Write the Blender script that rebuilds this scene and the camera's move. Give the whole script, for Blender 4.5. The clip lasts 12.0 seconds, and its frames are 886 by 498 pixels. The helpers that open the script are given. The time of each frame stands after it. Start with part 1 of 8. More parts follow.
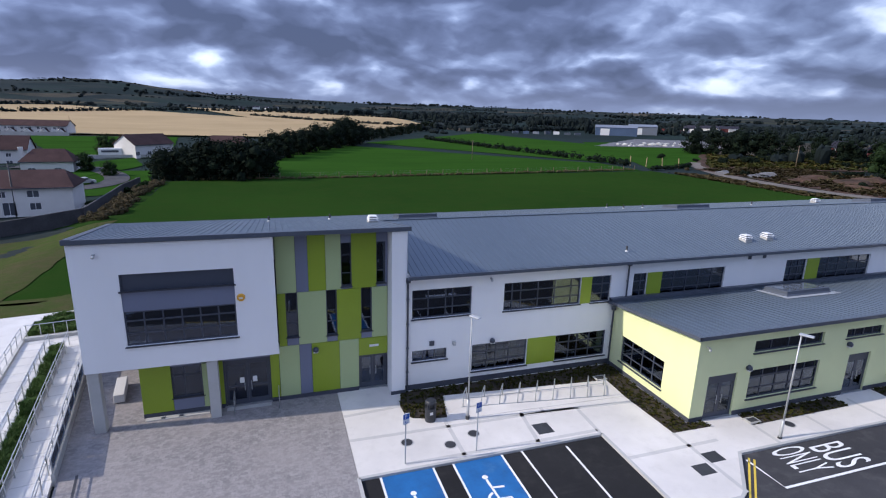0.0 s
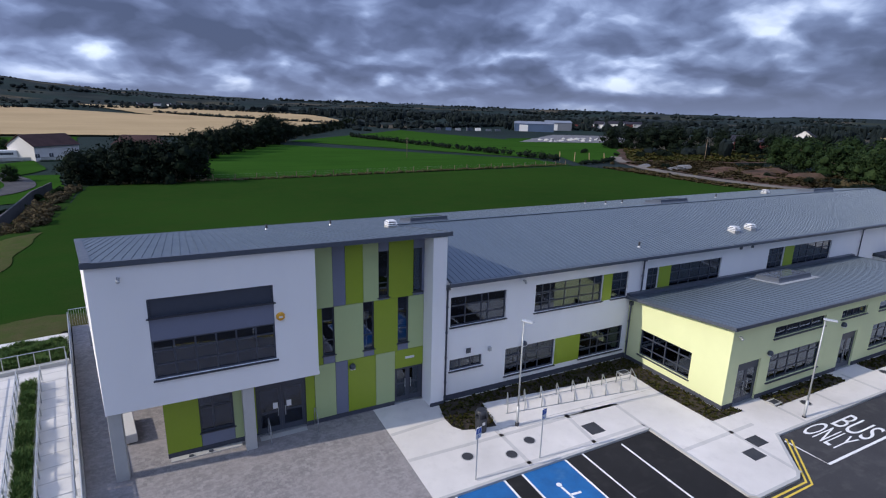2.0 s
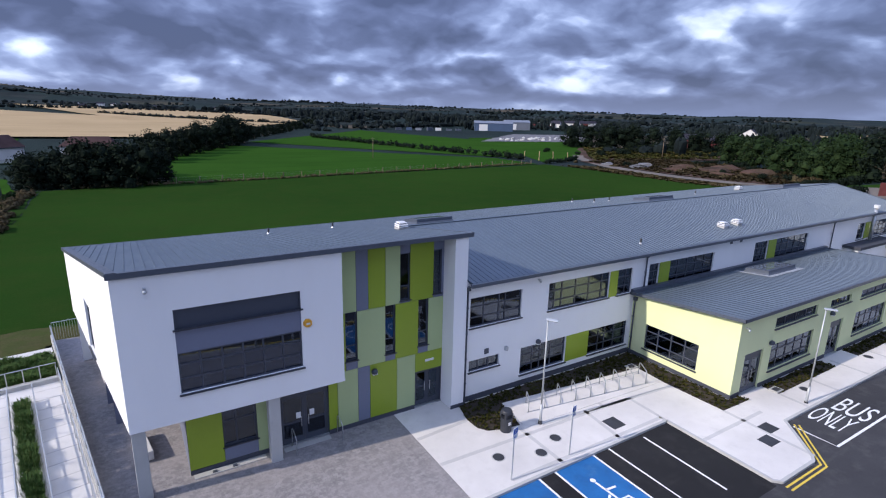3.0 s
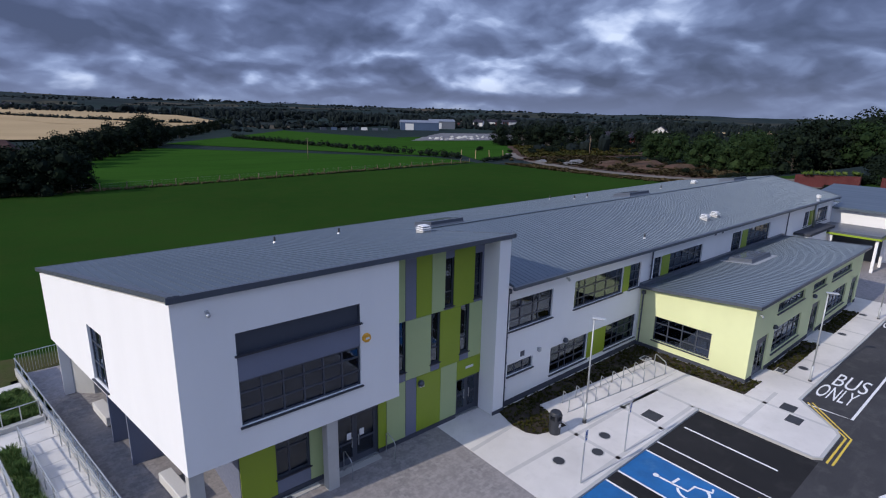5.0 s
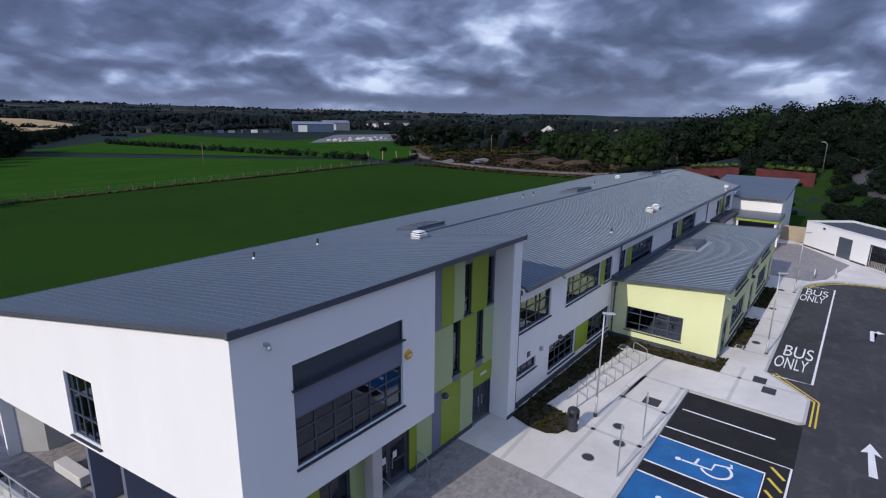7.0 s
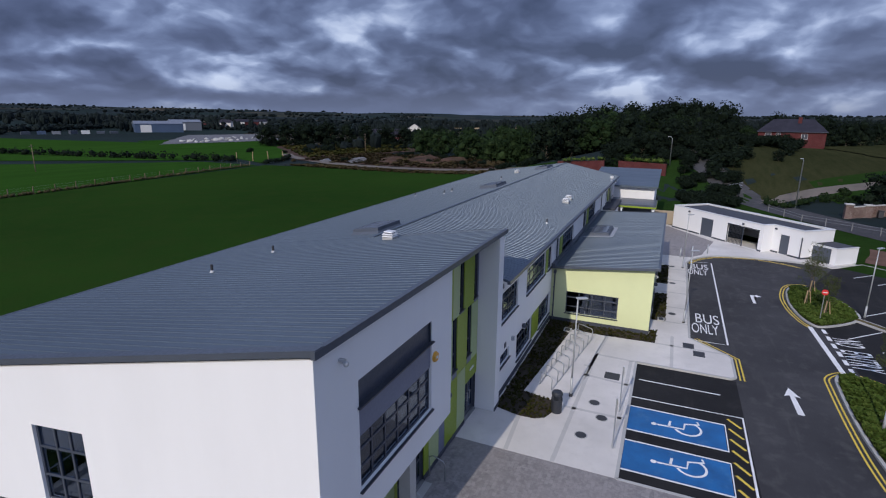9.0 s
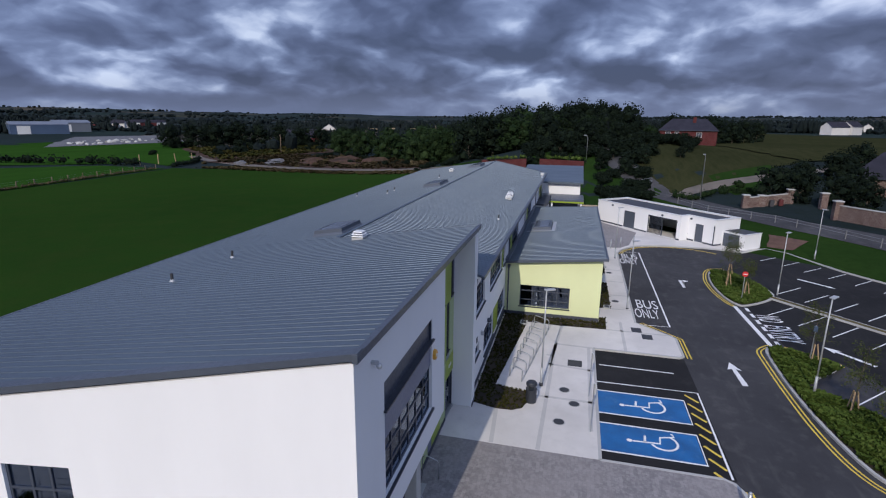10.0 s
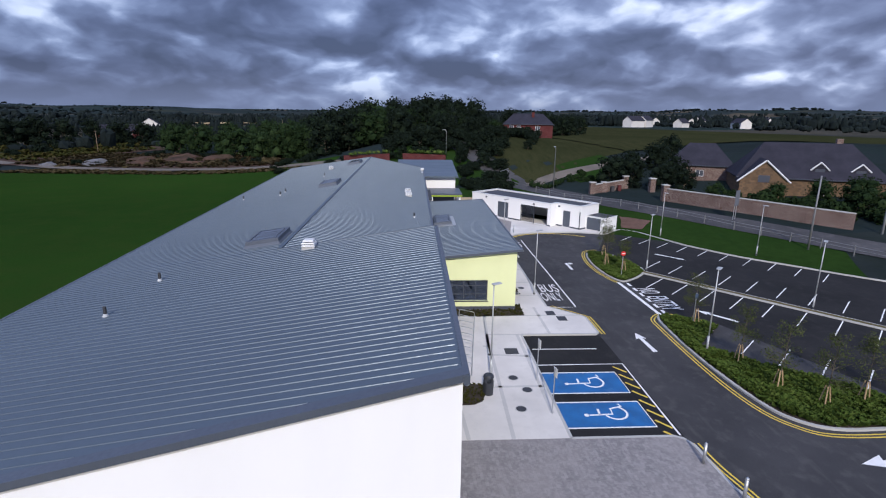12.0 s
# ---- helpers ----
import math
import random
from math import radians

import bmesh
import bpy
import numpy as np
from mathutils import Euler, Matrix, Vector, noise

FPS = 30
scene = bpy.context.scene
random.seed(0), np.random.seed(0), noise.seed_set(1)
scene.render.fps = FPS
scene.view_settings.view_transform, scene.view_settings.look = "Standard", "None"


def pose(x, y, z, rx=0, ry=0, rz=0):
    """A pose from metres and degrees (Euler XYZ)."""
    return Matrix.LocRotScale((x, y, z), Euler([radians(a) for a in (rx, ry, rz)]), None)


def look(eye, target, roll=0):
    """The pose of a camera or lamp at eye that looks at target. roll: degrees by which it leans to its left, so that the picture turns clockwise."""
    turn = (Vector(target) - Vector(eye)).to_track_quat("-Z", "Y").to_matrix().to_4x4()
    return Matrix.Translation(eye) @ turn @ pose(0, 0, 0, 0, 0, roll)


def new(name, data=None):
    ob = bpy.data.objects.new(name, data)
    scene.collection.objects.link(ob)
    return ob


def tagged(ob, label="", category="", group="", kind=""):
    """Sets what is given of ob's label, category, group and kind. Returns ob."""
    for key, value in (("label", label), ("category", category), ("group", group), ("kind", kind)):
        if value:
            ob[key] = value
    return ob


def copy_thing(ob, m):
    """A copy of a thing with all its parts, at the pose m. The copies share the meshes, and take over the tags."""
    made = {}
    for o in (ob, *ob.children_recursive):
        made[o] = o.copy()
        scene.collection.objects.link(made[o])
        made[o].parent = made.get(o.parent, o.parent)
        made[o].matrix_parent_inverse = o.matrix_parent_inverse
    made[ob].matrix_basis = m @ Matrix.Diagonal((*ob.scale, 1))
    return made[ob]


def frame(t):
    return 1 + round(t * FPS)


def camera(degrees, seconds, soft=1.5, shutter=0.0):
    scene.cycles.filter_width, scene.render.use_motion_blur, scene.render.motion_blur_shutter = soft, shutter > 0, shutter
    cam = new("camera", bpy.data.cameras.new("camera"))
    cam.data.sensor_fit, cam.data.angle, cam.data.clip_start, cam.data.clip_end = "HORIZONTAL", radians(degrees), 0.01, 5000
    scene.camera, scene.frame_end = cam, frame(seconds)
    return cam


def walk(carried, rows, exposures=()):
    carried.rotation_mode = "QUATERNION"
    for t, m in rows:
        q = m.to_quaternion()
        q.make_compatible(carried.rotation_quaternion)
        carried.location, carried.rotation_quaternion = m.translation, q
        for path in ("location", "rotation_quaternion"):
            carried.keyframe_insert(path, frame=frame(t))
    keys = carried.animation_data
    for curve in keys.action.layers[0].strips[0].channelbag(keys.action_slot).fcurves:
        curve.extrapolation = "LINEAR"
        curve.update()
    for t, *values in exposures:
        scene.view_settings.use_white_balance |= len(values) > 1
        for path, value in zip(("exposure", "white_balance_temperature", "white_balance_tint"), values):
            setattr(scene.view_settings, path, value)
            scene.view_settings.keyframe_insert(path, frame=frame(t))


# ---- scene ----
cam = camera(80.4, 12.0, soft=1.15)
EXPOSURES = [(0, 0.42, 6050, 14), (0.5, 0.24, 6100, 14), (1, 0.2, 6300, 13), (2.5, 0.26, 6000, 14), (3, 0.48, 6000, 16), (5, 0.02, 6000, 14), (5.5, -0.05, 6000, 14), (6.5, -0.2, 6000, 14), (7, -0.06, 6050, 14), (9.0, -0.27, 6000, 14), (9.5, -0.08, 6000, 14), (10.5, -0.33, 6000, 14), (11, -0.25, 6050, 14), (11.5, -0.19, 6150, 13), (12, 0.08, 5950, 14)]
PATH = [
    (0, (-1.698, 1.263, 14.927), (-1.086, 3.101, 14.429), 1.6),
    (0.5, (-2.906, 2.036, 14.993), (-2.256, 3.858, 14.487), 1.6),
    (1, (-4.196, 2.837, 15.031), (-3.482, 4.634, 14.522), 1.6),
    (1.5, (-5.561, 3.683, 14.937), (-4.752, 5.442, 14.436), 1.6),
    (2, (-6.867, 4.511, 14.937), (-5.978, 6.231, 14.435), 1.5),
    (2.5, (-8.154, 5.288, 14.877), (-7.195, 6.971, 14.379), 1.4),
    (3, (-9.386, 6.128, 14.887), (-8.363, 7.773, 14.388), 1.4),
    (5, (-13.368, 10.127, 14.743), (-12.115, 11.604, 14.248), 1.2),
    (5.5, (-14.263, 11.196, 14.689), (-12.939, 12.613, 14.2), 1.0),
    (6, (-15.037, 12.314, 14.685), (-13.652, 13.672, 14.196), 0.9),
    (6.5, (-15.761, 13.398, 14.7), (-14.309, 14.682, 14.211), 0.8),
    (7, (-16.459, 14.582, 14.702), (-14.934, 15.781, 14.215), 0.7),
    (9, (-19.028, 19.436, 14.528), (-17.246, 20.205, 14.042), 0.6),
    (9.5, (-19.443, 20.659, 14.416), (-17.605, 21.284, 13.934), 0.4),
    (10, (-19.805, 22.086, 14.322), (-17.922, 22.557, 13.841), 0.6),
    (10.5, (-20.003, 23.245, 14.409), (-18.094, 23.591, 13.924), 0.5),
    (11, (-20.075, 24.61, 14.45), (-18.145, 24.8, 13.959), 0.55),
    (11.5, (-20.06, 25.88, 14.46), (-18.121, 25.933, 13.969), 0.6),
    (12, (-19.92, 27.51, 14.56), (-17.987, 27.4, 14.063), 0.72),
]
walk(cam, [(t, look(eye, target, roll)) for t, eye, target, roll in PATH], EXPOSURES)

# ---- light levels ----
SUN_POWER, SKY_GAIN, SKY_TOP = 3.3, 1.08, 2.2
# cloud thickness: compass degree and brightness
CLOUD_THIN = ((-60, 0.95), (-25, 0.72), (0, 0.58), (30, 0.60), (60, 0.53), (90, 0.57), (128, 0.68))
# cloud masses: compass degree, elevation, half width, half height, density
CLOUD_MASSES = (
    (19, 11.2, 17, 3.5, 0.17), (67, 6.4, 8, 2.2, 0.12), (75, 10.2, 8, 2.0, 0.10), (1, 3.4, 12, 1.0, 0.05), (41, 3.2, 14, 1.5, 0.08), (83, 5.4, 7, 1.5, 0.05), (110, 6.5, 9, 1.4, 0.04),
    (38.5, 9.8, 4, 1.8, -0.13), (49, 9.4, 7, 2.0, -0.11), (55, 6.8, 5, 1.6, -0.03), (-9, 6.2, 9, 2.4, -0.05), (21, 5.2, 14, 1.0, -0.03), (49, 4.2, 12, 1.6, 0.15), (2, 5.4, 5, 1.4, 0.10), (-5, 3.0, 20, 1.0, 0.04), (-4, 5.8, 5, 1.6, 0.10), (46, 4.0, 6, 1.2, 0.06), (73.5, 4.6, 1.6, 0.7, -0.10), (63, 2.8, 4, 0.7, -0.07), (82, 8.6, 4, 1.5, -0.09), (99.5, 9.1, 3.5, 1.0, -0.10), (103.5, 3.9, 5, 0.9, -0.09), (106, 9.2, 2.5, 0.8, -0.08), (120, 8.0, 8, 2.0, -0.06))

from mathutils.geometry import tessellate_polygon

# ---- world, sun, exposure ----
SUN_EL, SUN_AZ = radians(31.0), (-0.9964, 0.085)
world = bpy.data.worlds.new("sky")
scene.world = world
world.use_nodes = True
wt = world.node_tree
wt.nodes.clear()


def wn(kind, **kw):
    n = wt.nodes.new(kind)
    for k, v in kw.items():
        n.inputs[k].default_value = v
    return n


def wmath(op, a, b=None):
    n = wt.nodes.new("ShaderNodeMath")
    n.operation = op
    for i, v in enumerate((a, b)):
        if v is None:
            continue
        if isinstance(v, (int, float)):
            n.inputs[i].default_value = v
        else:
            wt.links.new(v, n.inputs[i])
    return n.outputs[0]


def build_sky():
    sky = wt.nodes.new("ShaderNodeTexSky")
    sky.sky_type, sky.sun_disc = "NISHITA", False
    sky.sun_elevation, sky.sun_rotation = SUN_EL, math.atan2(SUN_AZ[0], SUN_AZ[1])
    sky.air_density, sky.dust_density = 1.2, 1.5
    co = wt.nodes.new("ShaderNodeTexCoord")
    sep = wt.nodes.new("ShaderNodeSeparateXYZ")
    wt.links.new(co.outputs["Generated"], sep.inputs[0])
    zz = wmath("ADD", wmath("MAXIMUM", sep.outputs[2], 0.0), 0.38)
    comb = wt.nodes.new("ShaderNodeCombineXYZ")
    wt.links.new(wmath("DIVIDE", sep.outputs[0], zz), comb.inputs[0])
    wt.links.new(wmath("DIVIDE", sep.outputs[1], zz), comb.inputs[1])
    comb.inputs[2].default_value = 1.3
    # billows: the noise is read at places pushed about by another noise
    push = wn("ShaderNodeTexNoise", Scale=2.9, Detail=4.0, Roughness=0.5)
    wt.links.new(comb.outputs[0], push.inputs["Vector"])
    offs, place = wt.nodes.new("ShaderNodeVectorMath"), wt.nodes.new("ShaderNodeVectorMath")
    offs.operation, place.operation = "SCALE", "ADD"
    offs.inputs["Scale"].default_value = 0.26
    wt.links.new(push.outputs["Color"], offs.inputs[0])
    wt.links.new(comb.outputs[0], place.inputs[0])
    wt.links.new(offs.outputs[0], place.inputs[1])
    big = wn("ShaderNodeTexNoise", Scale=1.5, Detail=9.0, Roughness=0.5)
    fine = wn("ShaderNodeTexNoise", Scale=5.0, Detail=8.0, Roughness=0.52)
    puff = wt.nodes.new("ShaderNodeTexVoronoi")
    puff.feature = "SMOOTH_F1"
    for key, v in (("Scale", 3.4), ("Detail", 3.0), ("Roughness", 0.5), ("Smoothness", 0.7)):
        puff.inputs[key].default_value = v
    for n in (big, fine, puff):
        wt.links.new(place.outputs[0], n.inputs["Vector"])
    mixv = wmath("ADD", wmath("MULTIPLY", big.outputs["Fac"], 0.5), wmath("MULTIPLY", fine.outputs["Fac"], 0.40))
    mixv = wmath("ADD", mixv, wmath("MULTIPLY", puff.outputs["Distance"], 0.2))
    # lit tops and dark bases: the cloud a little higher up is compared with the cloud here
    higher = wt.nodes.new("ShaderNodeVectorMath")
    higher.operation = "SCALE"
    higher.inputs["Scale"].default_value = 0.955
    wt.links.new(place.outputs[0], higher.inputs[0])
    here, above = (wn("ShaderNodeTexNoise", Scale=2.6, Detail=3.0, Roughness=0.45) for _ in range(2))
    wt.links.new(place.outputs[0], here.inputs["Vector"])
    wt.links.new(higher.outputs[0], above.inputs["Vector"])
    mixv = wmath("ADD", mixv, wmath("MULTIPLY", wmath("SUBTRACT", above.outputs["Fac"], here.outputs["Fac"]), 0.75))
    mixv = wmath("ADD", wmath("MULTIPLY", wmath("SUBTRACT", mixv, 0.48), 1.85), 0.325)
    az = wmath("ARCTAN2", sep.outputs[0], sep.outputs[1])
    for deg, el, wide, tall, amount in CLOUD_MASSES:
        u = wmath("DIVIDE", wmath("SUBTRACT", az, radians(deg)), radians(wide))
        v = wmath("DIVIDE", wmath("SUBTRACT", sep.outputs[2], math.sin(radians(el))), radians(tall))
        d2 = wmath("ADD", wmath("MULTIPLY", u, u), wmath("MULTIPLY", v, v))
        mixv = wmath("ADD", mixv, wmath("MULTIPLY", wmath("EXPONENT", wmath("MULTIPLY", d2, -1.0)), amount))
    ramp = wt.nodes.new("ShaderNodeValToRGB")
    cr = ramp.color_ramp
    cr.elements[0].position, cr.elements[0].color = 0.2, (0.66, 0.74, 0.88, 1)
    cr.elements[1].position, cr.elements[1].color = 0.92, (0.058, 0.076, 0.142, 1)
    for p, c in ((0.30, (0.50, 0.58, 0.75, 1)), (0.37, (0.37, 0.445, 0.62, 1)), (0.45, (0.24, 0.30, 0.46, 1)), (0.54, (0.165, 0.21, 0.345, 1)), (0.70, (0.098, 0.125, 0.222, 1))):
        e = cr.elements.new(p)
        e.color = c
    wt.links.new(mixv, ramp.inputs[0])
    # thinner, brighter cloud overhead and a blue-grey haze at the horizon
    up = wt.nodes.new("ShaderNodeMapRange")
    up.inputs["From Min"].default_value, up.inputs["From Max"].default_value = 0.25, 0.8
    up.inputs["To Min"].default_value, up.inputs["To Max"].default_value = 1.0, SKY_TOP
    wt.links.new(sep.outputs[2], up.inputs["Value"])
    bright = wt.nodes.new("ShaderNodeVectorMath")
    bright.operation = "SCALE"
    # cloud is thinner towards the sun in the west, thickest in the north-east
    turn = wmath("ADD", wmath("DIVIDE", az, 2 * math.pi), 0.5)
    thick = wt.nodes.new("ShaderNodeValToRGB")
    tr = thick.color_ramp
    tr.interpolation = "EASE"
    tr.elements[0].position, tr.elements[0].color = 0.2, (1.0, 0.95, 0.82, 1)
    tr.elements[1].position, tr.elements[1].color = 0.95, (0.66, 0.625, 0.54, 1)
    for deg, v in CLOUD_THIN:
        warm = 0.9 if abs(deg - 40) > 80 else 1.0
        tr.elements.new(deg / 360 + 0.5).color = (v, v * (0.5 + 0.5 * warm), v * warm, 1)
    wt.links.new(turn, thick.inputs[0])
    tint = wt.nodes.new("ShaderNodeVectorMath")
    tint.operation = "MULTIPLY"
    wt.links.new(ramp.outputs[0], tint.inputs[0])
    wt.links.new(thick.outputs[0], tint.inputs[1])
    wt.links.new(tint.outputs[0], bright.inputs[0])
    wt.links.new(wmath("MULTIPLY", up.outputs[0], 2.0), bright.inputs["Scale"])
    haze = wt.nodes.new("ShaderNodeMapRange")
    haze.interpolation_type = "SMOOTHSTEP"
    haze.inputs["From Min"].default_value, haze.inputs["From Max"].default_value = -0.01, 0.075
    haze.inputs["To Min"].default_value, haze.inputs["To Max"].default_value = 0.85, 0.0
    wt.links.new(sep.outputs[2], haze.inputs["Value"])
    hz = wt.nodes.new("ShaderNodeMix")
    hz.data_type = "RGBA"
    wt.links.new(haze.outputs[0], hz.inputs["Factor"])
    wt.links.new(bright.outputs[0], hz.inputs["A"])
    hz.inputs["B"].default_value = (0.18, 0.222, 0.34, 1)
    b1, b2 = wt.nodes.new("ShaderNodeBackground"), wt.nodes.new("ShaderNodeBackground")
    b1.inputs["Strength"].default_value = 0.05
    wt.links.new(sky.outputs[0], b1.inputs[0])
    wt.links.new(hz.outputs["Result"], b2.inputs[0])
    b2.inputs["Strength"].default_value = SKY_GAIN
    mx = wt.nodes.new("ShaderNodeMixShader")
    mx.inputs[0].default_value = 0.9
    wt.links.new(b1.outputs[0], mx.inputs[1])
    wt.links.new(b2.outputs[0], mx.inputs[2])
    out = wt.nodes.new("ShaderNodeOutputWorld")
    wt.links.new(mx.outputs[0], out.inputs[0])


build_sky()
sun = new("sun", bpy.data.lights.new("sun", "SUN"))
sun.data.energy, sun.data.angle, sun.data.color = SUN_POWER, radians(0.53), (1.0, 0.885, 0.71)
sun.matrix_world = look((0, 0, 60), (math.cos(SUN_EL) * -SUN_AZ[0], math.cos(SUN_EL) * -SUN_AZ[1], 60 - math.sin(SUN_EL)))

# ---- materials ----


class Mat:
    """A small builder round one Principled material."""

    def __init__(self, name, rough=0.7, metal=0.0, spec=0.5):
        self.m = bpy.data.materials.new(name)
        self.m.use_nodes = True
        self.t = self.m.node_tree
        self.b = self.t.nodes["Principled BSDF"]
        self.b.inputs["Roughness"].default_value = rough
        self.b.inputs["Metallic"].default_value = metal
        self.b.inputs["Specular IOR Level"].default_value = spec
        self.co = self.t.nodes.new("ShaderNodeTexCoord").outputs["Object"]
        geo = self.t.nodes.new("ShaderNodeNewGeometry")
        self.pos, self.island = geo.outputs["Position"], geo.outputs["Random Per Island"]
        self.rand = self.t.nodes.new("ShaderNodeObjectInfo").outputs["Random"]

    def link(self, a, b):
        self.t.links.new(a, b)

    def noise(self, scale, detail=4.0, rough=0.55, stretch=(1, 1, 1), vec=None):
        mp = self.t.nodes.new("ShaderNodeMapping")
        mp.inputs["Scale"].default_value = stretch
        self.link(vec or self.pos, mp.inputs[0])
        n = self.t.nodes.new("ShaderNodeTexNoise")
        n.inputs["Scale"].default_value, n.inputs["Detail"].default_value, n.inputs["Roughness"].default_value = scale, detail, rough
        self.link(mp.outputs[0], n.inputs["Vector"])
        return n.outputs["Fac"]

    def ramp(self, fac, stops):
        r = self.t.nodes.new("ShaderNodeValToRGB")
        cr = r.color_ramp
        cr.elements[0].position, cr.elements[0].color = stops[0][0], (*stops[0][1], 1)
        cr.elements[1].position, cr.elements[1].color = stops[-1][0], (*stops[-1][1], 1)
        for p, c in stops[1:-1]:
            cr.elements.new(p).color = (*c, 1)
        self.link(fac, r.inputs[0])
        return r.outputs[0]

    def mix(self, fac, a, b, kind="MIX"):
        n = self.t.nodes.new("ShaderNodeMix")
        n.data_type, n.blend_type = "RGBA", kind
        for key, v in (("Factor", fac), ("A", a), ("B", b)):
            if isinstance(v, (int, float)):
                n.inputs[key].default_value = v
            elif isinstance(v, tuple):
                n.inputs[key].default_value = (*v, 1)
            else:
                self.link(v, n.inputs[key])
        return n.outputs["Result"]

    def range(self, fac, a, b, c, d):
        n = self.t.nodes.new("ShaderNodeMapRange")
        for key, v in (("From Min", a), ("From Max", b), ("To Min", c), ("To Max", d)):
            n.inputs[key].default_value = v
        self.link(fac, n.inputs["Value"])
        return n.outputs[0]

    def color(self, c):
        if isinstance(c, tuple):
            self.b.inputs["Base Color"].default_value = (*c, 1)
        else:
            self.link(c, self.b.inputs["Base Color"])
        return self

    def bump(self, fac, strength=0.3, distance=0.02):
        n = self.t.nodes.new("ShaderNodeBump")
        n.inputs["Strength"].default_value, n.inputs["Distance"].default_value = strength, distance
        self.link(fac, n.inputs["Height"])
        self.link(n.outputs[0], self.b.inputs["Normal"])
        return self

    def rough(self, fac, lo, hi):
        self.link(self.range(fac, 0.3, 0.7, lo, hi), self.b.inputs["Roughness"])
        return self


def shade(c, f):
    return tuple(min(1.0, v * f) for v in c)


def plain(name, c, rough=0.6, metal=0.0, vary=0.12, big=0.35, small=9.0, bump=0.0, spec=0.5):
    """A painted or cast surface: two scales of mottling over one colour."""
    k = Mat(name, rough, metal, spec)
    n1, n2 = k.noise(big, 3), k.noise(small, 5)
    col = k.ramp(n1, ((0.3, shade(c, 1 - vary)), (0.7, shade(c, 1 + vary * 0.6))))
    col = k.mix(k.range(n2, 0.35, 0.7, 0.0, 0.35), col, shade(c, 1 - vary * 1.3))
    k.color(col)
    k.rough(n2, max(0.05, rough - 0.08), min(1, rough + 0.08))
    if bump:
        k.bump(n2, bump)
    return k.m


def render_white():
    k = Mat("white_render", 0.85, spec=0.2)
    n1, n2 = k.noise(0.5, 4, stretch=(1, 1, 0.25)), k.noise(55, 4)
    col = k.ramp(n1, ((0.3, (0.77, 0.775, 0.785)), (0.7, (0.81, 0.815, 0.825))))
    k.color(col)
    return k.bump(n2, 0.12, 0.004).m


def metal_roof():
    k = Mat("standing_seam_metal", 0.42, 0.4)
    n1, n2 = k.noise(0.12, 3, stretch=(1, 0.4, 1)), k.noise(0.7, 4, stretch=(2.5, 0.25, 1))
    col = k.ramp(n1, ((0.3, (0.088, 0.117, 0.150)), (0.7, (0.104, 0.135, 0.170))))
    k.color(k.mix(k.range(n2, 0.4, 0.7, 0, 0.3), col, (0.118, 0.148, 0.184)))
    k.rough(n2, 0.38, 0.5)
    return k.m


def asphalt(name, c=0.045):
    k = Mat(name, 0.9, spec=0.12)
    n1, n2, n3 = k.noise(0.16, 5, 0.6), k.noise(40, 3), k.noise(0.9, 6, 0.65)
    col = k.ramp(n1, ((0.32, (c * 0.75, c * 0.76, c * 0.84)), (0.7, (c * 1.3, c * 1.3, c * 1.4))))
    col = k.mix(k.range(n3, 0.52, 0.72, 0, 0.5), col, (c * 2.1, c * 2.05, c * 2.05))
    n4 = k.noise(0.7, 4, 0.6, (0.35, 2.2, 1))
    col = k.mix(k.range(n4, 0.58, 0.75, 0, 0.35), col, (c * 2.2, c * 2.15, c * 2.1))
    k.color(k.mix(k.range(n2, 0.55, 0.8, 0, 0.3), col, (c * 2.4, c * 2.4, c * 2.4)))
    return k.bump(n2, 0.35, 0.01).m


def concrete(name, c=(0.56, 0.55, 0.54), vary=0.14):
    k = Mat(name, 0.85, spec=0.25)
    n1, n2, n3 = k.noise(0.3, 4), k.noise(25, 4), k.noise(1.6, 6, 0.65)
    col = k.ramp(n1, ((0.3, shade(c, 1 - vary)), (0.7, shade(c, 1.08))))
    col = k.mix(k.range(n3, 0.52, 0.75, 0, 0.35), col, shade(c, 0.72))
    k.color(k.mix(k.range(n2, 0.5, 0.8, 0, 0.25), col, shade(c, 0.75)))
    return k.bump(n2, 0.2, 0.005).m


def setts():
    """Clay and concrete block paving: each block its own tone."""
    k = Mat("block_paving", 0.85, spec=0.25)
    br = k.t.nodes.new("ShaderNodeTexBrick")
    br.inputs["Scale"].default_value = 1.0
    br.inputs["Brick Width"].default_value, br.inputs["Row Height"].default_value, br.inputs["Mortar Size"].default_value = 0.24, 0.16, 0.006
    br.inputs["Color1"].default_value, br.inputs["Color2"].default_value = (0.19, 0.182, 0.186, 1), (0.285, 0.272, 0.27, 1)
    br.inputs["Mortar"].default_value = (0.185, 0.176, 0.176, 1)
    k.link(k.pos, br.inputs["Vector"])
    n1, n2, n3 = k.noise(0.3, 5, 0.65), k.noise(2.6, 5, 0.7), k.noise(7.5, 3, 0.6)
    col = k.mix(k.range(n3, 0.45, 0.62, 0, 0.55), br.outputs["Color"], (0.33, 0.305, 0.30))
    col = k.mix(k.range(n2, 0.46, 0.62, 0, 0.6), col, (0.17, 0.158, 0.165))
    col = k.mix(k.range(n1, 0.42, 0.62, 0, 0.4), col, (0.31, 0.285, 0.28))
    k.color(col)
    return k.bump(br.outputs["Fac"], -0.25, 0.006).m


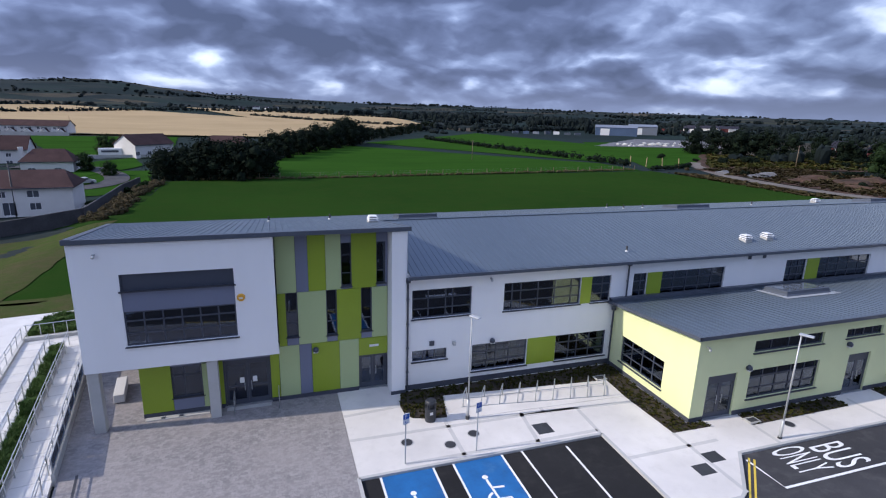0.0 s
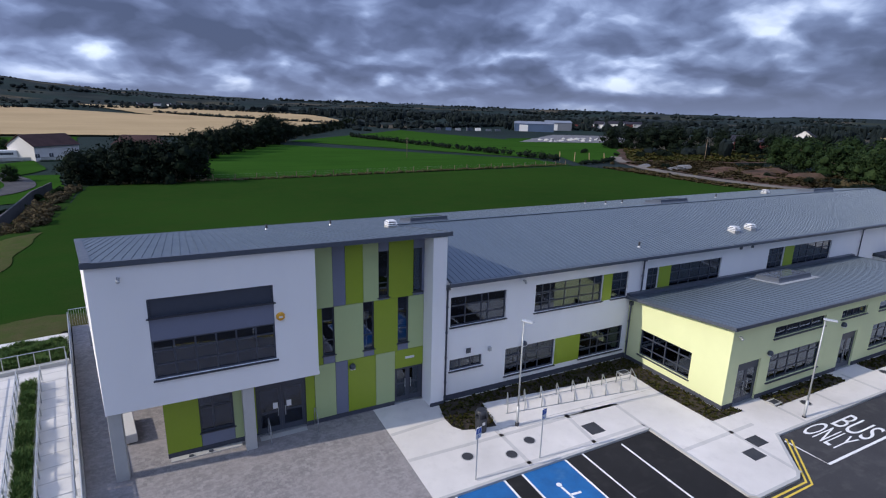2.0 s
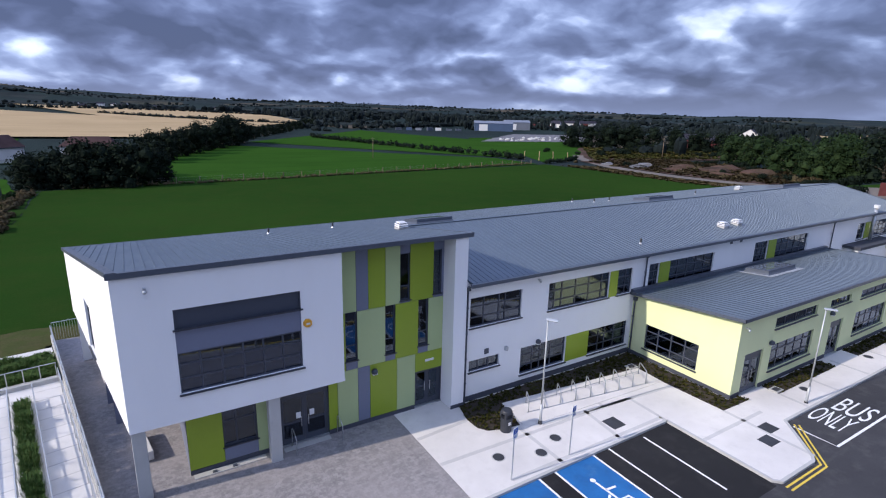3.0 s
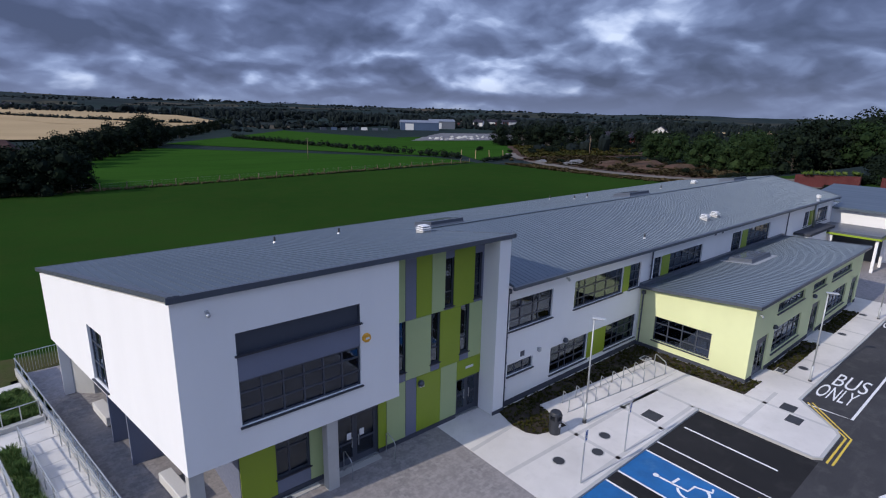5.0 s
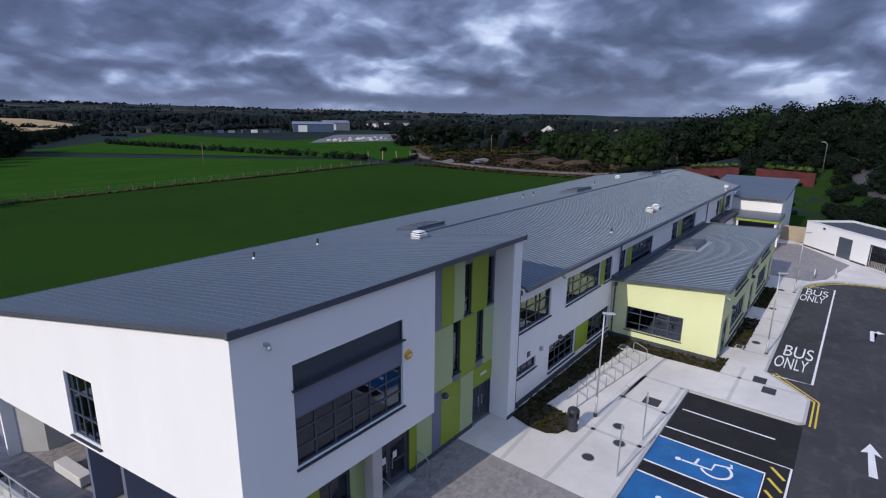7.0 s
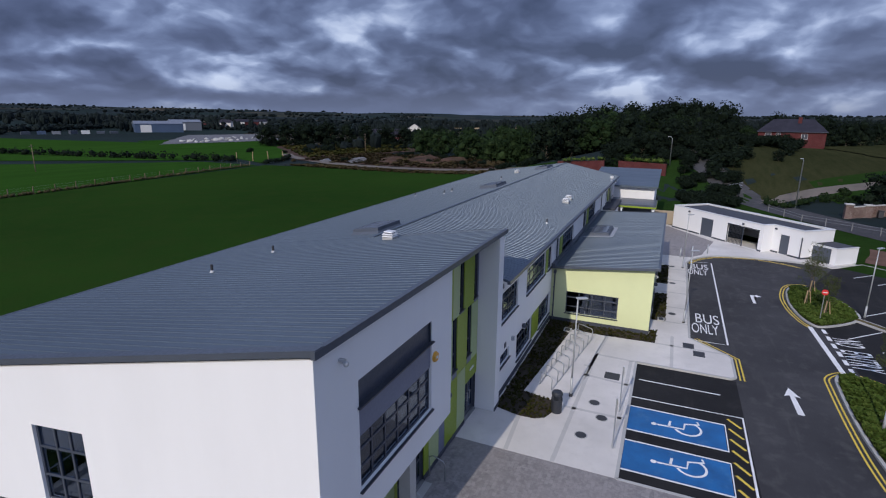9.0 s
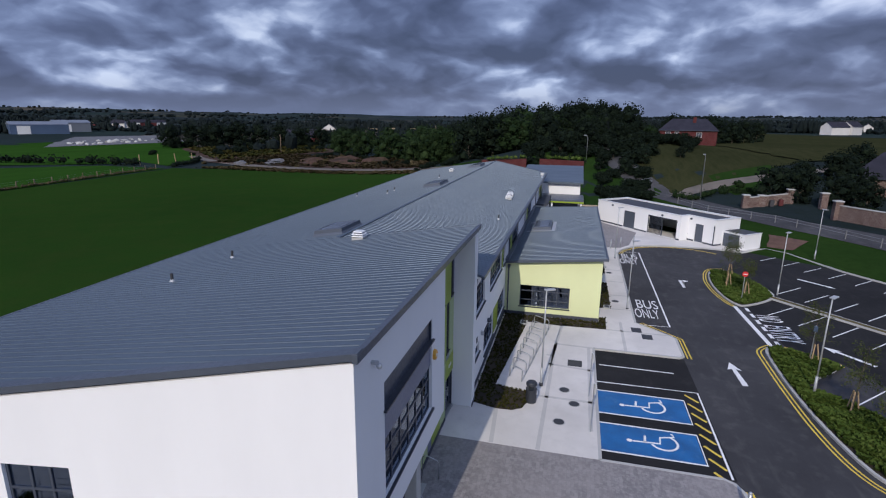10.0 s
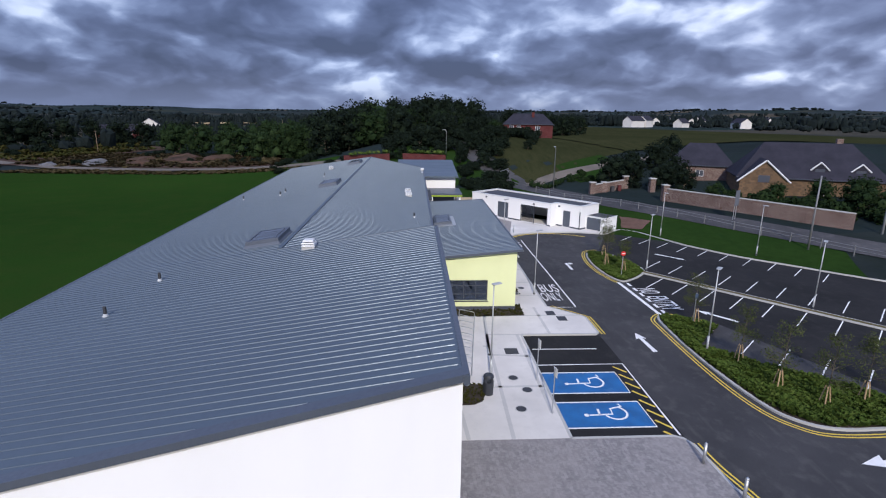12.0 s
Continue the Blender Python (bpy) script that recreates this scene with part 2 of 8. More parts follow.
def grass(name, a, b, c, big=0.03, mid=0.6, fine=7.0, stretch=(1, 1, 1)):
    k = Mat(name, 1.0, spec=0.0)
    n1, n2, n3 = k.noise(big, 4, 0.6), k.noise(mid, 5, 0.65, stretch), k.noise(fine, 4, 0.7)
    col = k.ramp(n1, ((0.3, a), (0.7, b)))
    col = k.mix(k.range(n2, 0.42, 0.7, 0, 0.6), col, c)
    k.color(k.mix(k.range(n3, 0.45, 0.75, 0, 0.45), col, shade(a, 0.6)))
    return k.bump(n3, 0.6, 0.08).m


def leaves(name, a, b, c):
    k = Mat(name, 0.85, spec=0.06)
    n1 = k.noise(0.5, 3)
    col = k.ramp(k.island, ((0.0, a), (0.55, b), (1.0, c)))
    col = k.mix(k.range(n1, 0.35, 0.65, 0, 0.5), col, shade(a, 0.8))
    k.color(k.mix(k.range(k.rand, 0, 1, 0.0, 0.45), col, shade(b, 0.6)))
    return k.m


def hazed_far_land():
    """Hedged farmland seen from afar: a patchwork of fields, dark with woods. Distance haze is painted in as blue."""
    k = Mat("farmland", 0.95, spec=0.05)
    vo = k.t.nodes.new("ShaderNodeTexVoronoi")
    vo.inputs["Scale"].default_value = 0.0052
    k.link(k.pos, vo.inputs["Vector"])
    sp = k.t.nodes.new("ShaderNodeSeparateColor")
    k.link(vo.outputs["Color"], sp.inputs[0])
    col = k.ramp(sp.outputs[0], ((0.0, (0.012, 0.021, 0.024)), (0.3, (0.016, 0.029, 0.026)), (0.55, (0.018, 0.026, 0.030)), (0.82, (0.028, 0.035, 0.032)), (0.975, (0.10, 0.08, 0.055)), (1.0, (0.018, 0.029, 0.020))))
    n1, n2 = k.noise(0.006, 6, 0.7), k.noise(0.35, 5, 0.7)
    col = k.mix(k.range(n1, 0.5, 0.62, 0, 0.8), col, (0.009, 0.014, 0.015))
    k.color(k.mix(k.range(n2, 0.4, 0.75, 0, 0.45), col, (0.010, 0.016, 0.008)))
    return k.bump(n2, 0.4, 0.3).m


def stubble():
    k = Mat("stubble", 0.95, spec=0.05)
    n1, n2, n3 = k.noise(0.012, 4), k.noise(0.12, 4, 0.6, (0.12, 1.6, 1)), k.noise(1.4, 5, 0.7)
    col = k.ramp(n1, ((0.3, (0.33, 0.245, 0.135)), (0.7, (0.43, 0.32, 0.18))))
    col = k.mix(k.range(n2, 0.4, 0.65, 0, 0.5), col, (0.29, 0.225, 0.12))
    k.color(k.mix(k.range(n3, 0.45, 0.8, 0, 0.35), col, (0.24, 0.19, 0.11)))
    return k.m


def soil():
    k = Mat("bare_soil", 0.95, spec=0.05)
    n1, n2 = k.noise(0.09, 5, 0.65), k.noise(1.5, 6, 0.7)
    col = k.ramp(n1, ((0.3, (0.036, 0.027, 0.021)), (0.5, (0.085, 0.052, 0.042)), (0.7, (0.026, 0.029, 0.015))))
    k.color(k.mix(k.range(n2, 0.45, 0.75, 0, 0.6), col, (0.03, 0.032, 0.018)))
    return k.bump(n2, 0.8, 0.2).m


def brickwork(name, c1, c2, mortar=(0.3, 0.27, 0.25), w=0.225, h=0.075):
    k = Mat(name, 0.85, spec=0.2)
    br = k.t.nodes.new("ShaderNodeTexBrick")
    br.inputs["Scale"].default_value = 1.0
    br.inputs["Brick Width"].default_value, br.inputs["Row Height"].default_value, br.inputs["Mortar Size"].default_value = w, h, 0.01
    br.inputs["Color1"].default_value, br.inputs["Color2"].default_value, br.inputs["Mortar"].default_value = (*c1, 1), (*c2, 1), (*mortar, 1)
    sep, comb = k.t.nodes.new("ShaderNodeSeparateXYZ"), k.t.nodes.new("ShaderNodeCombineXYZ")
    k.link(k.pos, sep.inputs[0])
    add = k.t.nodes.new("ShaderNodeMath")
    k.link(sep.outputs[0], add.inputs[0])
    k.link(sep.outputs[1], add.inputs[1])
    k.link(add.outputs[0], comb.inputs[0])
    k.link(sep.outputs[2], comb.inputs[1])
    k.link(comb.outputs[0], br.inputs["Vector"])
    n = k.noise(0.8, 5)
    k.color(k.mix(k.range(n, 0.4, 0.7, 0, 0.5), br.outputs["Color"], shade(c1, 0.6)))
    return k.bump(br.outputs["Fac"], -0.3, 0.01).m


def glass(name="window_glass", tint=(0.17, 0.23, 0.36)):
    m = bpy.data.materials.new(name)
    m.use_nodes = True
    t = m.node_tree
    t.nodes.clear()
    tr, gl, mx, fr, out = (t.nodes.new(x) for x in ("ShaderNodeBsdfTransparent", "ShaderNodeBsdfGlossy", "ShaderNodeMixShader", "ShaderNodeFresnel", "ShaderNodeOutputMaterial"))
    tr.inputs[0].default_value = (*tint, 1)
    gl.inputs["Roughness"].default_value = 0.03
    gl.inputs[0].default_value = (0.72, 0.83, 1.0, 1)
    fr.inputs[0].default_value = 1.95
    t.links.new(fr.outputs[0], mx.inputs[0])
    t.links.new(tr.outputs[0], mx.inputs[1])
    t.links.new(gl.outputs[0], mx.inputs[2])
    t.links.new(mx.outputs[0], out.inputs[0])
    return m


WHITE = render_white()
ROOF = metal_roof()
FASCIA = plain("dark_grey_fascia", (0.088, 0.104, 0.135), 0.4, 0.2, 0.1)
FRAME = plain("dark_grey_frame", (0.056, 0.066, 0.09), 0.38, 0.1, 0.1)
SILL = plain("dark_grey_sill", (0.04, 0.045, 0.06), 0.4, 0.1, 0.1)
PLINTH = plain("dark_plinth", (0.055, 0.062, 0.085), 0.75, 0, 0.2)
LIME = plain("lime_panel", (0.245, 0.335, 0.022), 0.42, 0, 0.06)
PALE = plain("pale_green_panel", (0.38, 0.465, 0.235), 0.45, 0, 0.05)
SLATE = plain("blue_grey_panel", (0.155, 0.175, 0.25), 0.45, 0, 0.06)
YELLOWGREEN = plain("pale_yellow_green_render", (0.69, 0.735, 0.425), 0.85, 0, 0.05, 0.5, 40, 0.1, 0.2)
GLASS = glass()
# plaster darkened to navy, standing in for the dimness of the rooms
DIMINSIDE = plain("interior_plaster", (0.075, 0.085, 0.12), 0.9, 0, 0.1)
DARKSLATE = plain("dark_slate_panel", (0.050, 0.060, 0.086), 0.42, 0.1, 0.06)
CONC = concrete("pale_concrete", (0.635, 0.61, 0.58))
CONCRAMP = concrete("ramp_concrete", (0.58, 0.572, 0.56), 0.14)
KERB = concrete("kerb_concrete", (0.44, 0.44, 0.43))
BAND = concrete("smooth_concrete_band", (0.49, 0.48, 0.465), 0.1)
JOINT = plain("joint_filler", (0.40, 0.40, 0.40), 0.9, 0, 0.15)
SETTS = setts()
ASPHALT = asphalt("asphalt", 0.050)
ASPHALTDARK = asphalt("fresh_bay_asphalt", 0.020)
ASPHALT2 = asphalt("country_road_asphalt", 0.058)
MARK = plain("white_road_paint", (0.78, 0.78, 0.78), 0.7, 0, 0.12, 1.5, 20)
YELLOW = plain("yellow_road_paint", (0.68, 0.50, 0.06), 0.7, 0, 0.15, 1.5, 20)
def worn_blue():
    """Blue bay paint, scuffed pale in places."""
    k = Mat("blue_bay_paint", 0.6)
    n1, n2, n3 = k.noise(0.8, 3), k.noise(9, 5), k.noise(0.55, 6, 0.65)
    col = k.ramp(n1, ((0.3, (0.009, 0.09, 0.26)), (0.7, (0.014, 0.14, 0.39))))
    col = k.mix(k.range(n3, 0.56, 0.72, 0, 0.6), col, (0.10, 0.23, 0.40))
    return k.color(k.mix(k.range(n2, 0.45, 0.75, 0, 0.3), col, (0.01, 0.07, 0.2))).m


BLUE = worn_blue()
STEEL = plain("galvanised_steel", (0.52, 0.54, 0.56), 0.4, 0.75, 0.1, 2, 30)
LAMPWHITE = plain("lamp_grey_paint", (0.42, 0.44, 0.46), 0.4, 0.2, 0.08)
DARKIRON = plain("dark_cast_iron", (0.06, 0.062, 0.07), 0.6, 0.4, 0.2, 2, 30)
RIBSTEEL = plain("roof_seam_metal", (0.097, 0.126, 0.160), 0.44, 0.38, 0.06)
ORANGE = plain("orange_plastic", (0.70, 0.36, 0.03), 0.4, 0, 0.05)
WHITEMETAL = plain("white_metal", (0.72, 0.73, 0.74), 0.4, 0.1, 0.06)
GUARDGLASS = glass("guard_glass", (0.80, 0.86, 0.88))
WOOD = plain("weathered_timber", (0.20, 0.15, 0.10), 0.9, 0, 0.25, 2, 18)
PALEWOOD = plain("new_timber_stake", (0.42, 0.30, 0.17), 0.85, 0, 0.2, 2, 18)
BARK = plain("bark", (0.09, 0.075, 0.055), 0.95, 0, 0.3, 3, 20, 0.5)
PITCH = grass("pitch_grass", (0.015, 0.040, 0.008), (0.023, 0.056, 0.010), (0.027, 0.047, 0.011), 0.02, 0.25, 9)
MEADOW = grass("meadow_grass", (0.023, 0.066, 0.010), (0.032, 0.082, 0.013), (0.017, 0.046, 0.009), 0.012, 0.12, 3, (0.25, 1, 1))
VERGE = grass("verge_grass", (0.018, 0.042, 0.010), (0.025, 0.052, 0.012), (0.014, 0.030, 0.008), 0.08, 0.8, 9)
CORN = grass("crop", (0.030, 0.034, 0.015), (0.046, 0.048, 0.022), (0.018, 0.024, 0.010), 0.02, 0.45, 2.2, (0.3, 1.8, 1))
DRYGRASS = grass("dry_grass", (0.11, 0.095, 0.05), (0.16, 0.13, 0.07), (0.06, 0.075, 0.03), 0.15, 1.2, 6)
EARTH = grass("worn_lawn", (0.066, 0.062, 0.032), (0.042, 0.078, 0.016), (0.09, 0.07, 0.042), 0.09, 0.9, 8)
SOIL = soil()
TRACK = concrete("gravel_track", (0.15, 0.13, 0.11), 0.25)
GRAVEL = concrete("yard_gravel", (0.16, 0.16, 0.17), 0.5)
LEAFGRASS = leaves("ornamental_grass", (0.05, 0.10, 0.03), (0.09, 0.16, 0.045), (0.19, 0.22, 0.08))
BEDSOIL = plain("planting_mulch", (0.035, 0.026, 0.018), 0.95, 0, 0.35, 2, 14, 0.8)
FARHAZED = hazed_far_land()
STUBBLE = stubble()
LEAF = leaves("leaves", (0.010, 0.021, 0.008), (0.018, 0.035, 0.013), (0.031, 0.051, 0.018))
LEAFDARK = leaves("dark_leaves", (0.006, 0.011, 0.008), (0.010, 0.017, 0.011), (0.017, 0.027, 0.014))
LEAFBRIGHT = leaves("bright_leaves", (0.035, 0.065, 0.012), (0.07, 0.11, 0.022), (0.12, 0.155, 0.04))
LEAFBED = leaves("bed_leaves", (0.015, 0.022, 0.007), (0.05, 0.055, 0.014), (0.09, 0.06, 0.02))
LEAFYOUNG = leaves("young_leaves", (0.045, 0.06, 0.022), (0.07, 0.09, 0.03), (0.10, 0.11, 0.05))
# far leaf colours shifted to blue: the haze of distance, put into the base colour
HAZEDLEAF = leaves("far_woodland", (0.009, 0.014, 0.015), (0.013, 0.019, 0.020), (0.018, 0.026, 0.024))
SLATES = plain("roof_slates", (0.032, 0.032, 0.046), 0.85, 0, 0.25, 0.5, 6, 0.0, 0.12)
TILES = plain("brown_roof_tiles", (0.06, 0.036, 0.035), 0.85, 0, 0.25, 0.5, 6, 0.0, 0.1)
HOUSEWHITE = plain("house_white", (0.62, 0.61, 0.60), 0.85, 0, 0.08)
BRICK = brickwork("red_brick", (0.085, 0.017, 0.02), (0.11, 0.024, 0.025), (0.10, 0.05, 0.048))
BRICKWALL = brickwork("garden_wall_brick", (0.10, 0.056, 0.048), (0.135, 0.077, 0.065))
STONE = brickwork("rubble_stone", (0.17, 0.11, 0.065), (0.09, 0.062, 0.042), (0.11, 0.09, 0.07), 0.5, 0.28)
CLAY = plain("red_clay", (0.14, 0.085, 0.065), 0.95, 0, 0.3, 0.8, 8, 0.4, 0.1)
SHEDBLUE = plain("blue_cladding", (0.075, 0.115, 0.20), 0.5, 0.2, 0.1, 0.1, 3)
SHEDROOF = plain("grey_cladding", (0.16, 0.18, 0.22), 0.5, 0.2, 0.1, 0.1, 3)
SIGNRED = plain("sign_red", (0.6, 0.03, 0.03), 0.4, 0, 0.05)
SIGNBLUE = plain("sign_blue", (0.02, 0.09, 0.42), 0.4, 0, 0.05)
BINMAT = plain("bin_plastic", (0.028, 0.032, 0.042), 0.5, 0, 0.1)
FELT = plain("flat_roof_felt", (0.045, 0.05, 0.065), 0.8, 0, 0.2, 0.4, 8)

# ---- mesh helpers ----


def part(name, bm, mat, parent=None, label="", smooth=False):
    me = bpy.data.meshes.new(name)
    bmesh.ops.recalc_face_normals(bm, faces=bm.faces)
    bm.to_mesh(me)
    bm.free()
    me.materials.append(mat)
    if smooth:
        for p in me.polygons:
            p.use_smooth = True
    ob = new(name, me)
    if parent is not None:
        ob.parent = parent
        ob.matrix_parent_inverse = parent.matrix_world.inverted()
    if label:
        ob["label"] = label
    return ob


def share(ob, m, parent=None):
    """Another object on ob's mesh at the pose m."""
    o = new(ob.name.split(".")[0], ob.data)
    o.matrix_world = m
    parent = parent or ob.parent
    if parent is not None:
        o.parent = parent
        o.matrix_parent_inverse = parent.matrix_world.inverted()
    return o


def thing(name, label, category, at=(0, 0, 0), group="", kind=""):
    ob = new(name)
    ob.empty_display_size = 0.2
    ob.location = at
    ob.matrix_world = Matrix.Translation(at)
    return tagged(ob, label, category, group, kind)


def box(bm, x0, x1, y0, y1, z0, z1, m=None):
    vs = [bm.verts.new((x, y, z)) for x in (x0, x1) for y in (y0, y1) for z in (z0, z1)]
    if m is not None:
        for v in vs:
            v.co = m @ v.co
    for f in ((0, 1, 3, 2), (4, 6, 7, 5), (0, 4, 5, 1), (2, 3, 7, 6), (0, 2, 6, 4), (1, 5, 7, 3)):
        bm.faces.new([vs[i] for i in f])
    return vs


def boxes(*rows, m=None):
    bm = bmesh.new()
    for r in rows:
        box(bm, *r, m=m)
    return bm


def bevel(bm, w=0.01, seg=1):
    bmesh.ops.bevel(bm, geom=bm.edges[:], offset=w, segments=seg, affect="EDGES", profile=0.6)
    return bm


def tube(bm, pts, r, sides=8, r2=None, cap=True):
    """A round bar along a line of points."""
    pts = [Vector(p) for p in pts]
    rings = []
    for i, p in enumerate(pts):
        a, b = pts[max(0, i - 1)], pts[min(len(pts) - 1, i + 1)]
        d = (b - a).normalized()
        s = d.cross(Vector((0, 0, 1)) if abs(d.z) < 0.9 else Vector((1, 0, 0))).normalized()
        u = s.cross(d)
        rr = r if r2 is None else r + (r2 - r) * i / (len(pts) - 1)
        rings.append([bm.verts.new(p + (s * math.cos(2 * math.pi * j / sides) + u * math.sin(2 * math.pi * j / sides)) * rr) for j in range(sides)])
    for a, b in zip(rings, rings[1:]):
        for j in range(sides):
            bm.faces.new((a[j], a[(j + 1) % sides], b[(j + 1) % sides], b[j]))
    if cap:
        bm.faces.new(rings[0][::-1])
        bm.faces.new(rings[-1])
    return bm


def slab(points, z0, z1, bm=None):
    """A flat plate with the outline points, from z0 to z1."""
    bm = bm or bmesh.new()
    lo, hi = [bm.verts.new((x, y, z0)) for x, y in points], [bm.verts.new((x, y, z1)) for x, y in points]
    n = len(points)
    for tri in tessellate_polygon([[Vector((x, y, 0)) for x, y in points]]):
        bm.faces.new([hi[i] for i in tri])
        bm.faces.new([lo[i] for i in tri][::-1])
    for i in range(n):
        bm.faces.new((lo[i], lo[(i + 1) % n], hi[(i + 1) % n], hi[i]))
    return bm


def ribbon(line, width, z0, z1, bm=None, closed=False):
    """A strip of that width along a line in plan."""
    bm = bm or bmesh.new()
    n = len(line)
    L, R = [], []
    for i in range(n):
        a, b = line[(i - 1) % n if closed else max(0, i - 1)], line[(i + 1) % n if closed else min(n - 1, i + 1)]
        d = Vector((b[0] - a[0], b[1] - a[1])).normalized()
        s = Vector((-d.y, d.x)) * width / 2
        L.append((line[i][0] + s.x, line[i][1] + s.y))
        R.append((line[i][0] - s.x, line[i][1] - s.y))
    rows = [[bm.verts.new((*p, z)) for p in side] for side, z in ((L, z0), (L, z1), (R, z1), (R, z0))]
    for i in range(n if closed else n - 1):
        j = (i + 1) % n
        for a, b in ((0, 1), (1, 2), (2, 3), (3, 0)):
            bm.faces.new((rows[a][i], rows[b][i], rows[b][j], rows[a][j]))
    if not closed:
        bm.faces.new([r[0] for r in rows])
        bm.faces.new([r[-1] for r in rows][::-1])
    return bm


def smooth_line(pts, n=6, closed=False):
    """A Catmull-Rom line through the points."""
    out, m = [], len(pts)
    for i in range(m if closed else m - 1):
        p = [Vector(pts[(i + k) % m] if closed else pts[min(max(i + k, 0), m - 1)]) for k in (-1, 0, 1, 2)]
        for j in range(n):
            t = j / n
            q = 0.5 * (2 * p[1] + (p[2] - p[0]) * t + (2 * p[0] - 5 * p[1] + 4 * p[2] - p[3]) * t * t + (3 * p[1] - p[0] - 3 * p[2] + p[3]) * t ** 3)
            out.append((q.x, q.y))
    if not closed:
        out.append(tuple(pts[-1]))
    return out


def wall_mesh(m, u0, u1, v0, v1, thick, holes=()):
    """A wall in its own frame (x along, y inwards, z up), with openings right through it."""
    us = sorted({u0, u1, *(h[0] for h in holes), *(h[1] for h in holes)})
    vs = sorted({v0, v1, *(h[2] for h in holes), *(h[3] for h in holes)})
    us, vs = [u for u in us if u0 <= u <= u1], [v for v in vs if v0 <= v <= v1]
    solid = [[not any(h[0] < (us[i] + us[i + 1]) / 2 < h[1] and h[2] < (vs[j] + vs[j + 1]) / 2 < h[3] for h in holes) for j in range(len(vs) - 1)] for i in range(len(us) - 1)]
    bm, cache = bmesh.new(), {}

    def vert(i, j, k):
        if (i, j, k) not in cache:
            cache[i, j, k] = bm.verts.new(m @ Vector((us[i], k * thick, vs[j])))
        return cache[i, j, k]

    def full(i, j):
        return 0 <= i < len(us) - 1 and 0 <= j < len(vs) - 1 and solid[i][j]

    for i in range(len(us) - 1):
        for j in range(len(vs) - 1):
            if not solid[i][j]:
                continue
            for k in (0, 1):
                bm.faces.new((vert(i, j, k), vert(i + 1, j, k), vert(i + 1, j + 1, k), vert(i, j + 1, k)))
            for di, dj, a, b in ((-1, 0, (i, j), (i, j + 1)), (1, 0, (i + 1, j), (i + 1, j + 1)), (0, -1, (i, j), (i + 1, j)), (0, 1, (i, j + 1), (i + 1, j + 1))):
                if not full(i + di, j + dj):
                    bm.faces.new((vert(*a, 0), vert(*b, 0), vert(*b, 1), vert(*a, 1)))
    return bm


def cut_top(bm, point, normal):
    """Cuts away what lies on the normal's side of a plane, and caps it."""
    g = bmesh.ops.bisect_plane(bm, geom=bm.verts[:] + bm.edges[:] + bm.faces[:], plane_co=point, plane_no=normal, clear_outer=True)
    edges = [e for e in g["geom_cut"] if isinstance(e, bmesh.types.BMEdge)]
    bmesh.ops.holes_fill(bm, edges=edges, sides=0)
    return bm


def window(parent, m, u0, u1, v0, v1, cols, rows, set_back=0.1, bar=0.065, sill=True, name="window", label="", inner=()):
    """A framed window in a wall's frame: cols and rows are the bars' places as fractions; inner: extra cells with a smaller light."""
    d0 = set_back
    cu = [u0 + bar * 0.5, *(u0 + (u1 - u0) * c for c in cols), u1 - bar * 0.5]
    rv = [v0 + bar * 0.5, *(v0 + (v1 - v0) * r for r in rows), v1 - bar * 0.5]
    lights = [(a + bar / 2, b - bar / 2, c + bar / 2, d - bar / 2) for a, b in zip(cu, cu[1:]) for c, d in zip(rv, rv[1:])]
    bm = wall_mesh(m @ Matrix.Translation((0, d0, 0)), u0, u1, v0, v1, 0.07, lights)
    w = part(name, bm, FRAME, parent, label)
    for a, b in zip(cu, cu[1:]):
        for c, d in zip(rv, rv[1:]):
            p = part("pane", boxes((a + bar * 0.4, b - bar * 0.4, d0 + 0.03, d0 + 0.042, c + bar * 0.4, d - bar * 0.4), m=m), GLASS, w)
            p.visible_shadow = False
    if sill:
        part("sill", boxes((u0 - 0.07, u1 + 0.07, -0.09, set_back, v0 - 0.055, v0 - 0.003), m=m), SILL, w)
    return w


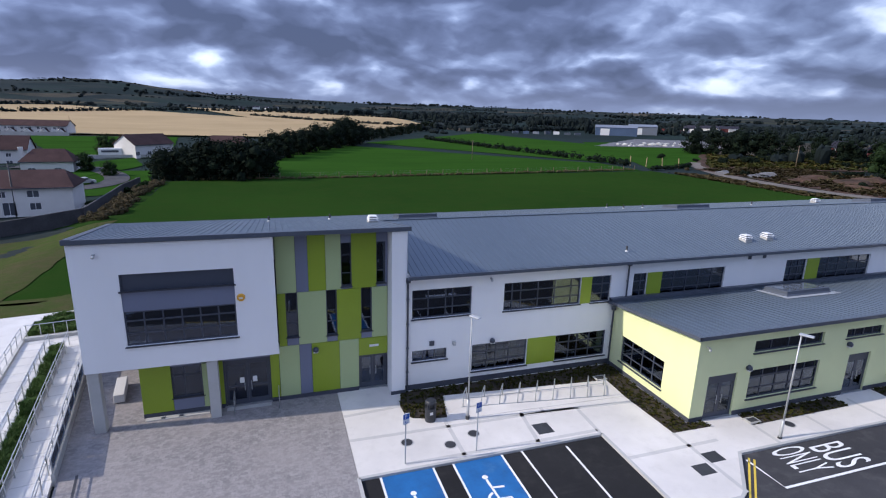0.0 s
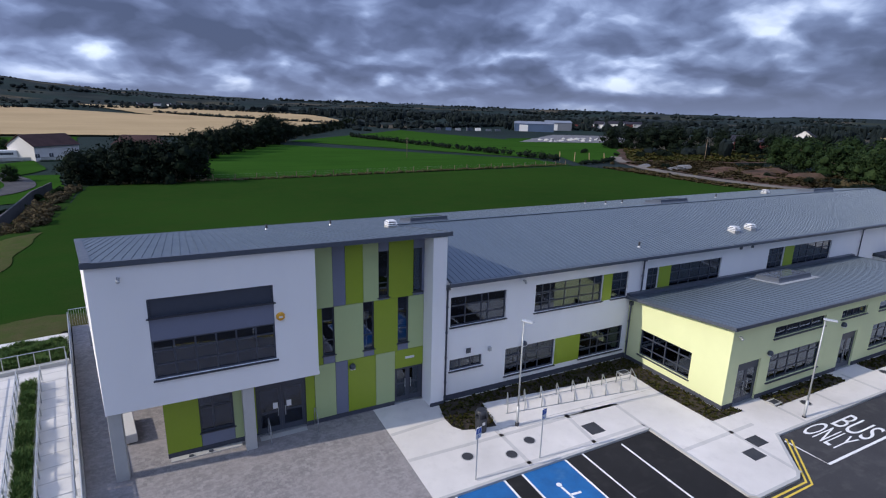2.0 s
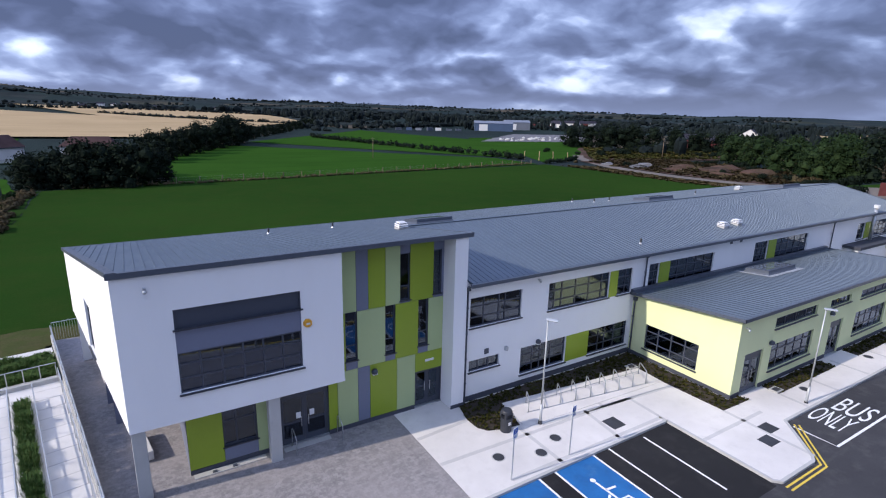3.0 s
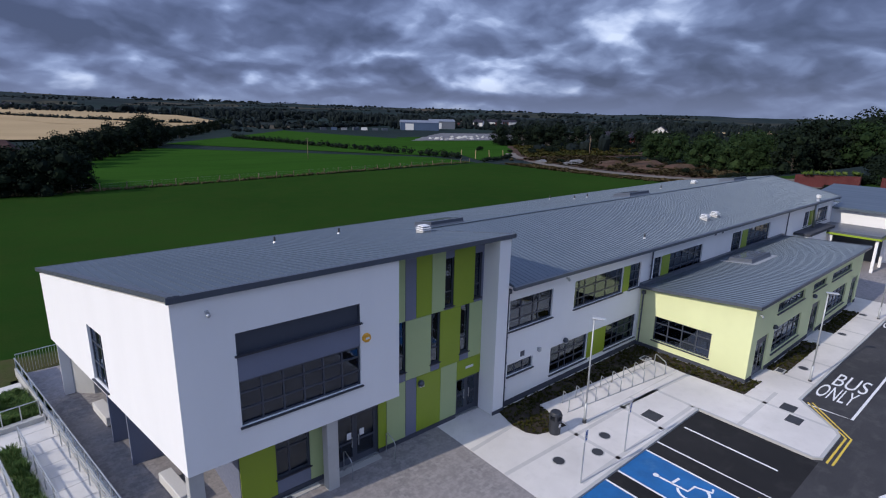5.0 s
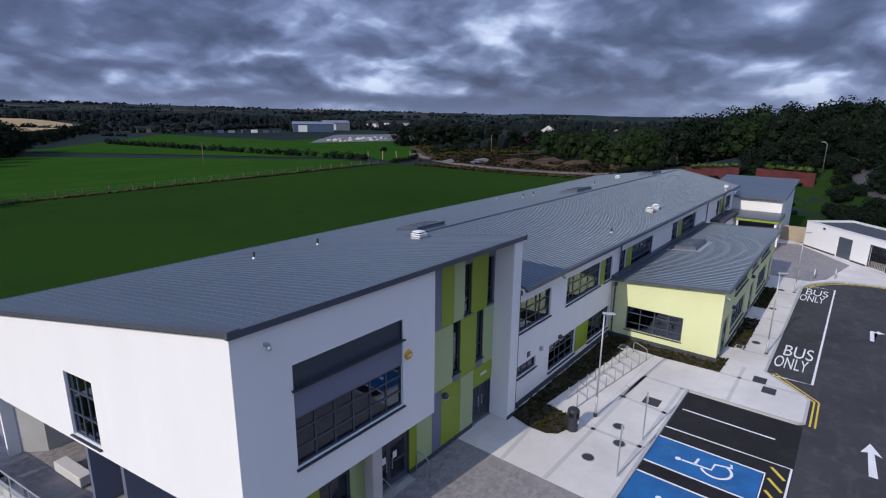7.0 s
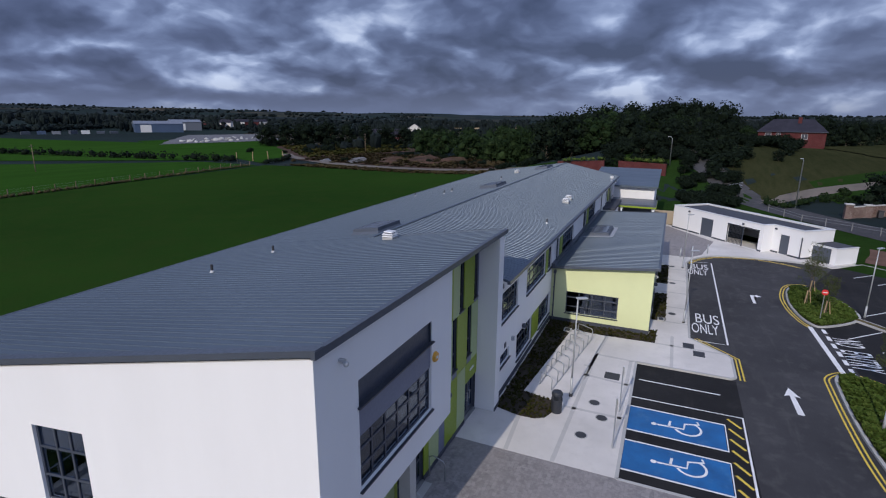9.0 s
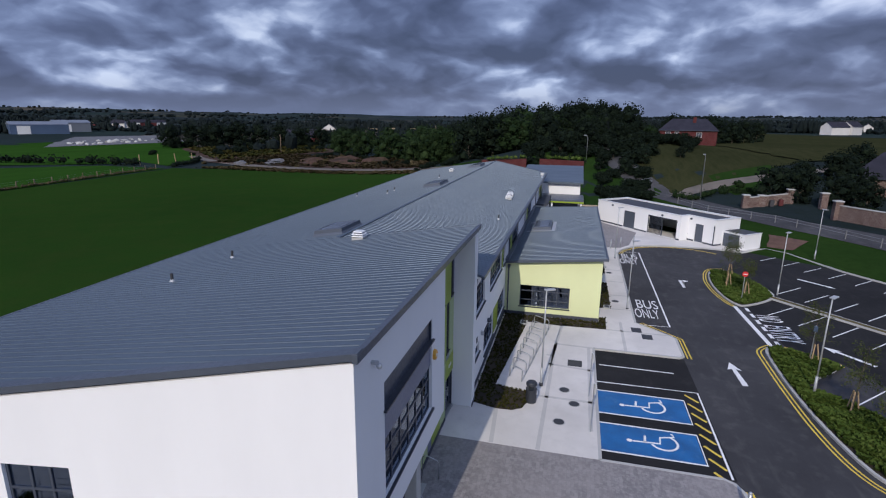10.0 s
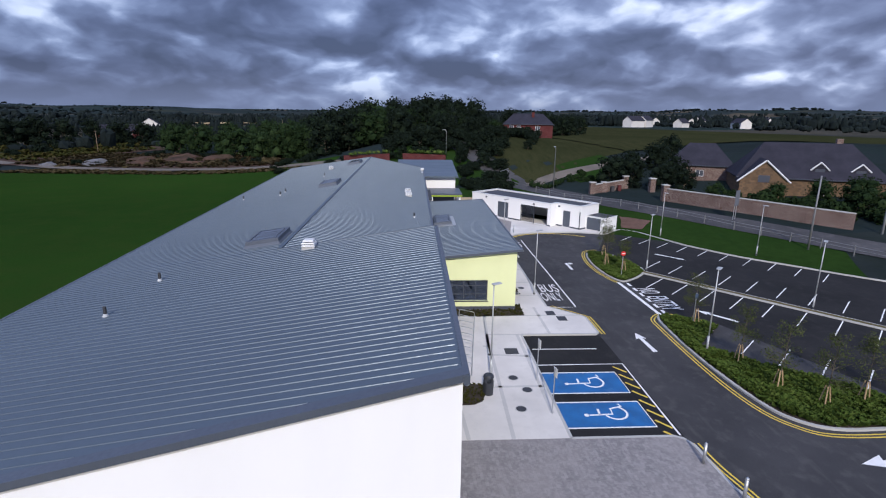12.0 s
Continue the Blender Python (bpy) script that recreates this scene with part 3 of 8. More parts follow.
def door(parent, m, u0, u1, v0, v1, leaves_n=2, set_back=0.12, fan=0.0):
    """A glazed double door with its frame, handles and threshold."""
    bm = bmesh.new()
    bar = 0.07
    d0, d1 = set_back, set_back + 0.08
    for a, b in ((u0, u0 + bar), (u1 - bar, u1)):
        box(bm, a, b, d0, d1, v0, v1, m=m)
    box(bm, u0 + bar, u1 - bar, d0, d1, v1 - bar - fan, v1, m=m)
    dr = part("door", bm, FRAME, parent, "dark grey glazed double door, closed")
    step = (u1 - u0 - 2 * bar) / leaves_n
    for i in range(leaves_n):
        a, b = u0 + bar + i * step + 0.004, u0 + bar + (i + 1) * step - 0.004
        t = v1 - bar - fan - 0.004
        st = 0.11
        lf = bmesh.new()
        for q in ((a, a + st, v0 + 0.02, t), (b - st, b, v0 + 0.02, t), (a + st, b - st, v0 + 0.02, v0 + 0.3), (a + st, b - st, t - st, t), (a + st, b - st, v0 + 1.0, v0 + 1.09)):
            box(lf, q[0], q[1], d0 + 0.012, d0 + 0.06, q[2], q[3], m=m)
        part("door_leaf", lf, FRAME, dr)
        p = part("pane", boxes((a + st * 0.9, b - st * 0.9, d0 + 0.03, d0 + 0.042, v0 + 0.28, t - st * 0.9), m=m), GLASS, dr)
        p.visible_shadow = False
        hx = b - 0.16 if i == 0 else a + 0.16
        hb = tube(bmesh.new(), [m @ Vector((hx, d0 - 0.05, v0 + 0.8)), m @ Vector((hx, d0 - 0.05, v0 + 1.3))], 0.018, 6)
        for hv in (0.85, 1.25):
            tube(hb, [m @ Vector((hx, d0 - 0.05, v0 + hv)), m @ Vector((hx, d0 + 0.02, v0 + hv))], 0.012, 6)
        part("door_handle", hb, STEEL, dr, "brushed steel pull handle")
    part("threshold", boxes((u0 - 0.05, u1 + 0.05, -0.06, d1, v0 - 0.02, v0 + 0.015), m=m), STEEL, dr)
    return dr

# ---- lie of the land ----


def smoothstep(a, b, x):
    t = min(1.0, max(0.0, (x - a) / (b - a)))
    return t * t * (3 - 2 * t)


HILLS = ((-180, 10), (-60, 26), (-30, 32), (-22, 34), (-14, 40), (-9, 31), (-4, 24), (2, 20), (12, 17), (30, 15), (45, 13), (60, 11), (75, 9), (93, 8), (110, 10), (126, 16), (140, 12), (180, 10))


def hill(az):
    for (a, h), (b, k) in zip(HILLS, HILLS[1:]):
        if a <= az <= b:
            return h + (k - h) * smoothstep(a, b, az)
    return 10


def land(x, y):
    """The height of the ground."""
    r = math.hypot(x - 10, y - 30)
    az = math.degrees(math.atan2(x + 10, y - 20))
    s = 0.81 * x - 0.59 * y
    z = 7.0 * smoothstep(58, 150, s) * smoothstep(60, 20, y)
    z += smoothstep(31, 52, s) * 3.9 * math.exp(-((x - 78) ** 2 + (y + 60) ** 2) / 2600)
    z += 7.0 * smoothstep(84, 100, x) * math.exp(-((x - 126) ** 2 + (y - 22) ** 2) / 1150)
    z -= 1.6 * smoothstep(-23, -30, x) * math.exp(-((x + 45) ** 2 + (y - 95) ** 2) / 4000)
    near = smoothstep(330, 900, r)
    z += near * 11 * max(0.0, math.cos(radians(min(90, abs(az + 14) * 1.4))))
    z += near * 5.0 * noise.noise(Vector((x * 0.004, y * 0.004, 2.0)))
    far = smoothstep(1300, 3600, r)
    z += far * (hill(az) * 3.35 + 9.0 * noise.noise(Vector((x * 0.0022, y * 0.0022, 5.0))) + 5.0 * noise.noise(Vector((x * 0.007, y * 0.007, 9.0))))
    return z - 0.17


def ground_sheet():
    bm = bmesh.new()
    cx, cy = 20.0, 40.0
    radii = [0.0]
    while radii[-1] < 4700:
        radii.append(radii[-1] + max(6.0, radii[-1] * 0.035))
    n = 220
    rings = []
    for r in radii[1:]:
        rings.append([bm.verts.new((cx + r * math.sin(2 * math.pi * i / n), cy + r * math.cos(2 * math.pi * i / n), 0)) for i in range(n)])
    mid = bm.verts.new((cx, cy, 0))
    for i in range(n):
        bm.faces.new((mid, rings[0][(i + 1) % n], rings[0][i]))
    for a, b in zip(rings, rings[1:]):
        for i in range(n):
            bm.faces.new((a[i], a[(i + 1) % n], b[(i + 1) % n], b[i]))
    for v in bm.verts:
        v.co.z = land(v.co.x, v.co.y)
    g = part("ground", bm, FARHAZED, smooth=True)
    return tagged(g, "rolling farmland with hedged fields reaching the horizon", "ground", kind="structure")


ground_sheet()


def patch(name, corners, mat, label, category, lift=0.06, step=8.0, rough=0.0, kind="structure"):
    """A field: four corners, laid over the land."""
    a, b, c, d = (Vector(p) for p in corners)
    nu = max(2, min(60, int(max((b - a).length, (c - d).length) / step)))
    nv = max(2, min(60, int(max((d - a).length, (c - b).length) / step)))
    bm = bmesh.new()
    grid = []
    for i in range(nu + 1):
        row = []
        for j in range(nv + 1):
            u, v = i / nu, j / nv
            p = (a * (1 - u) + b * u) * (1 - v) + (d * (1 - u) + c * u) * v
            edge = min(u, 1 - u, v, 1 - v)
            if edge < 0.01 and rough:
                p = p + Vector((noise.noise(Vector((p.x * 0.3, p.y * 0.3, 1))), noise.noise(Vector((p.x * 0.3, p.y * 0.3, 4))))) * rough
            z = land(p.x, p.y) + lift
            row.append(bm.verts.new((p.x, p.y, z)))
        grid.append(row)
    for i in range(nu):
        for j in range(nv):
            bm.faces.new((grid[i][j], grid[i + 1][j], grid[i + 1][j + 1], grid[i][j + 1]))
    return tagged(part(name, bm, mat, smooth=True), label, category, kind=kind)


patch("pitch", ((-22, 46.5), (118, 46.5), (108, 134), (-21.5, 122)), PITCH, "level dark green mown playing field behind the school", "playing field", 0.10, 6, 0.5)
patch("lawn", ((-34, 20), (-21.5, 20), (-21.8, 122), (-27, 122)), VERGE, "rough green lawn beside the playing field", "lawn", 0.06, 1.2, 0.8)
patch("worn_lawn", ((-36, 36), (-21.9, 43), (-21.6, 80), (-38, 72)), EARTH, "worn brown and green lawn with bare earth", "lawn", 0.16, 0.8, 0.6)
patch("worn_lawn", ((-30, 35), (-15, 39), (-14, 48), (-29, 47.6)), EARTH, "worn brown and green lawn with bare earth", "lawn", 0.14, 0.5, 1.6)
patch("bare_strip", ((-22.4, 45.0), (6, 47.0), (6, 50), (-22.4, 48.4)), EARTH, "strip of bare brown earth behind the school", "ground", 0.13, 3, 0.8)
patch("meadow", ((-8, 123), (106, 135.5), (107, 158), (18, 262)), MEADOW, "bright green grass meadow behind a wire fence", "field", 0.14, 8, 1.0)
patch("second_meadow", ((44, 268), (113, 160), (190, 190), (165, 420)), MEADOW, "green pasture between two hedges", "field", 0.16, 9, 1.0)
patch("third_meadow", ((113, 140), (150, 150), (300, 300), (190, 300)), MEADOW, "green pasture beside the gravel yard", "field", 0.12, 9, 1.0)
patch("stubble_field", ((-260, 330), (20, 300), (120, 520), (-330, 900)), STUBBLE, "harvested tan stubble field on a gentle slope", "field", 0.9, 14, 2)
patch("stubble_field", ((60, 420), (160, 560), (180, 980), (-120, 900)), STUBBLE, "harvested tan stubble field beyond a hedge", "field", 1.1, 16, 2)
patch("stubble_field", ((420, 1000), (640, 960), (680, 1040), (440, 1080)), STUBBLE, "distant pale harvested field", "field", 2.0, 20, 2)
patch("stubble_field", ((560, 250), (640, 190), (700, 215), (620, 285)), STUBBLE, "distant pale harvested field behind woods", "field", 1.6, 14, 2)
patch("crop_field", ((112, -26), (160, -14), (420, -80), (150, -190)), CORN, "dull green crop field on a rising slope", "field", 0.25, 9, 1.5)
patch("verge", ((25, -15.5), (45.2, 12), (78, 6), (34, -20.5)), VERGE, "mown green verge between car park and road", "verge", 0.06, 3, 0)
patch("rough_grass", ((64, 10), (84, 3), (128, 28), (66, 48)), VERGE, "rough dark grass behind the store", "rough ground", 0.07, 4, 1.0)
patch("rough_grass", ((86, 4), (112, -26), (162, -14), (150, 22)), CORN, "rough dull green pasture below a brick bungalow", "rough ground", 0.06, 4, 1.0)
patch("bare_clay", ((47.6, -0.6), (46.2, -2.6), (50.5, -5.6), (53.5, -2.2)), CLAY, "bare reddish soil beside the store", "ground", 0.12, 1.5, 0.6)
patch("garden_lawn", ((84, -6), (97, -4), (108, -18), (92, -20)), VERGE, "green garden lawn behind a wall", "lawn", 0.10, 4, 0)
patch("rough_ground", ((131, 139), (196, 124), (262, 168), (190, 200)), SOIL, "disturbed brown ground with scrub before the trees", "rough ground", 0.18, 6, 2)
patch("rough_ground", ((117, 60), (168, 66), (170, 140), (128, 138)), SOIL, "disturbed reddish soil with scrub and rubble", "rough ground", 0.2, 4, 2)
patch("gravel_yard", ((170, 258), (246, 243), (330, 330), (270, 352)), GRAVEL, "pale gravel yard with heaps of stone", "yard", 0.25, 10, 2)
patch("estate_lawn", ((-46, 150), (-36, 112), (-24, 116), (-30, 150)), MEADOW, "mown green lawn inside the estate road", "lawn", 0.12, 4, 0.5)
patch("estate_green", ((-110, 300), (-60, 180), (-30, 180), (-45, 300)), MEADOW, "mown green open space by houses", "lawn", 0.25, 9, 1)
patch("estate_lawn", ((-60, 150), (-46, 128), (-34, 160), (-40, 182)), MEADOW, "mown green lawn by the estate road", "lawn", 0.20, 6, 1)


def track(name, line, width, mat, label, category, lift=0.2):
    """A road laid over the land along a smooth line."""
    pts = smooth_line(line, 8)
    bm = bmesh.new()
    prev = None
    for i, p in enumerate(pts):
        a, b = pts[max(0, i - 1)], pts[min(len(pts) - 1, i + 1)]
        d = Vector((b[0] - a[0], b[1] - a[1])).normalized()
        s = Vector((-d.y, d.x)) * width / 2
        row = []
        for k in (-1, -0.5, 0, 0.5, 1):
            x, y = p[0] + s.x * k, p[1] + s.y * k
            row.append(bm.verts.new((x, y, land(x, y) + lift - 0.03 * abs(k))))
        if prev:
            for q in range(4):
                bm.faces.new((prev[q], prev[q + 1], row[q + 1], row[q]))
        prev = row
    return tagged(part(name, bm, mat, smooth=True), label, category, kind="structure")


track("estate_road", ((-62, 158), (-52, 157.5), (-44.5, 155), (-37.8, 145), (-34.4, 136), (-34.2, 129), (-37.5, 123), (-48, 118)), 5.0, ASPHALT2, "curved grey estate road beyond the boundary", "road", 0.26)
track("dirt_track", ((150, 160), (139, 148), (124, 122), (119, 100), (117, 78), (113, 60), (108, 46), (100, 40)), 5.0, TRACK, "pale gravel site track past the playing field", "track")
track("country_road", ((190, 30), (150, 26), (112, 16), (86.3, 6), (72.7, 0.5), (61.1, -5.3), (53.2, -10.6), (46.6, -15.1), (41.1, -19), (34.6, -23.8), (22, -34), (0, -56)), 5.6, ASPHALT2, "grey country road along the site", "road", 0.14)
track("driveway", ((84, 4.5), (88, 1), (92, -5), (95, -12), (98, -19), (102, -30)), 3.4, TRACK, "pale gravel lane climbing between fields", "lane", 0.16)

# ---- hard landscape ----
Z_ROAD, Z_PAVE = -0.06, 0.04
tagged(part("road", slab([(-70, -60), (-70, 19.0), (-9, 19.0), (-9, 22.0), (42.5, 22.0), (44.2, 17.0), (45.2, 13.6), (45.4, 10.6), (45.3, 6.5), (44.2, 3.3), (46.9, 0.1), (45.2, -1.6), (40.4, -3.5), (37.7, -4.7), (33.1, -7.7), (29.5, -11.2), (23.0, -18.0), (4, -42), (-6, -60)], -0.5, Z_ROAD), ASPHALT), "fresh black asphalt drive and car park", "road", kind="structure")
PAVING = [(-26, 12.0), (-3.6, 14.1), (-2.4, 14.6), (0.4, 14.72), (0.95, 14.95), (1.16, 15.3), (1.16, 30), (-8.2, 46), (-14.1, 46), (-11.77, 30.8), (-10.43, 22.2), (-26, 19)]
tagged(part("block_paving", slab(PAVING, -0.4, Z_PAVE), SETTS), "mottled grey concrete block paving at the entrance", "paving", kind="structure")
FOOTWAY = [(1.17, 20.25), (13.05, 20.25), (13.05, 15.0), (13.3, 14.75), (16.05, 14.75), (16.4, 14.95), (18.45, 17.2), (39.9, 17.1), (41.8, 16.4), (43.8, 14.9), (44.9, 12.6), (45.2, 10.2), (45.2, 6.5), (44.1, 3.2), (46.9, 0.2), (48.6, 1.6), (53, 8), (62, 20), (62, 27.4), (4.9, 27.4), (1.17, 27.5)]
tagged(part("footway", slab(FOOTWAY, -0.4, Z_PAVE), CONC), "pale concrete footway along the building", "footway", kind="structure")
tagged(part("block_apron", slab([(42.4, 16.6), (44.2, 15.4), (52, 13.8), (60, 19), (58, 26), (42.4, 26)], Z_PAVE, Z_PAVE + 0.012), SETTS), "grey block paving between school and store", "paving", kind="structure")

joints = bmesh.new()
for a, b in (((1.2, 25.0), (4.2, 25.2)), ((6.0, 23.3), (6.0, 20.3)), ((10.0, 22.9), (9.7, 20.3)), ((13.1, 22.6), (13.0, 20.3)), ((1.2, 22.9), (13.0, 22.6)), ((7.2, 23.05), (16.3, 22.3)), ((13.1, 18.2), (18.2, 18.2)), ((16.5, 19.3), (16.5, 14.9)), ((3.3, 20.55), (13.0, 20.5)), ((21.0, 19.3), (21.0, 17.2)), ((24.5, 18.6), (24.5, 17.2)), ((28.5, 19.3), (28.5, 17.2)), ((32.5, 18.6), (32.5, 17.2)), ((36.5, 19.3), (36.5, 17.2)), ((11.5, 25.4), (11.2, 22.7))):
    ribbon([a, b], 0.2, Z_PAVE, Z_PAVE + 0.004, joints)
tagged(part("paving_bands", joints, BAND), "smooth grey bands between the footway slabs", "paving band", kind="structure")


def kerb(line, name="kerb", width=0.15, top=Z_PAVE + 0.012, closed=False, label="pale concrete kerb edging"):
    return tagged(part(name, ribbon(line, width, -0.3, top, closed=closed), KERB), label, "kerb", kind="structure")


kerb(smooth_line([(39.9, 17.0), (41.8, 16.3), (43.8, 14.8), (44.85, 12.6), (45.1, 10.2), (45.1, 6.5), (44.25, 3.4)], 5) + [(46.9, 0.1)] + smooth_line([(45.2, -1.6), (40.4, -3.5), (37.7, -4.7), (33.1, -7.7), (29.5, -11.2), (23.0, -18.0), (4, -42)], 5), top=0.07)
kerb([(18.45, 17.12), (39.9, 17.0)])
kerb([(13.05, 20.2), (13.05, 15.0), (13.3, 14.75), (16.05, 14.75), (16.4, 14.95), (18.45, 17.15)])
kerb([(1.17, 20.2), (13.05, 20.2)])
kerb([(1.17, 20.2), (1.17, 15.3), (0.95, 14.95), (0.4, 14.7), (-2.4, 14.55), (-3.6, 14.05), (-12, 13.2)])


tagged(part("bay_surface", slab([(1.26, 14.75), (12.95, 14.75), (12.95, 20.1), (1.26, 20.1)], Z_ROAD, Z_ROAD + 0.002), ASPHALTDARK), "fresh darker asphalt of the parking bays", "road", kind="structure")
tagged(part("lot_surface", slab([(15.0, 5.4), (16.9, 7.9), (24.6, 8.1), (27.6, 5.0), (36.5, 6.6), (43.8, 3.4), (46.5, 0.1), (45.0, -1.4), (40.2, -3.3), (37.5, -4.5), (32.9, -7.5), (29.3, -11.0), (22.8, -17.6), (9.0, -20), (3.6, 0.8)], Z_ROAD, Z_ROAD + 0.002), ASPHALTDARK), "fresh dark asphalt of the car park", "road", kind="structure")

# ---- road paint ----
def paint(name, bm, mat, label, category="road marking", group=""):
    return tagged(part(name, bm, mat), label, category, group)


ZM = Z_ROAD + 0.004


def line_mark(pts, w=0.1, mat=MARK, name="bay_line", label="white painted parking bay line", group="bay lines", z=ZM):
    return paint(name, ribbon(pts, w, z - 0.003, z + 0.001), mat, label, group=group)


paint("blue_bay", slab([(2.13, 15.75), (4.36, 15.75), (4.36, 20.12), (2.13, 20.12)], Z_ROAD, ZM), BLUE, "bright blue painted accessible parking bay", group="accessible bays")
paint("blue_bay", slab([(5.38, 15.75), (7.62, 15.75), (7.62, 20.12), (5.38, 20.12)], Z_ROAD, ZM), BLUE, "bright blue painted accessible parking bay", group="accessible bays")
for x0, x1 in ((2.08, 4.41), (5.33, 7.67)):
    line_mark([(x0, 20.12), (x0, 15.7), (x1, 15.7), (x1, 20.12)], z=ZM + 0.004, label="white painted outline of an accessible bay")
line_mark([(8.68, 20.12), (8.72, 14.82), (1.35, 14.9)])
line_mark([(10.9, 19.9), (10.85, 15.7)])
for i in range(8):
    x = 8.35 - i * 0.95
    line_mark([(x, 15.55), (x - 0.72, 14.98)], 0.13, YELLOW, "yellow_hatch", "yellow painted hatch bar by the accessible bays", "hatch bars")


def wheelchair(cx, cy):
    """The wheelchair mark: head, back, arm, seat, leg and an open wheel; its top points along +y."""
    bm = bmesh.new()
    z0, z1 = ZM, ZM + 0.004
    w = 0.11
    bmesh.ops.create_circle(bm, cap_ends=True, radius=0.13, segments=14, matrix=Matrix.Translation((cx - 0.15, cy + 1.1, z1)))
    for pts in ([(-0.15, 0.95), (-0.08, -0.25), (0.42, -0.3), (0.62, -0.95), (0.86, -0.86)], [(-0.12, 0.42), (0.42, 0.36)]):
        ribbon([(cx + a, cy + b) for a, b in pts], w, z0, z1, bm)
    arc = [(cx + 0.05 + 0.6 * math.cos(a), cy - 0.42 + 0.6 * math.sin(a)) for a in (radians(115 + 12.5 * k) for k in range(18))]
    ribbon(arc, w, z0, z1 + 0.001, bm)
    return paint("wheelchair_mark", bm, MARK, "white painted wheelchair symbol on a blue bay", group="wheelchair marks")


wheelchair(3.33, 17.72)
wheelchair(6.51, 17.82)


def lettering(name, text, corner, width, height, turn, mat, label, z=ZM, m=None):
    """Flat lettering from the built-in font, stretched to its painted size."""
    cu = bpy.data.curves.new(name, "FONT")
    cu.body = text
    tmp = bpy.data.objects.new("tmp", cu)
    me = bpy.data.meshes.new_from_object(tmp)
    bpy.data.objects.remove(tmp)
    xs, ys = [v.co.x for v in me.vertices], [v.co.y for v in me.vertices]
    sx, sy = width / (max(xs) - min(xs)), height / (max(ys) - min(ys))
    pl = m if m is not None else pose(corner[0], corner[1], z, 0, 0, turn)
    for v in me.vertices:
        v.co = pl @ Vector(((v.co.x - min(xs)) * sx, (v.co.y - min(ys)) * sy, 0))
    me.materials.append(mat)
    return new(name, me)


for bx in (0.0, 16.0):
    tagged(lettering("bus_lettering", "BUS", (22.1 + bx * 0.994, 16.6), 1.6, 2.05, -90, MARK, ""), "white painted words BUS on the asphalt", "road marking", "bus bay words")
    tagged(lettering("bus_lettering", "ONLY", (19.95 + bx * 0.994, 16.9), 1.75, 1.95, -90, MARK, ""), "white painted words ONLY on the asphalt", "road marking", "bus bay words")
line_mark([(18.4, 16.7), (18.45, 14.75), (41.1, 14.6), (40.9, 16.6)], 0.12, MARK, "bus_bay_line", "white painted outline of the bus bay", "bus bay")
for word, wx, ww in (("NO", 22.7, 1.35), ("ENTRY", 20.6, 3.1)):
    tagged(lettering("no_entry_lettering", word, (wx + 0.2, 8.0), ww, 1.65, 180, MARK, ""), "white painted words %s on the asphalt" % word, "road marking", "no entry words")
line_mark([(24.7, 8.95), (16.7, 8.75)], 0.3, MARK, "stop_line", "solid white painted stop line", "give-way lines")
for i in range(6):
    line_mark([(24.4 - i * 1.35, 8.2), (23.6 - i * 1.35, 8.2)], 0.25, MARK, "give_way_dash", "white painted give-way dash", "give-way lines")


def arrow(x, y, turn, length=4.2, bend=0, size=1.0):
    pl = pose(x, y, ZM + 0.001, 0, 0, turn)
    bm = bmesh.new()
    outline = [(-0.12, -0.9), (-0.12, -length), (0.12, -length), (0.12, -1.15), (0.3, -1.15), (0.3, -1.4), (0.75, -1.02), (0.3, -0.65), (0.3, -0.9)] if bend else [(0, 0), (-0.55 * size, -1.5 * size), (-0.12, -1.3 * size), (-0.16, -length), (0.16, -length), (0.12, -1.3 * size), (0.55 * size, -1.5 * size)]
    bm.faces.new([bm.verts.new(pl @ Vector((a, b, 0))) for a, b in outline])
    bmesh.ops.triangulate(bm, faces=bm.faces[:])
    return paint("painted_arrow", bm, MARK, "white painted direction arrow on the asphalt", group="arrows")


arrow(13.35, 12.12, -88, 3.05, 0, 0.72)
arrow(31.9, 12.0, -90, 3.2, 1, 0.6)
arrow(-1.03, 7.93, 4, 3.2, 0, 0.9)
arrow(17.6, 5.5, -51.6, 3.2, 0, 0.7)
arrow(32.1, -1.2, 132, 3.3, 0, 0.5)


def yellow_pair(line, n=6, closed=False):
    pts = smooth_line(line, n) if n > 1 else line
    for off in (-0.1, 0.12):
        shifted = []
        for i, p in enumerate(pts):
            a, b = pts[max(0, i - 1)], pts[min(len(pts) - 1, i + 1)]
            d = Vector((b[0] - a[0], b[1] - a[1])).normalized()
            shifted.append((p[0] - d.y * off, p[1] + d.x * off))
        line_mark(shifted, 0.09, YELLOW, "yellow_line", "yellow painted no-parking line by the kerb", "yellow lines")


yellow_pair([(18.7, 16.7), (16.25, 14.4), (13.2, 14.4)], 1)
yellow_pair([(40.0, 16.65), (41.8, 15.95), (43.6, 14.4), (44.5, 12.5), (44.75, 10.2), (44.2, 8.1), (43, 6.2)])
yellow_pair([(16.75, 8.7), (16.5, 9.2), (15.6, 9.82), (14.2, 9.95), (10.2, 10.08), (6.4, 10.05), (3.5, 9.7), (1.9, 8.9), (1.05, 7.5), (1.0, 4.0), (1.4, 0.0)])
yellow_pair([(36.4, 7.0), (36.0, 8.2), (34.9, 8.95), (33.2, 9.42), (31, 9.75), (28.2, 9.75), (25.7, 9.4), (24.5, 9.0)])
yellow_pair([(14.4, 5.62), (15.0, 5.75), (15.9, 6.8), (16.7, 8.0)], 4)
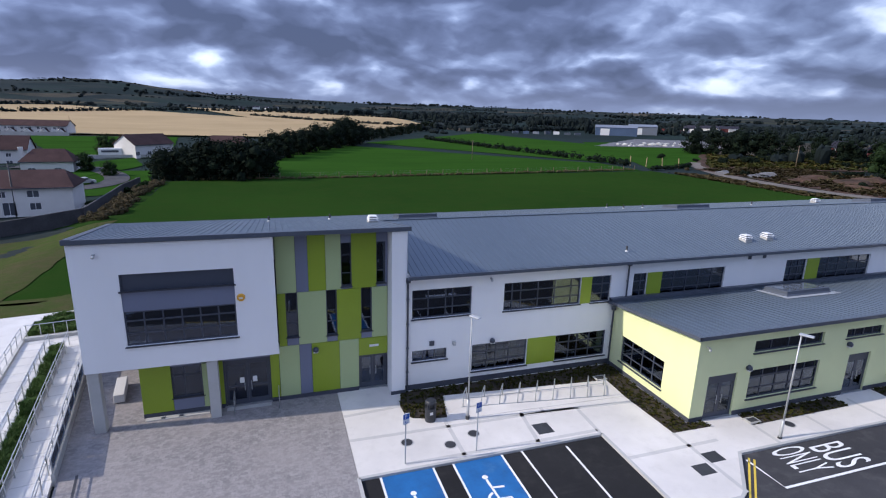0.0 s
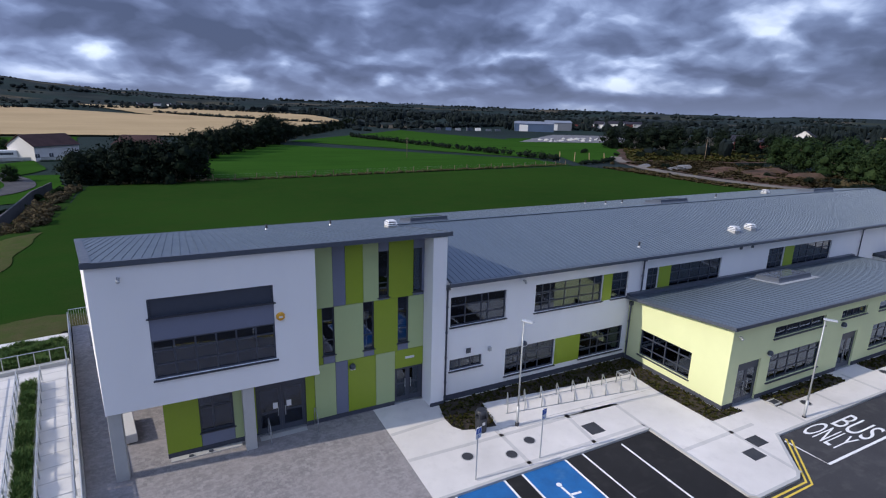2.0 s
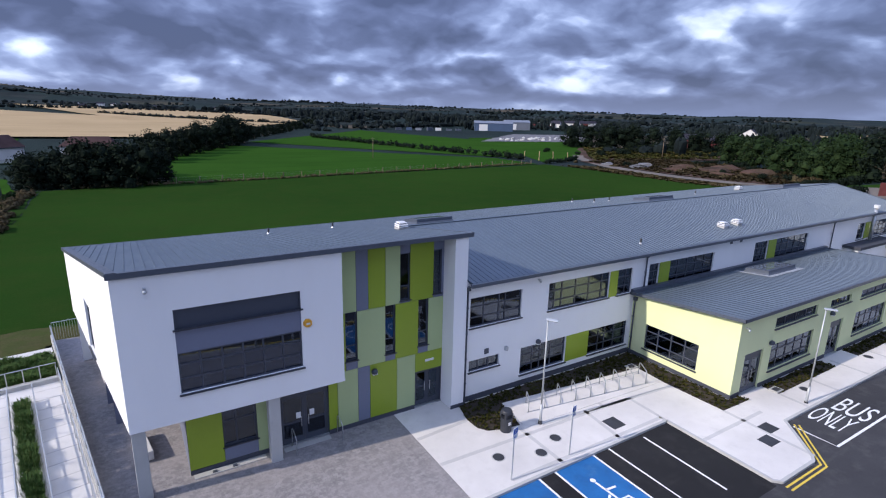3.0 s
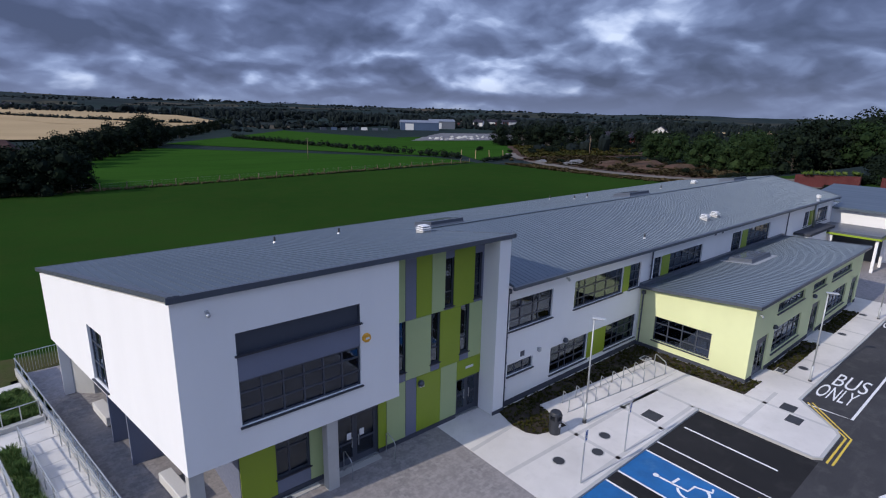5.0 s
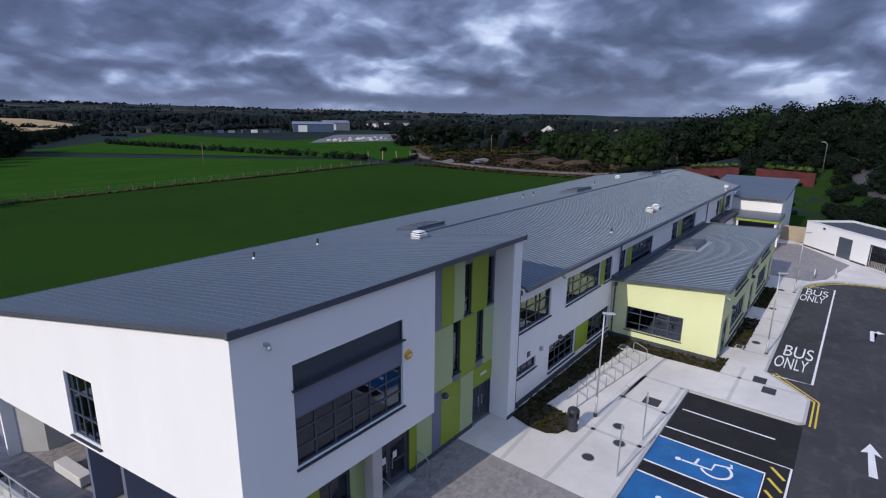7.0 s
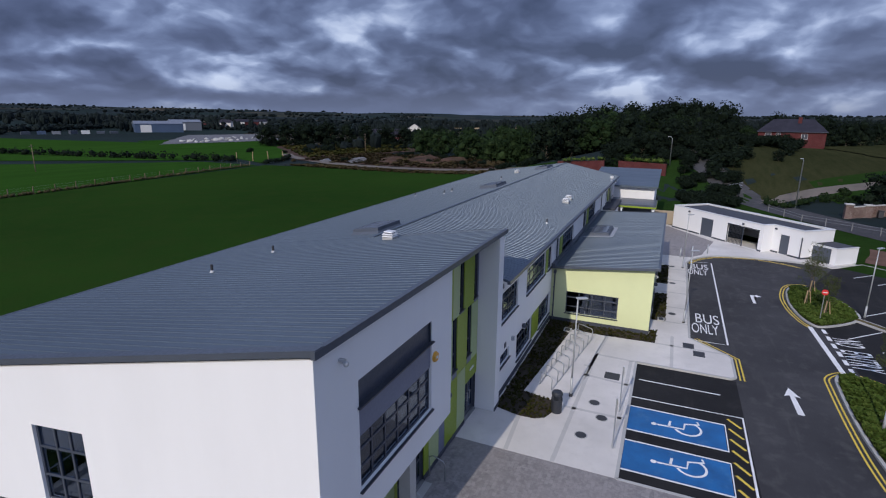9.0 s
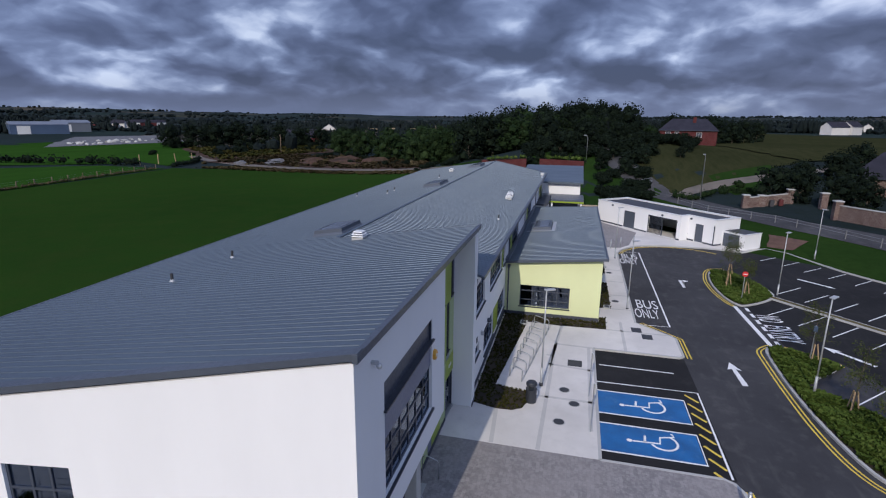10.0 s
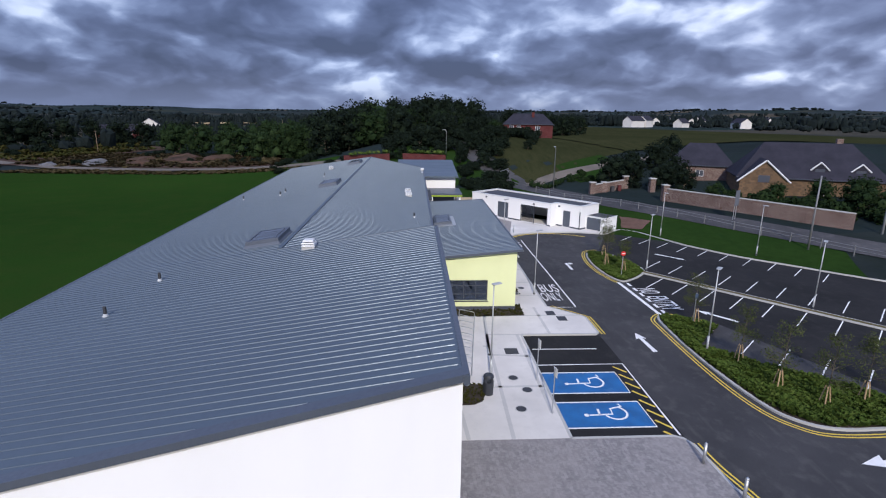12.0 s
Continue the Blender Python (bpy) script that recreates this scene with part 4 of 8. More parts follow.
yellow_pair([(0.7, 14.5), (-1.0, 14.35), (-3.2, 13.9), (-8, 13.2)])

# bay lines of the car park
MED0, MEDD, TICK = Vector((27.7, 5.5)), Vector((-0.765, -0.644)), Vector((0.69, -0.724))
for i in range(12):
    for first, n in ((Vector((29.0, 4.5)), 3.7), (Vector((23.05, 7.05)), 3.7)):
        p = first + MEDD * 2.3 * i
        line_mark([tuple(p), tuple(p + TICK * n)], 0.085)
for i in range(10):
    p = Vector((41.05, 2.3)) + Vector((-0.795, -0.606)) * 2.32 * i
    line_mark([tuple(p), tuple(p + TICK * 3.35)], 0.085)
for i in range(5):
    p = Vector((9.35, 7.1)) + Vector((-1.46, -1.55)) * i
    line_mark([tuple(p), tuple(p + TICK * 3.6)], 0.085)

# ---- planted islands, median and beds ----


def island(name, outline, label, mat=VERGE):
    t = thing(name, label, "planted island", (outline[0][0], outline[0][1], 0))
    pts = smooth_line(outline, 5, True)
    part("kerb", ribbon(pts, 0.16, -0.3, 0.05, closed=True), KERB, t, "pale concrete kerb")
    part("soil", slab(pts, -0.3, 0.03), BEDSOIL, t, "dark mulch")
    return t


def inside(p, poly):
    c = False
    n = len(poly)
    for i in range(n):
        (x1, y1), (x2, y2) = poly[i], poly[i - 1]
        if (y1 > p[1]) != (y2 > p[1]) and p[0] < (x2 - x1) * (p[1] - y1) / (y2 - y1) + x1:
            c = not c
    return c


def ground_cover(name, outline, count, size, height, mat, label, z=0.03, blades=5, over_land=False, thin=0.0):
    """Low planting: many small tilted leaves over a bed."""
    rng = random.Random(len(outline) * 7 + count)
    xs, ys = [p[0] for p in outline], [p[1] for p in outline]
    verts, faces = [], []
    made = 0
    while made < count:
        x, y = rng.uniform(min(xs), max(xs)), rng.uniform(min(ys), max(ys))
        if not inside((x, y), outline):
            continue
        made += 1
        hh = height * rng.uniform(0.5, 1.2) * (0.7 + 0.5 * noise.noise(Vector((x * 0.9, y * 0.9, 0))))
        for b in range(blades):
            a = rng.uniform(0, 6.283)
            d = Vector((math.cos(a), math.sin(a), 0))
            s = Vector((-d.y, d.x, 0)) * size * (thin if thin else rng.uniform(0.3, 0.55))
            base = Vector((x, y, land(x, y) + 0.05 if over_land else z)) + d * size * rng.uniform(0, 0.3)
            tip = base + d * size * rng.uniform(0.3, 0.9) + Vector((0, 0, hh))
            k = len(verts)
            mid = (base + tip) / 2 + Vector((0, 0, hh * 0.25))
            verts += [base - s * 0.3, mid - s, tip, mid + s]
            faces.append((k, k + 1, k + 2, k + 3))
    me = bpy.data.meshes.new(name)
    me.from_pydata(verts, [], faces)
    me.materials.append(mat)
    return tagged(new(name, me), label, "planting", kind="stuff")


ISL1 = [(35.6, 7.7), (34.6, 8.6), (32.6, 9.15), (29.5, 9.42), (26.5, 9.2), (25.1, 8.75), (24.8, 8.2), (26.0, 6.6), (27.6, 5.3), (29.4, 5.0), (32.5, 5.6), (35.0, 6.8)]
ISL2 = [(16.3, 8.75), (15.9, 9.25), (14.7, 9.5), (11.1, 9.68), (7.6, 9.62), (3.95, 9.2), (2.4, 8.55), (1.5, 7.1), (1.45, 4.4), (1.7, 1.5), (2.6, 0.9), (3.9, 2.2), (5.0, 3.1), (6.3, 4.4), (8.5, 6.8), (10.3, 8.4), (11.1, 8.9), (14.1, 5.95), (14.8, 6.1), (15.7, 7.2)]
island("planted_island", ISL1, "kerbed island of grass and shrubs in the car park")
island("planted_island", ISL2, "long kerbed island of low green shrubs in the car park")
ground_cover("low_shrubs", [(x * 0.97 + 30 * 0.03, y * 0.95 + 7.4 * 0.05) for x, y in ISL1], 2600, 0.22, 0.28, LEAFBRIGHT, "low bright green ground cover on the island")
ground_cover("low_shrubs", [(x + (0.12 if x < 8 else -0.1), y - 0.12) for x, y in ISL2], 3600, 0.24, 0.32, LEAFBRIGHT, "low green shrubs filling the long island")
med = [MED0 + MEDD * s for s in (0, 30)]
t = thing("median_strip", "narrow kerbed strip between two rows of bays", "kerb", (med[0].x, med[0].y, 0))
part("kerb", ribbon([tuple(p) for p in med], 0.75, -0.2, 0.06), KERB, t)
part("grass", ribbon([tuple(p) for p in med], 0.45, 0.0, 0.075), DRYGRASS, t, "thin dry grass")

BED1 = [(4.5, 26.55), (4.15, 25.2), (4.2, 24.4), (4.5, 23.95), (5.2, 23.7), (6.2, 23.55), (6.62, 25.6), (16.45, 24.75), (16.35, 23.0), (16.5, 19.25), (18.75, 19.2), (18.75, 19.65), (17.78, 19.7), (17.78, 26.55)]
BED2 = [(21.0, 19.65), (21.0, 18.7), (27.8, 18.7), (27.8, 19.65)]
BED3 = [(31.0, 19.65), (31.0, 18.7), (37.7, 18.7), (37.7, 19.65)]
for i, b in enumerate((BED1, BED2, BED3)):
    tagged(part("planting_bed", slab(b, -0.1, Z_PAVE + 0.012), BEDSOIL), "dark mulched planting bed along the wall", "planting bed", "beds", "structure")
    ground_cover("bed_plants", b, (1100, 230, 230)[i], 0.11, 0.13, LEAFBED, "small olive and rust shrubs in dark mulch", Z_PAVE + 0.01, 6)
tagged(part("cycle_pad", slab([(6.66, 25.6), (6.25, 23.25), (16.35, 22.9), (16.45, 24.72)], 0, Z_PAVE + 0.02), CONC), "pale concrete pad under the bicycle stands", "paving", kind="structure")

# ---- school building ----
NOTICE = plain("white_paper", (0.75, 0.76, 0.77), 0.8)
school = thing("school_building", "two-storey white rendered school with grey metal roofs and green panels", "building", (20, 30, 0))
PITCHN = 0.155


def north_z(y):
    return 9.36 - PITCHN * (y - 26.4)


def south_z(y):
    return 6.80 + (north_z(34.0) - 6.80) / (34.0 - 26.3) * (y - 26.3)


SKEW = Vector((-0.155, 0.988, 0)).normalized()
WEST = Matrix(((-SKEW.x, SKEW.y, 0, -12.57), (-SKEW.y, -SKEW.x, 0, 42.2), (0, 0, 1, 0), (0, 0, 0, 1)))
WLEN = (42.2 - 26.5) / SKEW.y


def facade(y):
    """The frame of a wall that faces -y, its outer face at y."""
    return pose(0, y, 0)


# block: front wall with the tall window opening
F = facade(26.5)
b = wall_mesh(F, -10.1, -1.75, 3.15, 9.6, 0.35, [(-8.27, -3.57, 4.3, 7.72)])
part("wall", cut_top(b, (0, 26.4, north_z(26.4) - 0.22), (0, PITCHN, 1)), WHITE, school, "smooth white rendered upper wall")
window(school, F, -8.27, -3.57, 4.3, 5.95, [1 / 6, 2 / 6, 3 / 6, 4 / 6, 5 / 6], [0.36, 0.72], name="window", label="wide dark-framed window with six bays of panes")
part("spandrel_panel", boxes((-8.27, -3.57, 0.06, 0.16, 5.953, 6.94), m=F), SLATE, school, "flat blue-grey spandrel panel")
strip = part("clerestory_panel", boxes((-8.27, -3.57, 0.09, 0.17, 6.945, 7.72), m=F), DARKSLATE, school, "flat dark slate-blue panel above the spandrel")
part("sill", boxes((-8.34, -3.5, -0.09, 0.09, 6.89, 6.942), m=F), SILL, strip)
for a in (-8.27, -3.63):
    part("edge_trim", boxes((a, a + 0.06, 0.03, 0.087, 6.945, 7.72), m=F), FRAME, strip)
part("edge_trim", boxes((-8.208, -3.632, 0.03, 0.087, 7.66, 7.72), m=F), FRAME, strip)
part("soffit", slab([(-10.09, 26.52), (-1.72, 26.52), (-1.72, 27.49), (-8.0, 27.49), (-8.0, 42.15), (-12.55, 42.15)], 3.153, 3.3), WHITE, school, "white soffit under the overhang")

# block: west wall, skew to the rest
holes = [(WLEN - 9.0, WLEN - 7.2, 3.42, 5.95)]
b = wall_mesh(WEST, 0.0, WLEN - 0.003, 3.15, 9.6, 0.35, holes)
part("wall", cut_top(b, (0, 26.4, north_z(26.4) - 0.22), (0, PITCHN, 1)), WHITE, school, "smooth white rendered end wall")
window(school, WEST, *holes[0], [0.36, 0.66], [0.33, 0.7], name="window", label="tall dark-framed window in the end wall")

# block: recessed ground floor and the panelled entrance bay
P = facade(27.5)
ground_holes = [(-6.83, -5.44, 0.92, 2.62), (-4.46, -2.2, 0.06, 2.62)]
part("wall", wall_mesh(P, -8.2, -1.7, 0.0, 3.15, 0.3, ground_holes), PLINTH, school, "dark backing wall of the ground floor")
up_holes = [(1.52, 2.05, 6.1, 8.44), (3.36, 3.83, 6.16, 8.42), (-1.3, -0.72, 3.55, 5.96), (0.72, 1.26, 3.46, 5.96), (2.53, 3.1, 3.5, 5.98), (2.38, 3.93, 0.06, 2.08)]
b = wall_mesh(P, -1.7, 3.965, 0.0, 9.4, 0.3, up_holes)
part("wall", cut_top(b, (0, 26.4, north_z(26.4) - 0.22), (0, PITCHN, 1)), PLINTH, school, "dark backing wall behind the panels")
for h in up_holes[:5]:
    window(school, P, *h, [], [0.3], 0.06, 0.045, name="window", label="tall narrow dark window between coloured panels")
window(school, P, *ground_holes[0], [0.4], [0.68], 0.06, name="window", label="dark window under the overhang")
door(school, P, *ground_holes[1], 2, 0.05, 0.12)
door(school, P, *up_holes[5], 2, 0.1, 0.0)
for u in (-3.72, -3.1):
    part("notice", boxes((u, u + 0.22, 0.035, 0.045, 1.28, 1.58), m=P), NOTICE, school, "small white paper notice taped to the door")
part("threshold_slab", boxes((-8.1, -5.2, 27.08, 27.38, 0.0, 0.08)), KERB, school, "pale low concrete slab below the window")
for u in (-7.4, -6.6):
    part("gully_box", boxes((u, u + 0.18, 27.12, 27.24, 0.08, 0.13)), FRAME, school, "small dark gully box")
PANELS = (
    (-1.7, -0.74, 5.97, 8.95, PALE), (-0.74, -0.14, 5.97, 8.95, SLATE), (-0.14, 0.74, 5.97, 8.95, LIME), (0.74, 1.52, 5.97, 8.95, PALE),
    (1.52, 2.05, 8.44, 8.95, SLATE), (1.52, 2.05, 5.97, 6.1, SLATE), (2.05, 3.36, 5.97, 8.95, LIME), (3.36, 3.96, 8.42, 8.95, SLATE), (3.83, 3.96, 6.16, 8.42, SLATE), (3.36, 3.96, 5.97, 6.16, SLATE),
    (-1.7, -1.3, 3.1, 5.965, LIME), (-1.3, -0.72, 3.1, 3.55, SLATE), (-0.72, 0.72, 3.1, 5.965, PALE), (0.72, 1.26, 3.1, 3.46, SLATE),
    (1.26, 2.53, 3.1, 5.965, LIME), (2.53, 3.1, 3.1, 3.5, SLATE), (3.1, 3.96, 3.1, 5.965, PALE),
    (-1.75, -0.72, 0.25, 3.095, PALE), (-0.72, -0.1, 0.25, 3.095, SLATE), (-0.1, 1.35, 0.25, 3.095, LIME), (1.35, 2.38, 0.25, 3.095, PALE), (2.38, 3.96, 2.08, 3.095, LIME),
    (-2.2, -1.755, 0.25, 3.14, LIME), (-5.44, -4.68, 0.25, 3.14, PALE), (-4.68, -4.46, 0.25, 3.14, LIME), (-6.83, -5.44, 0.25, 0.9, SLATE), (-8.2, -6.83, 0.25, 3.14, LIME), (-6.83, -2.2, 2.62, 3.14, SLATE),
)
TINT = {LIME: "lime green flat cladding panel", PALE: "pale green flat cladding panel", SLATE: "blue-grey flat cladding panel"}
for u0, u1, v0, v1, mt in PANELS:
    part("cladding_panel", boxes((u0 + 0.008, u1 - 0.008, -0.05, -0.004, v0 + 0.008, v1 - 0.008), m=P), mt, school, TINT[mt])
part("fin_wall", cut_top(boxes((3.97, 4.72, 26.45, 33.8, 0.0, 9.6)), (0, 26.4, north_z(26.4) - 0.22), (0, PITCHN, 1)), WHITE, school, "white rendered fin wall closing the panelled bay")
part("plinth", boxes((3.94, 4.75, 26.42, 26.448, 0, 0.24), (4.722, 4.75, 26.45, 26.6, 0, 0.24)), PLINTH, school)
for u0, u1 in ((-8.2, -4.5), (-2.2, 2.36)):
    part("plinth", boxes((u0, u1, -0.07, 0.02, 0, 0.24), m=P), PLINTH, school)
part("wall", wall_mesh(pose(-8.2, 42.0, 0, 0, 0, -90), 0, 14.4, 0, 3.15, 0.25), SLATE, school, "grey recessed wall under the overhang")
for y0, x0 in ((33.2, -10.8), (35.5, -11.15)):
    part("blade_wall", boxes((x0, -8.21, y0, y0 + 0.28, 0, 3.15)), SLATE, school, "grey blade wall carrying the overhang")
part("corner_room", slab([(-12.3, 42.1), (-11.17, 41.0), (-8.21, 41.0), (-8.21, 41.74), (-11.9, 42.15)], 0, 3.15), KERB, school, "grey corner room under the overhang")
for x, y in ((-9.85, 26.85), (-4.85, 26.82)):
    part("column", bevel(boxes((x - 0.24, x + 0.24, y - 0.22, y + 0.22, 0, 3.15)), 0.015), KERB, school, "square grey concrete column")

# main range: front wall with its windows
M = facade(26.67)
rows_up = ((5.12, 8.52, 4.22, 5.85), (10.46, 15.42, 4.2, 5.85), (16.15, 17.5, 4.2, 5.85), (19.1, 20.1, 4.15, 5.82), (21.2, 26.2, 4.15, 5.82), (31.5, 33.4, 4.3, 5.92), (34.6, 39.7, 4.3, 5.92), (49.2, 50.7, 4.3, 5.85), (52.3, 57.0, 4.3, 5.85))
rows_lo = ((5.15, 7.14, 1.71, 2.36), (8.66, 12.12, 0.68, 2.33), (14.02, 17.52, 0.66, 2.31))
b = wall_mesh(M, 4.73, 58.6, 0.0, 6.75, 0.35, rows_up + rows_lo)
part("wall", b, WHITE, school, "long smooth white rendered front wall")
part("plinth", boxes((4.73, 17.83, -0.03, -0.002, 0, 0.36), m=M), PLINTH, school, "dark plinth band")
for i, h in enumerate(rows_up + rows_lo):
    wide = h[1] - h[0]
    if wide > 4:
        cols = [0.11, 0.22, 0.44, 0.66, 0.88] if i == 1 else [0.2, 0.4, 0.6, 0.8]
    elif wide > 3:
        cols = [0.27, 0.56, 0.68] if i == 0 else [0.28, 0.44, 0.68]
    elif wide > 1.8:
        cols = [0.33, 0.66]
    else:
        cols = [0.6]
    window(school, M, *h, cols, [] if h[3] - h[2] < 1 else [0.32, 0.68], name="window", label="dark-framed multi-pane classroom window")
for u0, u1, v0, v1 in ((15.43, 16.14, 4.2, 5.85), (12.14, 14.0, 0.68, 2.33), (20.11, 21.19, 4.15, 5.82), (33.42, 34.58, 4.3, 5.92), (50.72, 52.28, 4.3, 5.85)):
    part("cladding_panel", boxes((u0, u1, -0.025, -0.003, v0, v1), m=M), LIME, school, "lime green panel between windows")
part("wall", slab([(-12.4, 41.75), (61.0, 45.2), (61.0, 45.5), (-12.4, 42.05)], 0, 6.1), WHITE, school, "white rendered rear wall")
b = slab([(58.3, 27.03), (58.62, 27.03), (61.32, 45.6), (61.005, 45.6)], 0, 9.0)
cut_top(b, (0, 34.0, north_z(34.0) - 0.25), (0, PITCHN, 1))
part("wall", cut_top(b, (0, 26.3, south_z(26.3) - 0.25), (0, -(south_z(27) - south_z(26)), 1)), WHITE, school, "white rendered gable wall")
part("inner_floor", boxes((-9.6, 58.2, 27.9, 41.7, 3.16, 3.35)), DIMINSIDE, school)
part("inner_wall", boxes((-9.0, 58.2, 31.6, 31.75, 3.36, 6.6), (-7.8, 58.2, 31.6, 31.75, 0.05, 3.1)), DIMINSIDE, school)

# roofs
DECK = 0.14


def roof_plate(outline, zf, name="roof", mat=ROOF, label="grey standing-seam metal roof", depth=DECK):
    bm = bmesh.new()
    hi = [bm.verts.new((x, y, zf(y))) for x, y in outline]
    lo = [bm.verts.new((x, y, zf(y) - depth)) for x, y in outline]
    bm.faces.new(hi)
    bm.faces.new(lo[::-1])
    n = len(outline)
    for i in range(n):
        bm.faces.new((lo[i], lo[(i + 1) % n], hi[(i + 1) % n], hi[i]))
    return part(name, bm, mat, school, label)


def west_x(y):
    return -10.13 + (y - 26.4) * (-0.155 / 0.988)


YB = 42.6


def rear_y(x):
    """The rear eaves run slightly askew to the ridge."""
    return YB + (x + 12.7) * 0.047


RIDGE_Y, EAST_X = 34.0, 61.0
north = roof_plate([(west_x(26.4), 26.4), (4.85, 26.4), (4.85, RIDGE_Y), (EAST_X, RIDGE_Y), (61.6, rear_y(61.6)), (west_x(YB), rear_y(west_x(YB)))], north_z, label="grey standing-seam metal roof falling to the rear")
south = roof_plate([(4.95, 26.25), (58.9, 26.25), (EAST_X, RIDGE_Y), (4.95, RIDGE_Y)], south_z, label="grey standing-seam metal roof over the classrooms")


def annex_z(y):
    return 4.87 - 0.093 * (y - 19.55)


annex_roof = roof_plate([(17.55, 19.5), (41.2, 19.5), (43.2, 26.66), (17.55, 26.66)], annex_z, label="grey standing-seam metal roof over the annex")


def seam_bar(w=0.042, h=0.02):
    """One standing seam, a metre long, along +y."""
    bm = bmesh.new()
    vs = []
    for y in (0, 1):
        for x, z in ((-w / 2, -0.005), (-w / 2 * 0.4, h), (w / 2 * 0.4, h), (w / 2, -0.005)):
            vs.append(bm.verts.new((x, y, z)))
    for a in range(3):
        bm.faces.new((vs[a], vs[a + 1], vs[a + 5], vs[a + 4]))
    bm.faces.new(vs[:4][::-1])
    bm.faces.new(vs[4:])
    return bm


def seam_row(parent, x0, x1, start, stop, zf, step):
    """Seams side by side, each from start(x) to stop(x) up or down the slope."""
    tilt = math.atan(zf(1) - zf(0))
    mesh = None
    for i in range(int((x1 - x0) / step) + 1):
        x = x0 + step * i
        y0, y1 = start(x), stop(x)
        if y1 - y0 < 0.4:
            continue
        if mesh is None:
            o = part("seam", seam_bar(), RIBSTEEL, parent)
            mesh = o.data
        else:
            o = new("seam", mesh)
            o.parent = parent
        o.location, o.rotation_euler, o.scale = (x, y0, zf(y0)), (tilt, 0, 0), (1, (y1 - y0) / math.cos(tilt), 1)


def block_start(x):
    return 26.56 if x > -9.8 else 26.56 + (-9.8 - x) / (0.155 / 0.988)


def south_start(x):
    return 26.28 if x < 58.8 else 26.28 + (x - 58.8) / 2.1 * 7.7


SEAM_STEP = 0.335
seam_row(north, -9.95 - SEAM_STEP * 8, 4.8, block_start, lambda x: rear_y(x) - 0.03, north_z, SEAM_STEP)
seam_row(south, 5.2, 60.8, south_start, lambda x: RIDGE_Y - 0.05, south_z, SEAM_STEP)
seam_row(annex_roof, 17.75, 43.0, lambda x: 19.55 if x < 41.1 else 19.55 + (x - 41.1) * 3.58, lambda x: 26.6, annex_z, 0.42)
rest = bmesh.new()
xs = 5.2
while xs < 61.4:
    q = seam_bar()
    y0, y1 = RIDGE_Y + 0.05, rear_y(xs) - 0.03
    vs = {v: rest.verts.new((xs + v.co.x, y0 + (y1 - y0) * v.co.y, north_z(y0 + (y1 - y0) * v.co.y) + v.co.z)) for v in q.verts}
    for f in q.faces:
        rest.faces.new([vs[v] for v in f.verts])
    q.free()
    xs += SEAM_STEP
o = part("rear_seams", rest, RIBSTEEL, north)
tagged(o, kind="stuff")

# fascias, verges, gutters, ridge
part("fascia", boxes((-10.2, 4.96, 26.36, 26.495, 9.165, 9.375)), FASCIA, school, "deep dark grey fascia along the roof edge")
bm = bmesh.new()
vs = []
for y in (26.38, YB):
    for dx, dz in ((-0.035, -0.13), (-0.035, 0.04), (0.3, 0.04), (0.3, 0.003), (-0.002, -0.02), (-0.002, -0.13)):
        vs.append(bm.verts.new((west_x(y) + dx, y, north_z(y) + dz)))
for i in range(6):
    bm.faces.new((vs[i], vs[(i + 1) % 6], vs[6 + (i + 1) % 6], vs[6 + i]))
bm.faces.new(vs[:6])
bm.faces.new(vs[6:][::-1])
part("verge_trim", bm, FASCIA, school, "dark grey metal verge flashing")
bm = bmesh.new()
vs = []
for y in (26.38, RIDGE_Y + 0.1):
    for dx, dz in ((0.0, -0.2), (0.0, 0.03), (0.094, 0.03), (0.094, -0.2)):
        vs.append(bm.verts.new((4.853 + dx, y, north_z(y) + dz)))
for i in range(4):
    bm.faces.new((vs[i], vs[(i + 1) % 4], vs[4 + (i + 1) % 4], vs[4 + i]))
bm.faces.new(vs[:4])
bm.faces.new(vs[4:])
part("verge_trim", bm, FASCIA, school, "dark grey metal verge flashing")
b = boxes((4.725, 4.845, 26.7, 33.9, 6.6, 9.6))
part("gable_cheek", cut_top(b, (0, 26.4, north_z(26.4) - 0.15), (0, PITCHN, 1)), WHITE, school, "white cheek wall above the lower roof")
part("gutter", boxes((4.8, 58.95, 26.1, 26.26, 6.60, 6.78)), FASCIA, school, "dark grey box gutter")
part("ridge_cap", ribbon([(4.97, RIDGE_Y), (EAST_X + 0.03, RIDGE_Y)], 0.2, north_z(RIDGE_Y) - 0.04, north_z(RIDGE_Y) + 0.045), ROOF, school, "grey metal ridge cap")
bm = bmesh.new()
vs = []
for x in (west_x(YB), 61.6):
    y = rear_y(x)
    vs += [bm.verts.new((x, y + dy, north_z(y) + dz)) for dy, dz in ((0.003, -0.14), (0.003, 0.01), (0.13, 0.01), (0.13, -0.14))]
for i in range(4):
    bm.faces.new((vs[i], vs[(i + 1) % 4], vs[4 + (i + 1) % 4], vs[4 + i]))
bm.faces.new(vs[:4])
bm.faces.new(vs[4:])
part("rear_gutter", bm, FASCIA, school)
bm = bmesh.new()
vs = []
for x, y, zz in ((58.9, 26.2, south_z(26.2)), (EAST_X, RIDGE_Y, south_z(RIDGE_Y)), (61.6, rear_y(61.6), north_z(rear_y(61.6)))):
    vs.append([bm.verts.new((x + 0.003 + dx, y, zz + dz)) for dx, dz in ((0, -0.35), (0, 0.05), (0.1, 0.05), (0.1, -0.35))])
